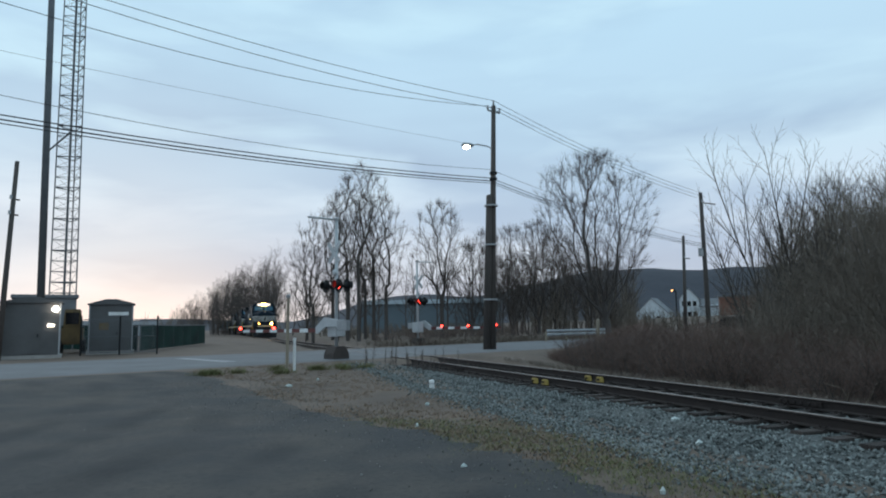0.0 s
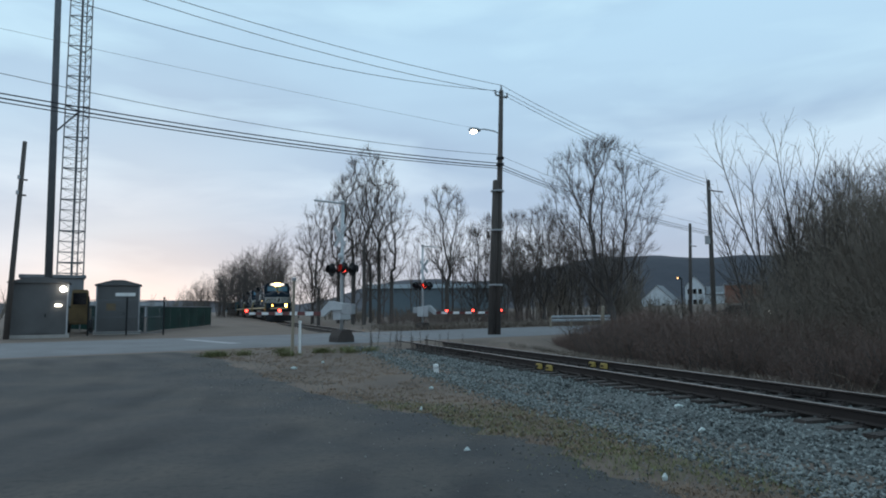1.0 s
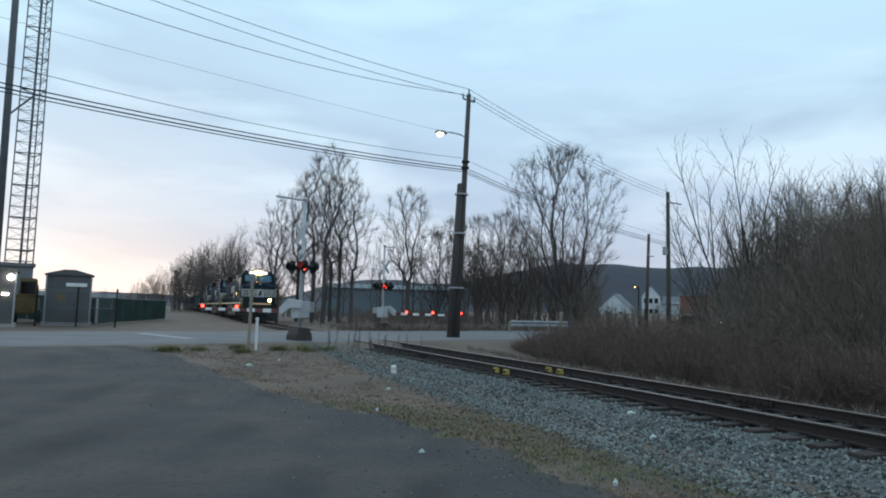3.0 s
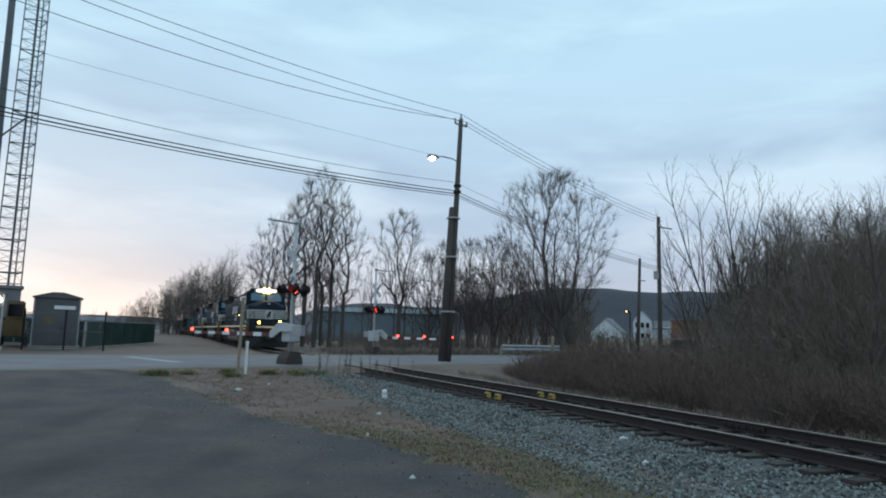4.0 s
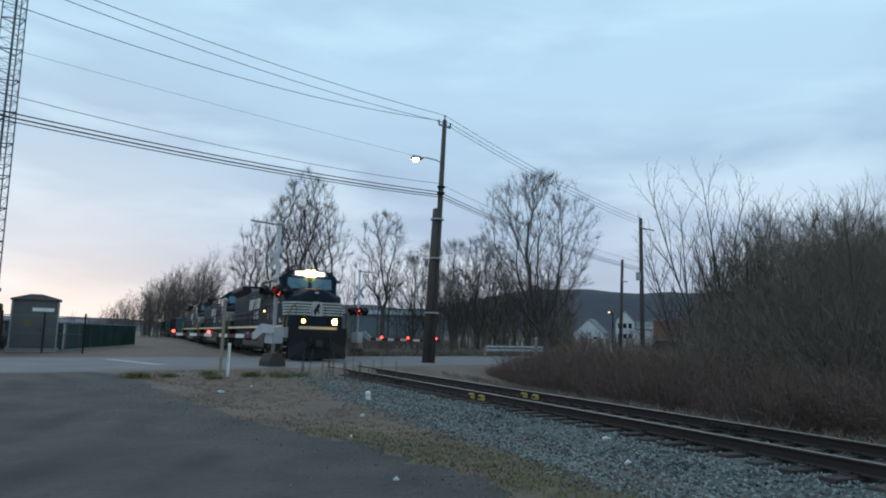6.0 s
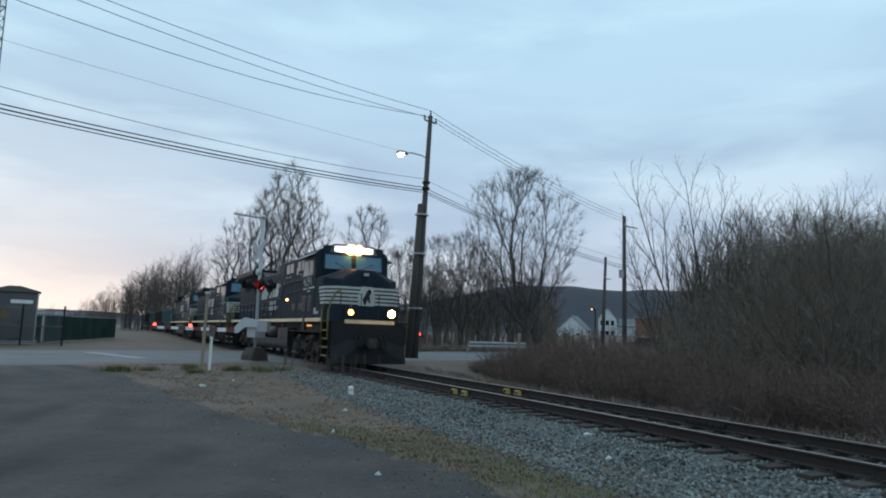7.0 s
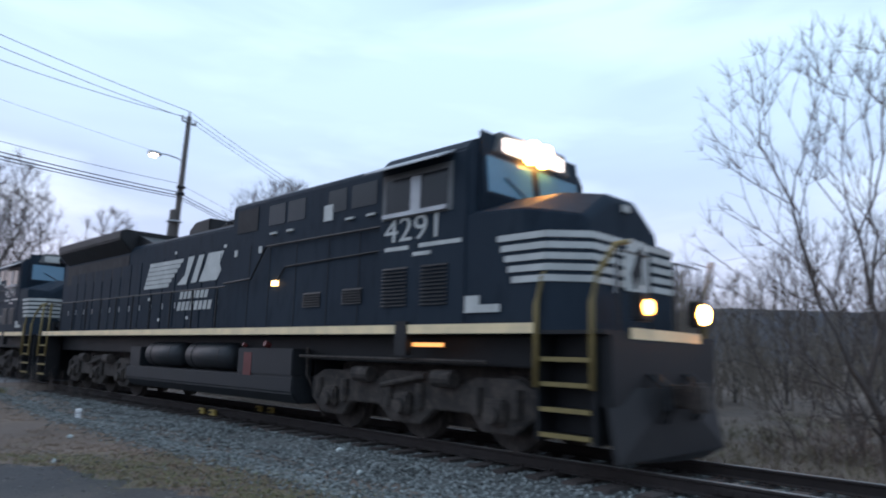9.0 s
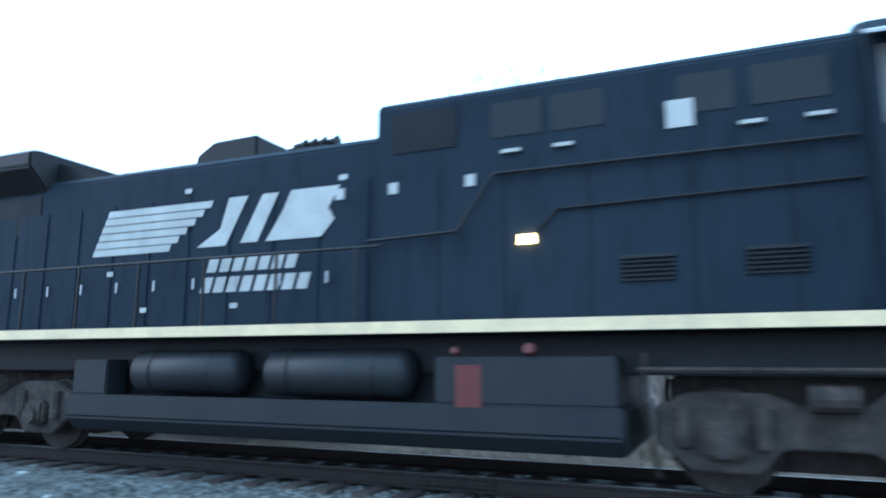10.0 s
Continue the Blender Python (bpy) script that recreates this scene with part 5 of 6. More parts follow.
def freight_car(m, paint, label, tall):
    ob = thing("freight_car", m, label, "freight car", "freight cars of the train")
    part("underframe", Shape().box(0, -14.2, -1.2, 1.2, 0.95, 1.2), DARKMETAL, ob)
    part("hopper_body", Shape().prism([(-1.1, 1.2), (1.1, 1.2), (1.5, 1.8), (1.5, tall), (-1.5, tall), (-1.5, 1.8)], 0, -0.4, -13.8), paint, ob, "", 0.03)
    part("top_rim", Shape().box(-0.35, -13.85, -1.56, 1.56, tall, tall + 0.1), paint, ob)
    for side in (1, -1):
        for k in range(10):
            x = -0.8 - k * 1.37
            part("side_rib", Shape().box(x, x - 0.12, side * 1.5, side * 1.58, 1.8, tall), paint, ob)
        for c in (-2.0, -12.2):
            part("truck_frame", Shape().prism([(c - 1.2, 0.45), (c + 1.2, 0.45), (c + 1.1, 0.7), (c + 0.4, 0.85), (c - 0.4, 0.85), (c - 1.1, 0.7)], 1, side * 0.95, side * 1.1), GRIME, ob)
    for c in (-2.0, -12.2):
        for k in (-0.85, 0.85):
            part("wheelset", Shape().tube([(c + k, -0.82, 0.45), (c + k, -0.7, 0.45)], 0.45, 18).tube([(c + k, 0.7, 0.45), (c + k, 0.82, 0.45)], 0.45, 18).tube([(c + k, -0.8, 0.45), (c + k, 0.8, 0.45)], 0.08, 8), GRIME, ob)
    part("coupler", Shape().box(0.35, 0, -0.12, 0.12, 0.75, 1.0), GRIME, ob)
    return ob


def vehicle_pose(s, a, b):
    """The pose of a vehicle whose bogie pivots lie a and b metres behind its origin, with the origin s along the track."""
    p, q = on_track(s - a), on_track(s - b)
    d = (p - q).normalized()
    return Matrix.Translation(p + d * a) @ pose(0, 0, 0, 0, 0, math.degrees(math.atan2(d.y, d.x)))


TRAIN = []       # thing, metres behind the lead unit, pivots, wheelsets


def build_train():
    for k, (paint, label) in enumerate(((BLACKPAINT, "black diesel locomotive with white nose stripes and lit headlights"),
                                        (BLACKPAINT, "second black diesel locomotive coupled behind the first"),
                                        (GREYPAINT, "third, faded grey diesel locomotive of the train"))):
        ob, wheels = locomotive(vehicle_pose(nose_at(0) - 22.6 * k, 2.15, 15.45), k == 0, label, paint, k == 0)
        TRAIN.append((ob, 22.6 * k, (2.15, 15.45), wheels))
    for k in range(5):
        paint = TEALCAR if k % 2 == 0 else GRIME
        back = 66.8 + 14.9 * k
        ob = freight_car(vehicle_pose(nose_at(0) - back, 2.0, 12.2), paint, "teal ribbed hopper freight car" if k % 2 == 0 else "dark grimy hopper freight car", 3.3)
        TRAIN.append((ob, back, (2.0, 12.2), []))


build_train()


# ---- trees and scrub ----
def branch_chains(rng, out, p, d, length, r, level, spec):
    """Grows one limb as a bent, tapering chain and then its side branches."""
    n = 1 if level >= 2 and level == spec["levels"] else (spec.get("seg", 5) if level < 2 else (3 if level == 2 else 2))
    pts, radii = [p.copy()], [r]
    tip = spec["taper"][min(level, len(spec["taper"]) - 1)]
    for i in range(n):
        wob = spec["wobble"] * (0.5 if level == 0 else 1.0)
        d = (d + Vector((rng.uniform(-wob, wob), rng.uniform(-wob, wob), rng.uniform(-wob, wob) * 0.6 + spec["lift"][min(level, len(spec["lift"]) - 1)]))).normalized()
        p = p + d * (length / n)
        pts.append(p.copy())
        radii.append(r + (r * tip - r) * (i + 1) / n)
    out.append((level, pts, radii))
    if level >= spec["levels"]:
        return
    count = spec["count"][level]
    start = spec["start"][level]
    for k in range(count):
        f = start + (1 - start) * (k + rng.uniform(0.1, 0.9)) / count
        x = f * n
        i = min(int(x), n - 1)
        q = pts[i].lerp(pts[i + 1], x - i)
        axis = (pts[i + 1] - pts[i]).normalized()
        turn = axis.orthogonal().normalized()
        turn.rotate(Matrix.Rotation(k * 2.4 + rng.uniform(-0.6, 0.6), 3, axis))
        ang = radians(spec["angle"][level] * rng.uniform(0.7, 1.25))
        c = (axis * math.cos(ang) + turn * math.sin(ang)).normalized()
        ll = length * spec["ratio"][level] * rng.uniform(0.65, 1.15) * (1.0 - spec["fall"] * f)
        rr = min(radii[i] * 0.62, r * spec["thin"][level])
        branch_chains(rng, out, q, c, ll, max(rr, spec["twig"]), level + 1, spec)


def chain_mesh(name, chains, mat):
    verts, faces = [], []
    for level, pts, radii in chains:
        sides = (8 if level == 0 else 5) if level < 2 and radii[0] > 0.05 else (4 if level == 0 else 3)
        k0 = len(verts)
        n = len(pts)
        d = (pts[-1] - pts[0]).normalized()
        a = d.orthogonal().normalized()
        b = d.cross(a)
        cs = [(a * math.cos(6.2832 * k / sides) + b * math.sin(6.2832 * k / sides)) for k in range(sides)]
        for p, r in zip(pts, radii):
            verts.extend((p + c * r)[:] for c in cs)
        for i in range(n - 1):
            for k in range(sides):
                m = (k + 1) % sides
                faces.append((k0 + i * sides + k, k0 + i * sides + m, k0 + (i + 1) * sides + m, k0 + (i + 1) * sides + k))
    return raw(name, verts, faces, mat, True)


def tree_meshes(seed, spec, height, r, stems=1, splay=0.0):
    rng = random.Random(seed)
    out = []
    for k in range(stems):
        a = 6.283 * k / stems + rng.uniform(-0.4, 0.4)
        lean = splay * rng.uniform(0.4, 1.2) if stems > 1 else splay
        d = Vector((math.cos(a) * lean, math.sin(a) * lean, 1)).normalized()
        off = Vector((math.cos(a), math.sin(a), 0)) * (0.25 * r * stems if stems > 1 else 0) + Vector((0, 0, -0.3))
        branch_chains(rng, out, off, d, height * rng.uniform(0.75, 1.0) if stems > 1 else height, r, 0, spec)
    wood = [c for c in out if c[0] <= 1]
    twigs = [c for c in out if c[0] > 1]
    return chain_mesh("trunk", wood, BARK), twigs


def make_tree(name, seed, spec, height, r, label, stems=1, splay=0.0, twig_mat=TWIG):
    trunk, twigs = tree_meshes(seed, spec, height, r, stems, splay)
    ob = thing(name, Matrix(), label, "tree" if name.endswith("tree") else "shrub")
    t = new("trunk", trunk)
    t.parent = ob
    c = new("crown", chain_mesh("crown", twigs, twig_mat))
    c.parent = ob
    tagged(c, "crown of bare twigs")
    return ob


def crown_chains(seed, height, low, wide, tips, r0, twig=0.009, spray=7, spread=0.9, lean=(0.0, 0.0), fork=0.16, belly=0.55, reach=0.55):
    """A tree grown into an egg-shaped crown: every tip is joined to the limb that it can branch from most easily.
    low: where the crown begins, wide: its radius, belly: how far up it is widest."""
    rng = np.random.default_rng(seed)
    z0 = height * low
    pts = []
    while len(pts) < tips:
        u = rng.random()
        k = (u - belly) / (belly if u < belly else 1 - belly)
        lump = 0.92 + 0.08 * math.sin(5.1 * u + seed) * math.cos(3.3 * u)
        rim = wide * math.sqrt(max(1 - k * k, 0.02)) * lump
        a, q = rng.uniform(0, 6.283), rng.random() ** 0.55
        pts.append((math.cos(a) * q * rim + lean[0], math.sin(a) * q * rim + lean[1], z0 + (height - z0) * u))
    pts = np.array(pts)
    base = np.array((0.0, 0.0, -0.3))
    top = np.array((lean[0] * 0.25, lean[1] * 0.25, height * fork))
    nodes = [base + (top - base) * k / 4 for k in range(5)]
    parent = [-1, 0, 1, 2, 3]
    trail = [np.linalg.norm(n - base) for n in nodes]
    pts = pts[np.argsort(np.linalg.norm(pts - top, axis=1) + rng.uniform(0, 1.6, tips))]
    runs = [[0, 1, 2, 3, 4]]
    for p in pts:
        arr, tl = np.array(nodes), np.array(trail)
        gap = p - arr
        dist = np.linalg.norm(gap, axis=1)
        rise = gap[:, 2] / np.maximum(dist, 1e-6)
        cost = dist + reach * tl + np.where(rise < -0.1, 4.0, 0.0) + np.where(arr[:, 2] < height * fork * 0.8, 3.0, 0.0)
        i = int(np.argmin(cost))
        q, n = nodes[i], max(2, int(dist[i] / 0.75) + 1)
        back = nodes[i] - nodes[parent[i]] if parent[i] >= 0 else np.array((0, 0, 1.0))
        back = back / max(np.linalg.norm(back), 1e-6)
        mid = (q + p) / 2 + (back * 0.07 - np.array((0, 0, 0.035))) * dist[i] + rng.normal(0, 0.03, 3) * dist[i]
        run, last = [i], i
        for j in range(1, n + 1):
            f = j / n
            v = q * (1 - f) ** 2 + mid * 2 * f * (1 - f) + p * f * f + (rng.normal(0, 0.03, 3) if j < n else 0)
            nodes.append(v)
            parent.append(last)
            trail.append(trail[last] + np.linalg.norm(v - nodes[last]))
            last = len(nodes) - 1
            run.append(last)
        runs.append(run)
    load = np.zeros(len(nodes))
    for run in runs[1:]:
        load[run[-1]] += 1
    for i in range(len(nodes) - 1, 0, -1):
        load[parent[i]] += load[i]
    rad = np.maximum(r0 * (load / load[0]) ** 0.56, twig * 1.15)
    rad[0] = r0 * 1.2
    wood, fine = [], []
    for run in runs:
        rr = [min(rad[run[0]], rad[run[1]] * 1.15)] + [rad[k] for k in run[1:]]
        ch = ([Vector(nodes[k]) for k in run], [float(x) for x in rr])
        if rr[0] > r0 * 0.17:
            wood.append((0 if rr[0] > r0 * 0.5 else 1, *ch))
        else:
            fine.append((2, *ch))
    core = np.array((lean[0], lean[1], z0 + (height - z0) * 0.35))
    for run in runs[1:]:
        for k in run[-max(2, int(len(run) * 0.7)):]:
            p = nodes[k]
            d0 = p - nodes[parent[k]]
            d0 = d0 / max(np.linalg.norm(d0), 1e-6)
            out = (p - core) / max(np.linalg.norm(p - core), 1e-6)
            for _ in range(spray if k == run[-1] else max(spray // 2, 1)):
                d = d0 * 0.7 + out * 0.35 + np.array((0, 0, 0.30)) + rng.normal(0, 0.55, 3)
                d = d / max(np.linalg.norm(d), 1e-6)
                e = p + d * rng.uniform(0.35, 1.0) * spread
                fine.append((3, [Vector(p), Vector(e)], [twig, twig * 0.55]))
    return wood, fine


def crown_tree(name, seed, label, bark=BARK, twig_mat=TWIG, **shape):
    wood, fine = crown_chains(seed, **shape)
    ob = thing(name, Matrix(), label, "tree" if name.endswith("tree") else "shrub")
    t = new("trunk", chain_mesh("trunk", wood, bark))
    t.parent = ob
    c = new("crown", chain_mesh("crown", fine, twig_mat))
    c.parent = ob
    tagged(c, "crown of bare twigs")
    return ob


def place(ob, x, y, turn=0.0, dz=0.0):
    ob.matrix_world = pose(x, y, ground_z(x, y) + dz, 0, 0, turn)
    return ob


def again(ob, x, y, turn=0.0, dz=0.0, group=""):
    c = copy_thing(ob, pose(x, y, ground_z(x, y) + dz, 0, 0, turn))
    return tagged(c, group=group)


BRUSH = dict(seg=2, levels=2, count=(7, 5), start=(0.15, 0.15), angle=(34, 38), ratio=(0.6, 0.5), fall=0.3, thin=(0.6, 0.6), taper=(0.4, 0.5, 0.6), lift=(0.0, 0.05, 0.05), wobble=0.22, twig=0.004)
SAPLING = dict(levels=2, count=(14, 6), start=(0.25, 0.2), angle=(30, 34), ratio=(0.34, 0.42), fall=0.4, thin=(0.4, 0.5),
               taper=(0.15, 0.3, 0.5), lift=(0.03, 0.10, 0.06), wobble=0.10, twig=0.006)


def build_trees():
    # the broad tree behind the road, and its neighbours
    place(crown_tree("broad_tree", 11, "large bare tree with a dense rounded crown", height=16.8, low=0.24, wide=6.6, tips=560, r0=0.38, twig=0.0075, spray=11, spread=1.0, lean=(-0.9, 0.0), fork=0.12, belly=0.58, reach=0.80), 14.6, 61.0, 0, -0.4)
    place(crown_tree("broad_tree", 23, "bare tree with an open rounded crown", height=15.0, low=0.36, wide=3.8, tips=230, r0=0.22, twig=0.0085, spray=9, spread=0.95, fork=0.30, reach=0.75), -0.1, 76.0)
    mid = place(crown_tree("broad_tree", 29, "bare grey-brown tree in the row behind the road", height=12.6, low=0.22, wide=4.2, tips=230, r0=0.20, twig=0.0085, spray=10, spread=1.05, fork=0.14, reach=0.80), 10.6, 76.0)
    for x, y, a, dz in ((7.6, 75.0, 70, -0.8), (5.2, 82, 200, -0.2), (13.4, 82, 10, -0.2), (19.0, 80.0, 130, -4.4), (3.4, 79.0, 300, -2.0)):
        again(mid, x, y, a, dz)
    # tall slender trees beyond the crossing
    talls = [crown_tree("tall_tree", 31 + k, "tall slender bare tree beyond the crossing", height=h, low=lo, wide=w, tips=150, r0=0.19, twig=0.0085, spray=8, spread=1.0, fork=f, belly=0.6, reach=0.62)
             for k, (h, lo, w, f) in enumerate(((18.4, 0.36, 2.7, 0.48), (17.2, 0.30, 2.3, 0.42), (15.2, 0.28, 2.9, 0.36)))]
    used = set()
    for k, x, y, a, dz in ((0, -8.65, 71.0, 0, 0), (1, -10.0, 72.5, 40, 0), (2, -5.9, 72.0, 100, 0), (0, -7.4, 74.0, 160, -0.2), (1, -11.4, 74.5, 220, -1.2), (2, -13.9, 74.0, 280, -1.6), (2, -12.6, 79.0, 20, 0.0), (1, -9.0, 80.0, 330, -0.5), (2, -16.5, 84.0, 75, -3.2)):
        if k in used:
            again(talls[k], x, y, a, dz)
        else:
            used.add(k)
            place(talls[k], x, y, a, dz)
    # scrub and saplings on the bank east of the track
    rng = random.Random(77)
    shrubs = [crown_tree("bare_shrub", 41 + k, "bare shrub with a rounded head of fine twigs in the thicket", BARK, BUSHTWIG, height=7.0 - 0.6 * k, low=0.2, wide=2.7, tips=120, r0=0.085, twig=0.0048, spray=8, spread=0.9, fork=0.06, belly=0.6, reach=0.85) for k in range(3)]
    spots = []
    while len(spots) < 36:
        s, w = rng.uniform(-26, 38), -8.5 - abs(rng.gauss(0, 9))
        if w < -34:
            continue
        p = FOOT + ALONG * s + ACROSS * w
        az = math.degrees(math.atan2(p.x, p.y))
        q = -0.6606 * p.x + 0.7507 * p.y
        if q > ROAD_NEAR - 5 or az < 25.5 + 60 / max(p.length, 12) or p.length > 46 or p.length < 20 or az > 62 or (az > 41 and p.length < 31):
            continue
        if any((p.x - u) ** 2 + (p.y - v) ** 2 < 2.0 for u, v, _ in spots):
            continue
        spots.append((p.x, p.y, az))
    for i, (x, y, az) in enumerate(spots):
        ob = shrubs[i % 3]
        far = math.hypot(x, y)
        rise = 10.9 * ease(23, 31, az) - 1.6 * ease(38, 50, az) - 1.3 * (1 - ease(26, 30, az))
        want = max(1.3 + far * math.tan(radians(rise + rng.uniform(-3.6, 0.6))), 2.2)
        sink = min(want - (7.0 - 0.6 * (i % 3)) - ground_z(x, y), 0.0)
        place(ob, x, y, rng.uniform(0, 360), sink) if i < 3 else again(ob, x, y, rng.uniform(0, 360), sink)
    sap = make_tree("sapling_tree", 51, SAPLING, 9.4, 0.055, "thin bare sapling rising out of the thicket", 5, 0.34)
    for i, (x, y, a, dz) in enumerate(((13.2, 26.0, 20, -0.1), (12.6, 26.8, 140, -0.9), (14.6, 26.4, 60, -0.2), (13.9, 25.2, 255, -1.0), (15.9, 25.6, 190, -0.9), (17.4, 26.2, 100, -1.5), (19.5, 24.0, 320, -2.2), (14.0, 28.6, 75, -1.0), (21.5, 22.5, 10, -2.6))):
        place(sap, x, y, a, dz) if i == 0 else again(sap, x, y, a, dz)
    near = crown_tree("young_tree", 61, "young bare tree with upswept twigs beside the track", height=8.8, low=0.14, wide=3.8, tips=300, r0=0.11, twig=0.0045, spray=7, spread=0.5, lean=(-0.6, 0.5), fork=0.15, belly=0.62, reach=0.78)
    place(near, 13.2, 8.0, 30, -0.3)
    again(near, 17.8, 7.6, 200, -1.2)
    again(near, 16.4, 11.2, 120, -3.4)
    # low brush in front of the thicket and along the bank
    low = [make_tree("low_brush", 81 + k, BRUSH, 1.9, 0.010, "low red-brown brush on the railway bank", 14, 0.8, REDTWIG) for k in range(2)]
    n = 0
    while n < 95:
        s, w = (rng.uniform(-26, -3), -4.9 - abs(rng.gauss(0, 3.2))) if n % 2 else (rng.uniform(-27, -10), -4.8 - abs(rng.gauss(0, 4.5)))
        p = FOOT + ALONG * s + ACROSS * w
        q = -0.6606 * p.x + 0.7507 * p.y
        if q > ROAD_NEAR - 2.5 or math.atan2(p.x, p.y) > 0.72:
            continue
        ob = low[n % 2]
        place(ob, p.x, p.y, 0, -0.3) if n < 2 else again(ob, p.x, p.y, rng.uniform(0, 360), -rng.uniform(0.1, 0.6))
        n += 1
    # brush and young growth farther along the bank, where the view opens
    for k in range(26):
        s, w = rng.uniform(-7, 22), -6.5 - abs(rng.gauss(0, 5.5))
        p = FOOT + ALONG * s + ACROSS * w
        if not 0.74 < math.atan2(p.x, p.y) < 1.5:
            continue
        again(low[k % 2], p.x, p.y, rng.uniform(0, 360), -rng.uniform(0.3, 0.9))
    # brush beyond the road
    for k in range(60):
        x, y = rng.uniform(-12, 22), rng.uniform(52, 62)
        if -0.6606 * x + 0.7507 * y < ROAD_FAR + 3 or abs(rail_coords(x, y)[1]) < 4:
            continue
        again(low[k % 2], x, y, rng.uniform(0, 360), -rng.uniform(0.0, 0.4))


def build_far_woods():
    """Bare woodland in the distance, along the line and at the foot of the hill."""
    rng = random.Random(91)
    spec = dict(levels=2, count=(10, 7), start=(0.2, 0.1), angle=(36, 40), ratio=(0.5, 0.55), fall=0.4, thin=(0.5, 0.5), taper=(0.2, 0.3, 0.4), lift=(0.03, 0.1, 0.05), wobble=0.14, twig=0.012)
    chains = []

    fine = dict(spec, levels=3, count=(9, 7, 5), start=(0.2, 0.1, 0.1), angle=(36, 40, 42), ratio=(0.46, 0.5, 0.5), thin=(0.45, 0.5, 0.6), taper=(0.2, 0.3, 0.4, 0.6), lift=(0.03, 0.1, 0.05, 0.03))

    def stand(x, y, h, spec=spec):
        out = []
        branch_chains(rng, out, Vector((x, y, ground_z(x, y) - 0.5)), Vector((rng.uniform(-0.1, 0.1), rng.uniform(-0.1, 0.1), 1)).normalized(), h, h * 0.011, 0, spec)
        chains.extend((max(l, 1), p, r) for l, p, r in out)
    for k in range(105):       # west of the track, towards the train
        y = rng.uniform(115, 200)
        az = rng.uniform(13.5, 21)
        stand(-math.tan(radians(az)) * y, y, (14.5 - (az - 13.5) * 1.25) * rng.uniform(0.7, 1.12) * (y / 140), fine)
    for k in range(70):      # behind the crossing and the broad tree
        y = rng.uniform(80, 120)
        az = rng.uniform(-15.2, 13) if k % 2 else rng.uniform(-15.2, -4)
        stand(-math.tan(radians(az)) * y, y, rng.uniform(8, 13))
    for k in range(40):     # behind the thicket
        d, az = rng.uniform(45, 80), rng.uniform(-62, -27)
        stand(-math.sin(radians(az)) * d, math.cos(radians(az)) * d, rng.uniform(6, 9))
    ob = new("far_woods", chain_mesh("far_woods", chains, TWIG))
    tagged(ob, "distant bare grey-brown woodland", "woods", kind="stuff")
    # dense undergrowth of stems below the crowns
    chains = []
    spec2 = dict(levels=1, count=(7,), start=(0.15,), angle=(28,), ratio=(0.55,), fall=0.3, thin=(0.6,), taper=(0.3, 0.5), lift=(0.03, 0.08), wobble=0.15, twig=0.02)
    for k in range(1500):
        u = rng.random()
        if u < 0.40:
            d, az = rng.uniform(78, 125), rng.uniform(-15.5, 14)
            h = rng.uniform(2.5, 7.5) if not -6 < az < 9 else rng.uniform(0.8, 2.0)
        elif u < 0.55:
            d, az = rng.uniform(120, 210), rng.uniform(12.5, 36)
            h = rng.uniform(3, 7) if az < 20 else rng.uniform(2.4, 4.6)
        else:
            az = rng.uniform(-66, -24) if rng.random() < 0.6 else rng.uniform(-68, -43)
            d, h = rng.uniform(24 if az > -42 else 31, 78), rng.uniform(1.5, 4.5)
        if k % 7 == 0:      # before the houses
            d, az, h = rng.uniform(66, 90), rng.uniform(-26, -14), rng.uniform(1.6, 3.0)
        x, y = -math.sin(radians(az)) * d, math.cos(radians(az)) * d
        if abs(rail_coords(x, y)[1]) < 6 or ROAD_NEAR - 4 < -0.6606 * x + 0.7507 * y < ROAD_FAR + 3:
            continue
        if (Vector((x, y, 0)) - on_track(rail_coords(x, y)[0])).length < 7:
            continue
        out = []
        branch_chains(rng, out, Vector((x, y, ground_z(x, y) - 0.2)), Vector((rng.uniform(-0.4, 0.4), rng.uniform(-0.4, 0.4), 1)).normalized(), h, 0.02 + 0.0006 * d, 0, spec2)
        chains.extend((max(l, 2), p, r) for l, p, r in out)
    ob = new("undergrowth", chain_mesh("undergrowth", chains, BUSHTWIG))
    tagged(ob, "brown bare undergrowth along the woods", "undergrowth", kind="stuff")


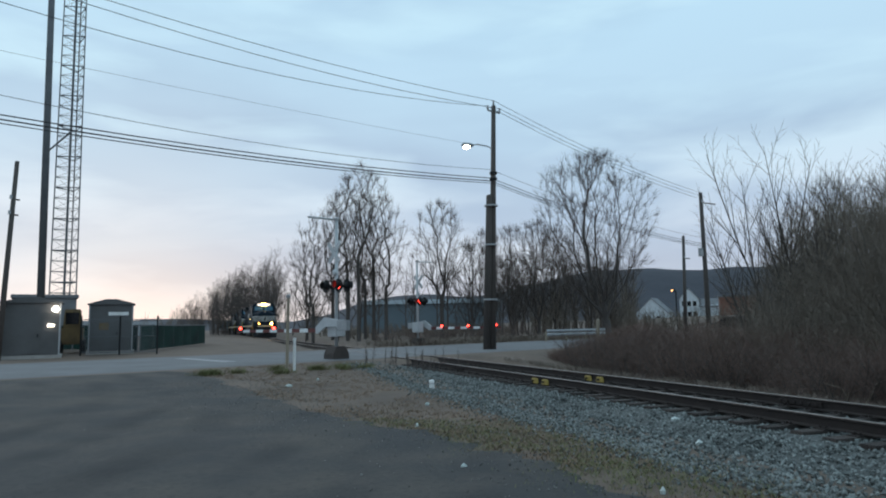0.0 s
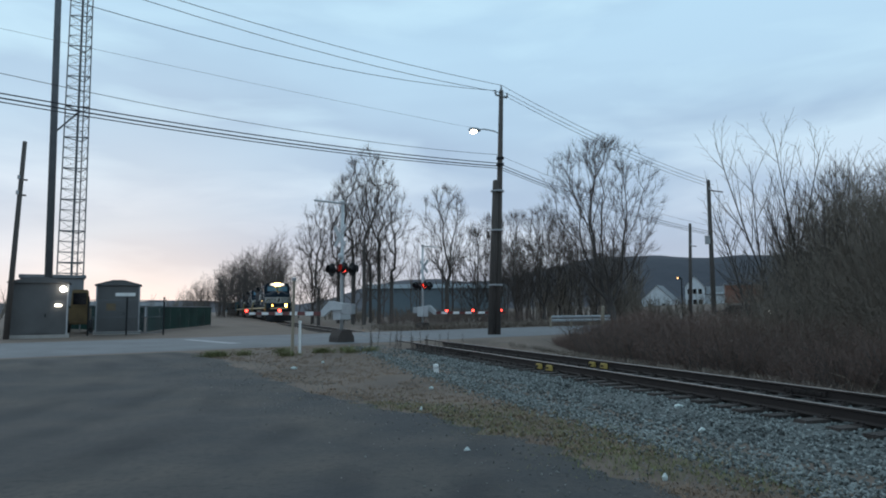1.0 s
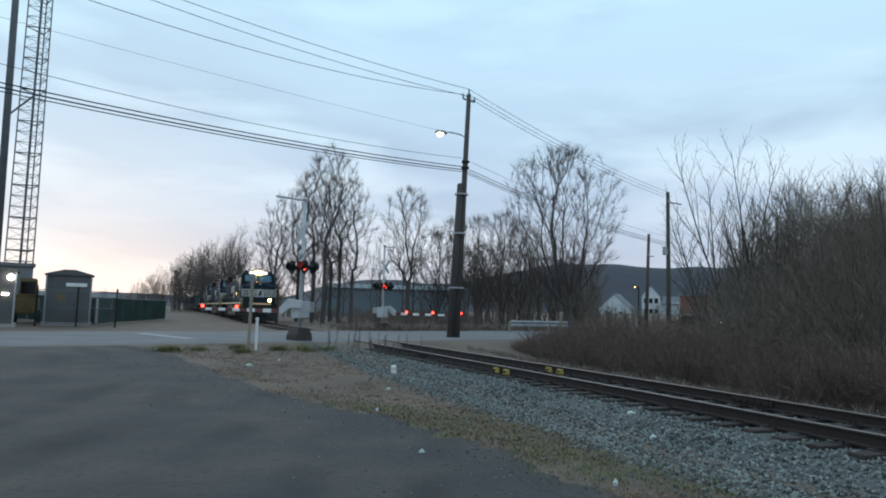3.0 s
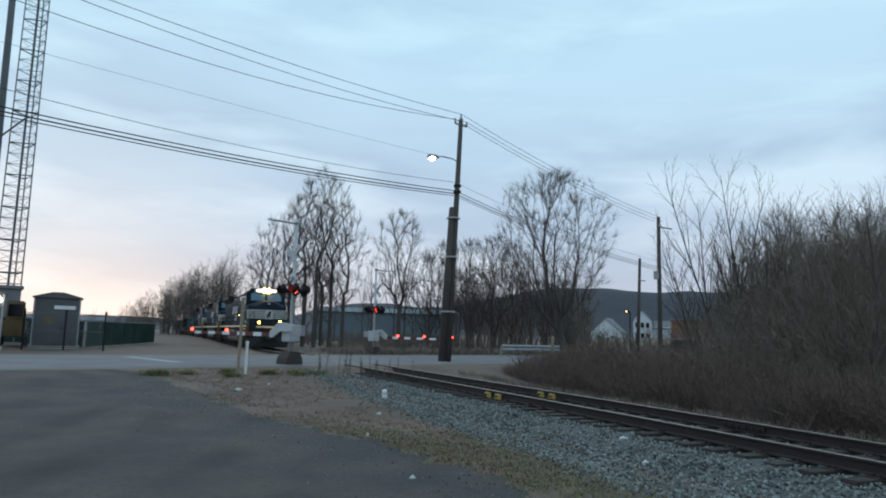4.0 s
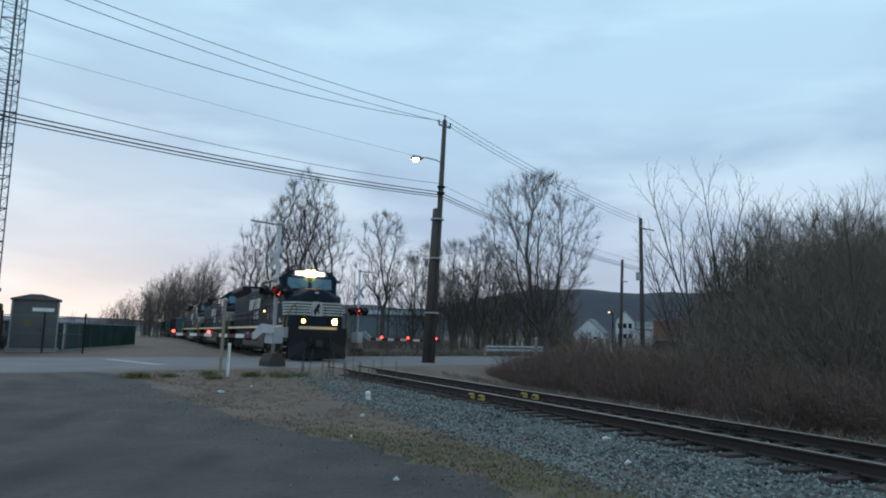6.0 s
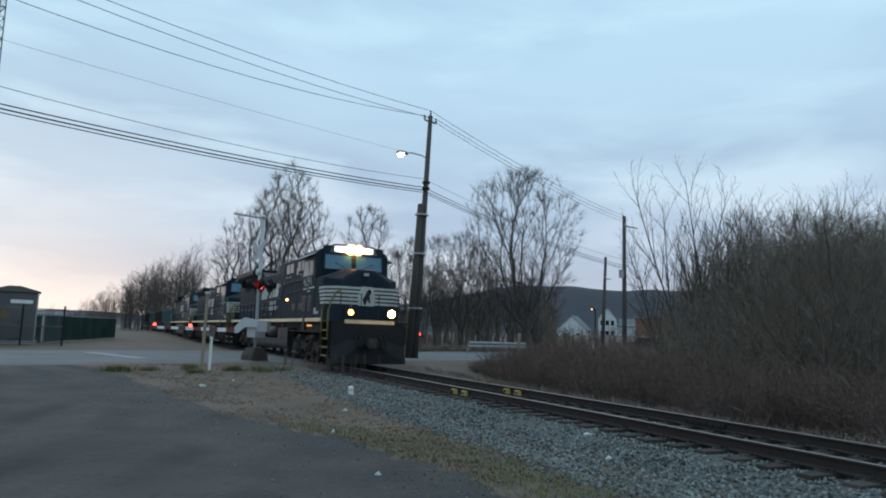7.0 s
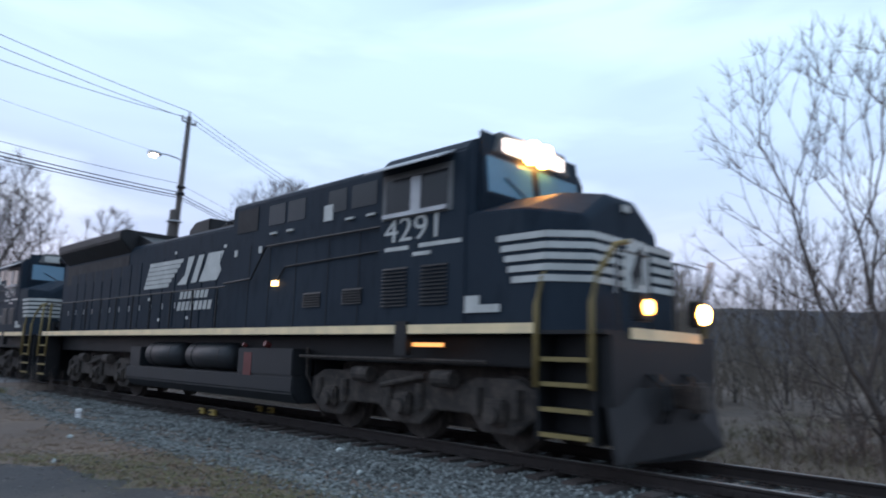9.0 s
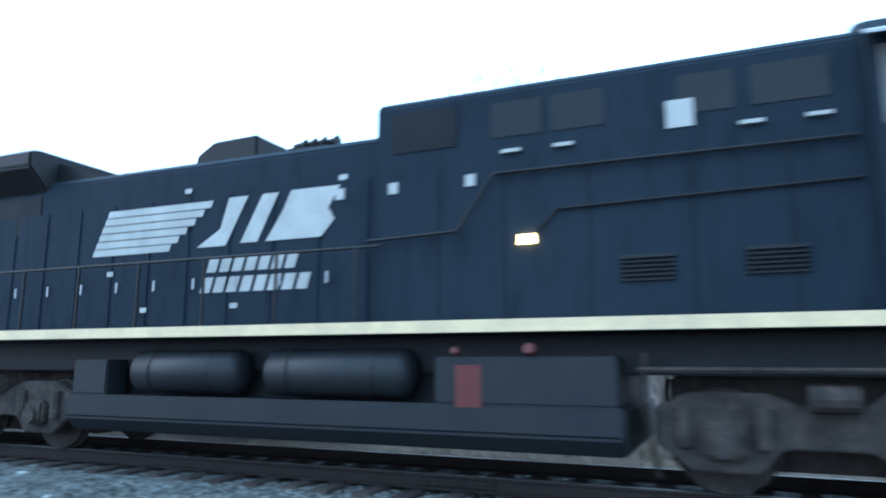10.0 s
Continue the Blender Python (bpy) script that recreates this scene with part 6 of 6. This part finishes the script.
def build_thicket():
    """Fine tangled twigs that fill the thicket and the brush; far too many to count."""
    rng = np.random.default_rng(33)

    def cloud(name, count, pick, mat, label, r, lo, hi):
        c = np.array([pick() for _ in range(count)])
        az = rng.uniform(0, 6.283, count)
        up = rng.uniform(0.1, 1.0, count) ** 0.8
        side = np.sqrt(1 - up ** 2)
        d = np.stack([np.cos(az) * side, np.sin(az) * side, up], 1) * rng.uniform(lo, hi, count)[:, None]
        a = np.stack([-np.sin(az), np.cos(az), np.zeros(count)], 1) * r
        b = np.cross(d / np.linalg.norm(d, axis=1)[:, None], a)
        base = [c + a, c - 0.5 * a + 0.87 * b, c - 0.5 * a - 0.87 * b]
        verts = np.stack(base + [c + d], 1).reshape(-1, 3)
        k = np.arange(count)[:, None, None] * 4
        faces = (np.array([(0, 1, 3), (1, 2, 3), (2, 0, 3)])[None] + k).reshape(-1, 3)
        ob = new(name, raw(name, verts.tolist(), faces.tolist(), mat))
        tagged(ob, label, "undergrowth", kind="stuff")

    lumps = []
    while len(lumps) < 260:
        s, w = rng.uniform(-26, 40), -8.0 - abs(rng.normal(0, 9))
        p = FOOT + ALONG * s + ACROSS * w
        q = -0.6606 * p.x + 0.7507 * p.y
        a = math.degrees(math.atan2(p.x, p.y))
        if q > ROAD_NEAR - 6 or a < 24.3 + 30 / max(p.length, 12) or p.length > 52 or a > 70 or (a > 41 and p.length < 33):
            continue
        rise = 9.8 * ease(22, 31, a) - 1.6 * ease(38, 50, a)
        lumps.append((p.x, p.y, max(1.7 + p.length * math.tan(radians(rise)) * rng.uniform(0.35, 1.02), 1.4)))

    def high():
        x, y, h = lumps[rng.integers(len(lumps))]
        u = rng.beta(1.15, 1.5)
        k = 0.45 + 1.1 * math.sin(math.pi * min(u + 0.1, 1))
        x, y = x + rng.normal(0, k), y + rng.normal(0, k)
        return x, y, ground_z(x, y) + h * u

    def low():
        while True:
            s, w = rng.uniform(-28, -4), -5.6 - abs(rng.normal(0, 5.0))
            p = FOOT + ALONG * s + ACROSS * w
            if -0.6606 * p.x + 0.7507 * p.y < ROAD_NEAR - 2.5 and math.atan2(p.x, p.y) < 0.72:
                break
        k = 0.5 + 0.5 * noise.noise(Vector((p.x * 0.35, p.y * 0.35, 11)))
        return p.x, p.y, ground_z(p.x, p.y) + (0.55 + 1.9 * k) * ease(5.0, 9.0, -w) * rng.random()
    cloud("thicket_twigs", 92000, high, BUSHTWIG, "dense fine twigs of the trackside thicket", 0.0042, 0.3, 0.9)
    cloud("brush_twigs", 46000, low, REDTWIG, "dense red-brown brush on the bank", 0.009, 0.2, 0.7)


def build_grass():
    rng = np.random.default_rng(21)

    def blades(name, count, pick, mat, label, lo, hi, width):
        verts, faces = [], []
        n = 0
        tries = 0
        while n < count and tries < count * 6:
            tries += 1
            got = pick()
            if got is None:
                continue
            cx, cy = got
            for _ in range(7):
                x, y = cx + rng.normal(0, 0.05), cy + rng.normal(0, 0.05)
                z = ground_z(x, y) - 0.015
                h = rng.uniform(lo, hi)
                a = rng.uniform(0, 6.283)
                spread = h * rng.uniform(0.5, 1.8)
                lx, ly = math.cos(a) * spread, math.sin(a) * spread
                px, py = -math.sin(a) * width, math.cos(a) * width
                k = len(verts)
                verts += [(x - px, y - py, z), (x + px, y + py, z), (x + lx * 0.4 + px * 0.7, y + ly * 0.4 + py * 0.7, z + h * 0.65), (x + lx * 0.4 - px * 0.7, y + ly * 0.4 - py * 0.7, z + h * 0.65), (x + lx, y + ly, z + h)]
                faces += [(k, k + 1, k + 2, k + 3), (k + 3, k + 2, k + 4)]
                n += 1
        ob = new(name, raw(name, verts, faces, mat))
        tagged(ob, label, "grass", kind="stuff")

    def wedge():
        s = -27 + 36 * rng.random()
        e = lot_edge(s)
        w = 3.3 + (e + 0.55 - 3.3) * rng.random() ** 0.9 if rng.random() < 0.86 else e + abs(rng.normal(0, 0.8))
        c = FOOT + ALONG * s + ACROSS * w
        if -0.6606 * c.x + 0.7507 * c.y > ROAD_NEAR - 0.3 or noise.noise(Vector((c.x * 0.5, c.y * 0.5, 2))) < -0.28:
            return None
        return c.x, c.y

    def green():
        s = -13 + 21 * rng.random()
        w = lot_edge(s) + rng.normal(0.0, 0.55)
        c = FOOT + ALONG * s + ACROSS * w
        if w < 3.2 or noise.noise(Vector((c.x * 0.6, c.y * 0.6, 7))) < -0.15:
            return None
        return c.x, c.y

    def tip():
        k = int(rng.integers(11))
        c = Vector((-5.0, 22.4, 0)) + ROADX * (math.sin(k * 2.4) * 2.6 + rng.normal(0, 0.16)) + ROADY * (math.cos(k * 3.7) * 0.7 + rng.normal(0, 0.12))
        if -0.6606 * c.x + 0.7507 * c.y > ROAD_NEAR - 0.2:
            return None
        return c.x, c.y

    def bank():
        s = -26 + 44 * rng.random()
        w = -2.4 - abs(rng.normal(0, 2.2))
        c = FOOT + ALONG * s + ACROSS * w
        if -0.6606 * c.x + 0.7507 * c.y > ROAD_NEAR - 0.6:
            return None
        return c.x, c.y

    def slope():
        s = -10 + 34 * rng.random()
        w = -4.0 - 15 * rng.random() ** 1.4
        c = FOOT + ALONG * s + ACROSS * w
        if noise.noise(Vector((c.x * 0.4, c.y * 0.4, 21))) < -0.2:
            return None
        return c.x, c.y

    def beyond():
        a, b = rng.uniform(-14, 60), ROAD_FAR + 0.4 + abs(rng.normal(0, 5))
        c = ROADX * a + ROADY * b
        if rail_coords(c.x, c.y)[1] > -2.6:
            return None
        return c.x, c.y
    blades("dry_grass", 60000, wedge, DRYGRASS, "short dead tan grass between yard and track", 0.015, 0.06, 0.006)
    blades("green_grass", 30000, green, GREENGRASS, "thin green grass at the rim of the yard", 0.02, 0.07, 0.004)
    blades("grass_tufts", 3600, tip, GREENGRASS, "rough green tufts around the signal post", 0.04, 0.22, 0.006)
    blades("bank_grass", 22000, bank, BANKGRASS, "short dead grass on the railway bank", 0.05, 0.26, 0.005)
    blades("rough_grass", 26000, slope, ROUGHGRASS, "rough olive and tan grass on the slope behind the track", 0.08, 0.36, 0.007)
    blades("verge_grass", 14000, beyond, BANKGRASS, "dead grass on the verge beyond the road", 0.15, 0.6, 0.012)
    # dark weed stalks near the crossing
    rw = random.Random(12)
    stalks = []
    for k in range(26):
        x, y = -1.4 + rw.gauss(0, 0.9), 24.0 + rw.gauss(0, 0.7)
        out = []
        branch_chains(rw, out, Vector((x, y, ground_z(x, y) - 0.05)), Vector((rw.uniform(-0.2, 0.2), rw.uniform(-0.2, 0.2), 1)).normalized(), rw.uniform(0.4, 0.95), 0.010, 0, SAPLING)
        stalks.extend((2, p, r) for l, p, r in out if l < 2)
    ob = new("weed_stalks", chain_mesh("weed_stalks", stalks, TWIG))
    tagged(ob, "dark dead weed stalks beside the track", "weeds", kind="stuff")


# ---- far buildings, hills, guard rail ----
def house(m, wide, deep, eaves, ridge, label, wall_mat=HOUSEWHITE, windows=(), name="house"):
    ob = thing(name, m, label, "house")
    w, d = wide / 2, deep / 2
    part("wall", Shape().prism([(-w, -1.0), (w, -1.0), (w, eaves), (0, ridge), (-w, eaves)], 1, -d, d), wall_mat, ob)
    for side in (1, -1):
        part("roof", Shape().add([(0, -d - 0.3, ridge + 0.12), (0, d + 0.3, ridge + 0.12), (side * (w + 0.35), d + 0.3, eaves - 0.22), (side * (w + 0.35), -d - 0.3, eaves - 0.22),
                                  (0, -d - 0.3, ridge - 0.02), (0, d + 0.3, ridge - 0.02), (side * (w + 0.35), d + 0.3, eaves - 0.36), (side * (w + 0.35), -d - 0.3, eaves - 0.36)],
                                 [(0, 1, 2, 3), (4, 7, 6, 5), (0, 4, 5, 1), (1, 5, 6, 2), (2, 6, 7, 3), (3, 7, 4, 0)]), ROOFGREY, ob, "grey shingled roof slope")
    for x, z in windows:
        f = part("window", Shape().box(x - 0.55, x + 0.55, -d - 0.05, -d - 0.003, z, z + 1.5), WHITEPAINT, ob)
        part("pane", Shape().box(x - 0.45, x + 0.45, -d - 0.07, -d - 0.051, z + 0.1, z + 1.4), DARKGLASS, f)
    return ob


def build_far():
    def at(az, d):
        return -math.sin(radians(az)) * d, math.cos(radians(az)) * d
    x, y = at(-19.75, 190)
    house(pose(x, y, 0, 0, 0, -22), 4.6, 9.0, 6.9, 9.6, "white clapboard house with a grey gabled roof", windows=((-1.3, 4.9), (0.0, 4.9), (1.3, 4.9), (-1.3, 2.2), (0.0, 2.2), (1.3, 2.2)))
    x, y = at(-21.1, 192)
    house(pose(x, y, 0, 0, 0, 66), 6.0, 6.4, 5.2, 6.9, "white wing beside the house", windows=((-1.5, 2.6), (1.5, 2.6)))
    x, y = at(-23.2, 175)
    ob = thing("brick_building", pose(x, y, 0, 0, 0, -20), "dull red brick building half hidden by the thicket", "building")
    part("wall", Shape().box(-4, 4, -4, 4, -1, 6.6), BRICKRED, ob)
    part("roof", Shape().box(-4.3, 4.3, -4.3, 4.3, 6.6, 7.0), ROOFGREY, ob)
    x, y = at(-17.1, 180)
    house(pose(x, y, 0, 0, 0, -28), 7.2, 8.0, 3.6, 7.0, "low white garage with a pale roof", windows=((-1.6, 1.2), (1.6, 1.2)))
    # pale works hall behind the trees
    x, y = at(1.2, 150)
    hall = thing("works_hall", pose(x, y, -0.2, 0, 0, 2), "long pale blue-grey metal works hall", "factory")
    part("wall", Shape().box(-14, 15, -8, 8, -1, 6.0), SHEDBLUE, hall)
    part("roof", Shape().prism([(-8.5, 6.0), (8.5, 6.0), (0, 7.2)], 0, -14.4, 15.4), SHEDBLUE, hall)
    for k in range(14):
        part("wall_rib", Shape().box(-13.6 + k * 2.1, -13.4 + k * 2.1, -8.06, -8.0, -1, 6.0), SHEDBLUE, hall)
    # low sheds far down the line to the west
    for az, d, w, h in ((24.0, 175, 10, 2.5), (27.0, 190, 7, 3.0)):
        x, y = at(az, d)
        ob = thing("far_shed", pose(x, y, 0, 0, 0, az), "pale low shed in the distance", "shed", "distant sheds")
        part("wall", Shape().box(-w / 2, w / 2, -3, 3, -1, h), HOUSEWHITE, ob)
        part("roof", Shape().prism([(-3.3, h), (3.3, h), (0, h + 1.0)], 0, -w / 2 - 0.3, w / 2 + 0.3), ROOFGREY, ob)
    # wooded ridge, coloured with the blue of distance haze
    rng = random.Random(6)
    n, rows = 170, 9
    verts, faces = [], []
    for i in range(n):
        az = -75 + 112 * i / (n - 1)
        k = az
        el = 4.3 * (1 - ease(-14, -2, k)) + 2.7 * ease(-14, -2, k) * (1 - ease(2, 13, k)) + 0.9 * ease(2, 13, k)
        el += 0.14 * math.sin(az * 0.35) + 0.10 * noise.noise(Vector((az * 0.5, 0, 0))) + 0.05 * noise.noise(Vector((az * 3, 0, 4)))
        for j in range(rows):
            f = j / (rows - 1)
            d = 700 + 700 * f
            x, y = at(az, d)
            top = math.tan(radians(el)) * 1400
            verts.append((x, y, -4 + top * ease(0.05, 1.0, f) + noise.noise(Vector((x * 0.01, y * 0.01, 3))) * 4 * f))
    for i in range(n - 1):
        for j in range(rows - 1):
            faces.append((i * rows + j, (i + 1) * rows + j, (i + 1) * rows + j + 1, i * rows + j + 1))
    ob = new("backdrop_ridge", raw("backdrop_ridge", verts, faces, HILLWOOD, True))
    tagged(ob, "dark wooded ridge along the horizon, haze blue in its colour", "hill", kind="structure")
    # guard rail beyond the road
    a, b = Vector((7.6, 51.2, 0)), Vector((12.8, 55.0, 0))
    g = thing("guard_rail", Matrix(), "weathered steel guard rail at the roadside", "guard rail")
    d = (b - a).normalized()
    s = Vector((d.y, -d.x, 0))
    for i in range(4):
        p = a.lerp(b, i / 3)
        z = ground_z(p.x, p.y)
        part("rail_post", Shape().box(p.x - 0.07, p.x + 0.07, p.y - 0.07, p.y + 0.07, z - 0.3, z + 0.78), PALEWOOD, g)
    for z0 in (0.36, 0.62):
        part("rail_beam", Shape().add([(*(p + s * o).xy, 0.02 + z0 + h) for p in (a, b) for o, h in ((0.10, 0.0), (0.14, 0.06), (0.14, 0.14), (0.10, 0.20), (0.085, 0.20), (0.085, 0.0))],
                                      [(i, (i + 1) % 6, 6 + (i + 1) % 6, 6 + i) for i in range(6)] + [tuple(range(6)), tuple(range(6, 12))[::-1]]), GALV, g)
    p = Vector((9.6, 43.0, 0))
    post = thing("broken_post", Matrix.Translation((p.x, p.y, ground_z(p.x, p.y))), "pale weathered post in the brush", "post")
    part("post", Shape().tube([(0, 0, -0.2), (0.05, 0, 1.5)], [0.13, 0.11], 8), PALEWOOD, post)
    part("post_top", Shape().tube([(0.05, 0, 1.5), (0.05, 0, 1.56)], [0.11, 0.05], 8), PALEWOOD, post)
    # pale broken branches lying on the bank
    rb = random.Random(19)
    pile = thing("dead_branches", Matrix.Translation((10.15, 16.77, ground_z(10.15, 16.77))), "pale broken dead branches lying on the bank", "branches")
    for k in range(13):
        a, l = rb.uniform(0, 6.28), rb.uniform(0.5, 1.4)
        o = Vector((rb.gauss(0, 0.5), rb.gauss(0, 0.5), 0))
        e = o + Vector((math.cos(a) * l, math.sin(a) * l, rb.uniform(0.1, 0.7)))
        m_ = o.lerp(e, 0.5) + Vector((rb.gauss(0, 0.08), rb.gauss(0, 0.08), rb.uniform(0, 0.2)))
        part("branch", Shape().tube([o + Vector((0, 0, -0.05)), m_, e], [0.022, 0.016, 0.006], 6), PALEWOOD, pile, smooth=True)
    # street lamp near the house, parked car lights and other small lights
    x, y = at(-18.75, 92)
    lamp = thing("street_lamp", pose(x, y, 0.5), "small lit street lamp before the house", "street lamp")
    part("lamp_post", Shape().tube([(0, 0, -0.5), (0, 0, 4.6)], 0.09, 8), DARKMETAL, lamp)
    part("lamp_head", Shape().tube([(0, 0, 4.6), (-0.4, 0, 4.75)], [0.08, 0.2], 8), DARKMETAL, lamp)
    part("lamp_glow", Shape().tube([(-0.4, 0, 4.6), (-0.42, 0, 4.74)], [0.12, 0.15], 10), FARORANGE, lamp, "lit warm lamp")
    for az, d in ((-22.7, 80), (-23.3, 81)):
        x, y = at(az, d)
        z = ground_z(x, y)
        c = thing("parked_car", pose(x, y, z, 0, 0, 140), "dark parked car seen through the brush with a lamp on", "car", "parked cars")
        part("car_body", Shape().prism([(-2.1, 0.3), (2.1, 0.3), (2.15, 0.8), (1.2, 0.95), (0.6, 1.45), (-1.1, 1.45), (-1.9, 0.95), (-2.15, 0.8)], 1, -0.85, 0.85), DARKMETAL, c, "", 0.06)
        for wx in (-1.3, 1.3):
            for wy in (-0.86, 0.86):
                part("wheel", Shape().tube([(wx, wy - 0.08, 0.32), (wx, wy + 0.08, 0.32)], 0.32, 14), DARKMETAL, c)
        for wy in (-0.6, 0.6):
            part("car_lamp", Shape().box(-2.17, -2.10, wy - 0.14, wy + 0.14, 0.62, 0.78), SMALLGLOW, c, "lit car lamp")
    for az, d, h, mat in ((-29.5, 66, 4.0, FARORANGE), (-31.5, 70, 2.0, SMALLGLOW), (-46.8, 60, 3.6, FARORANGE), (-36.5, 62, 1.8, SMALLGLOW)):
        x, y = at(az, d)
        z = ground_z(x, y)
        o = thing("yard_lamp", pose(x, y, z), "small lamp glowing behind the thicket", "lamp", "lamps behind the thicket")
        part("lamp_post", Shape().tube([(0, 0, -0.3), (0, 0, h)], 0.06, 6), DARKMETAL, o)
        part("lamp_bulb", Shape().tube([(0, 0, h), (0, 0, h + 0.12), (0, 0, h + 0.22)], [0.1, 0.15, 0.06], 10), mat, o, "small glowing lamp")


build_stones()
build_far()
build_trees()
build_far_woods()
build_thicket()
build_grass()


# ---- what moves: the train and its wheels ----
def motions():
    times = [0.0, 0.1] + [0.5 * k for k in range(1, 20)] + [9.9, 10.0]
    for ob, back, (a, b), wheels in TRAIN:
        walk(ob, [(t, vehicle_pose(nose_at(t) - back, a, b)) for t in times])
        for w, x in wheels:
            walk(w, [(k / 15, pose(x, 0, WHEEL_R, 0, math.degrees(SPEED * k / 15 / WHEEL_R), 0)) for k in range(151)])


motions()
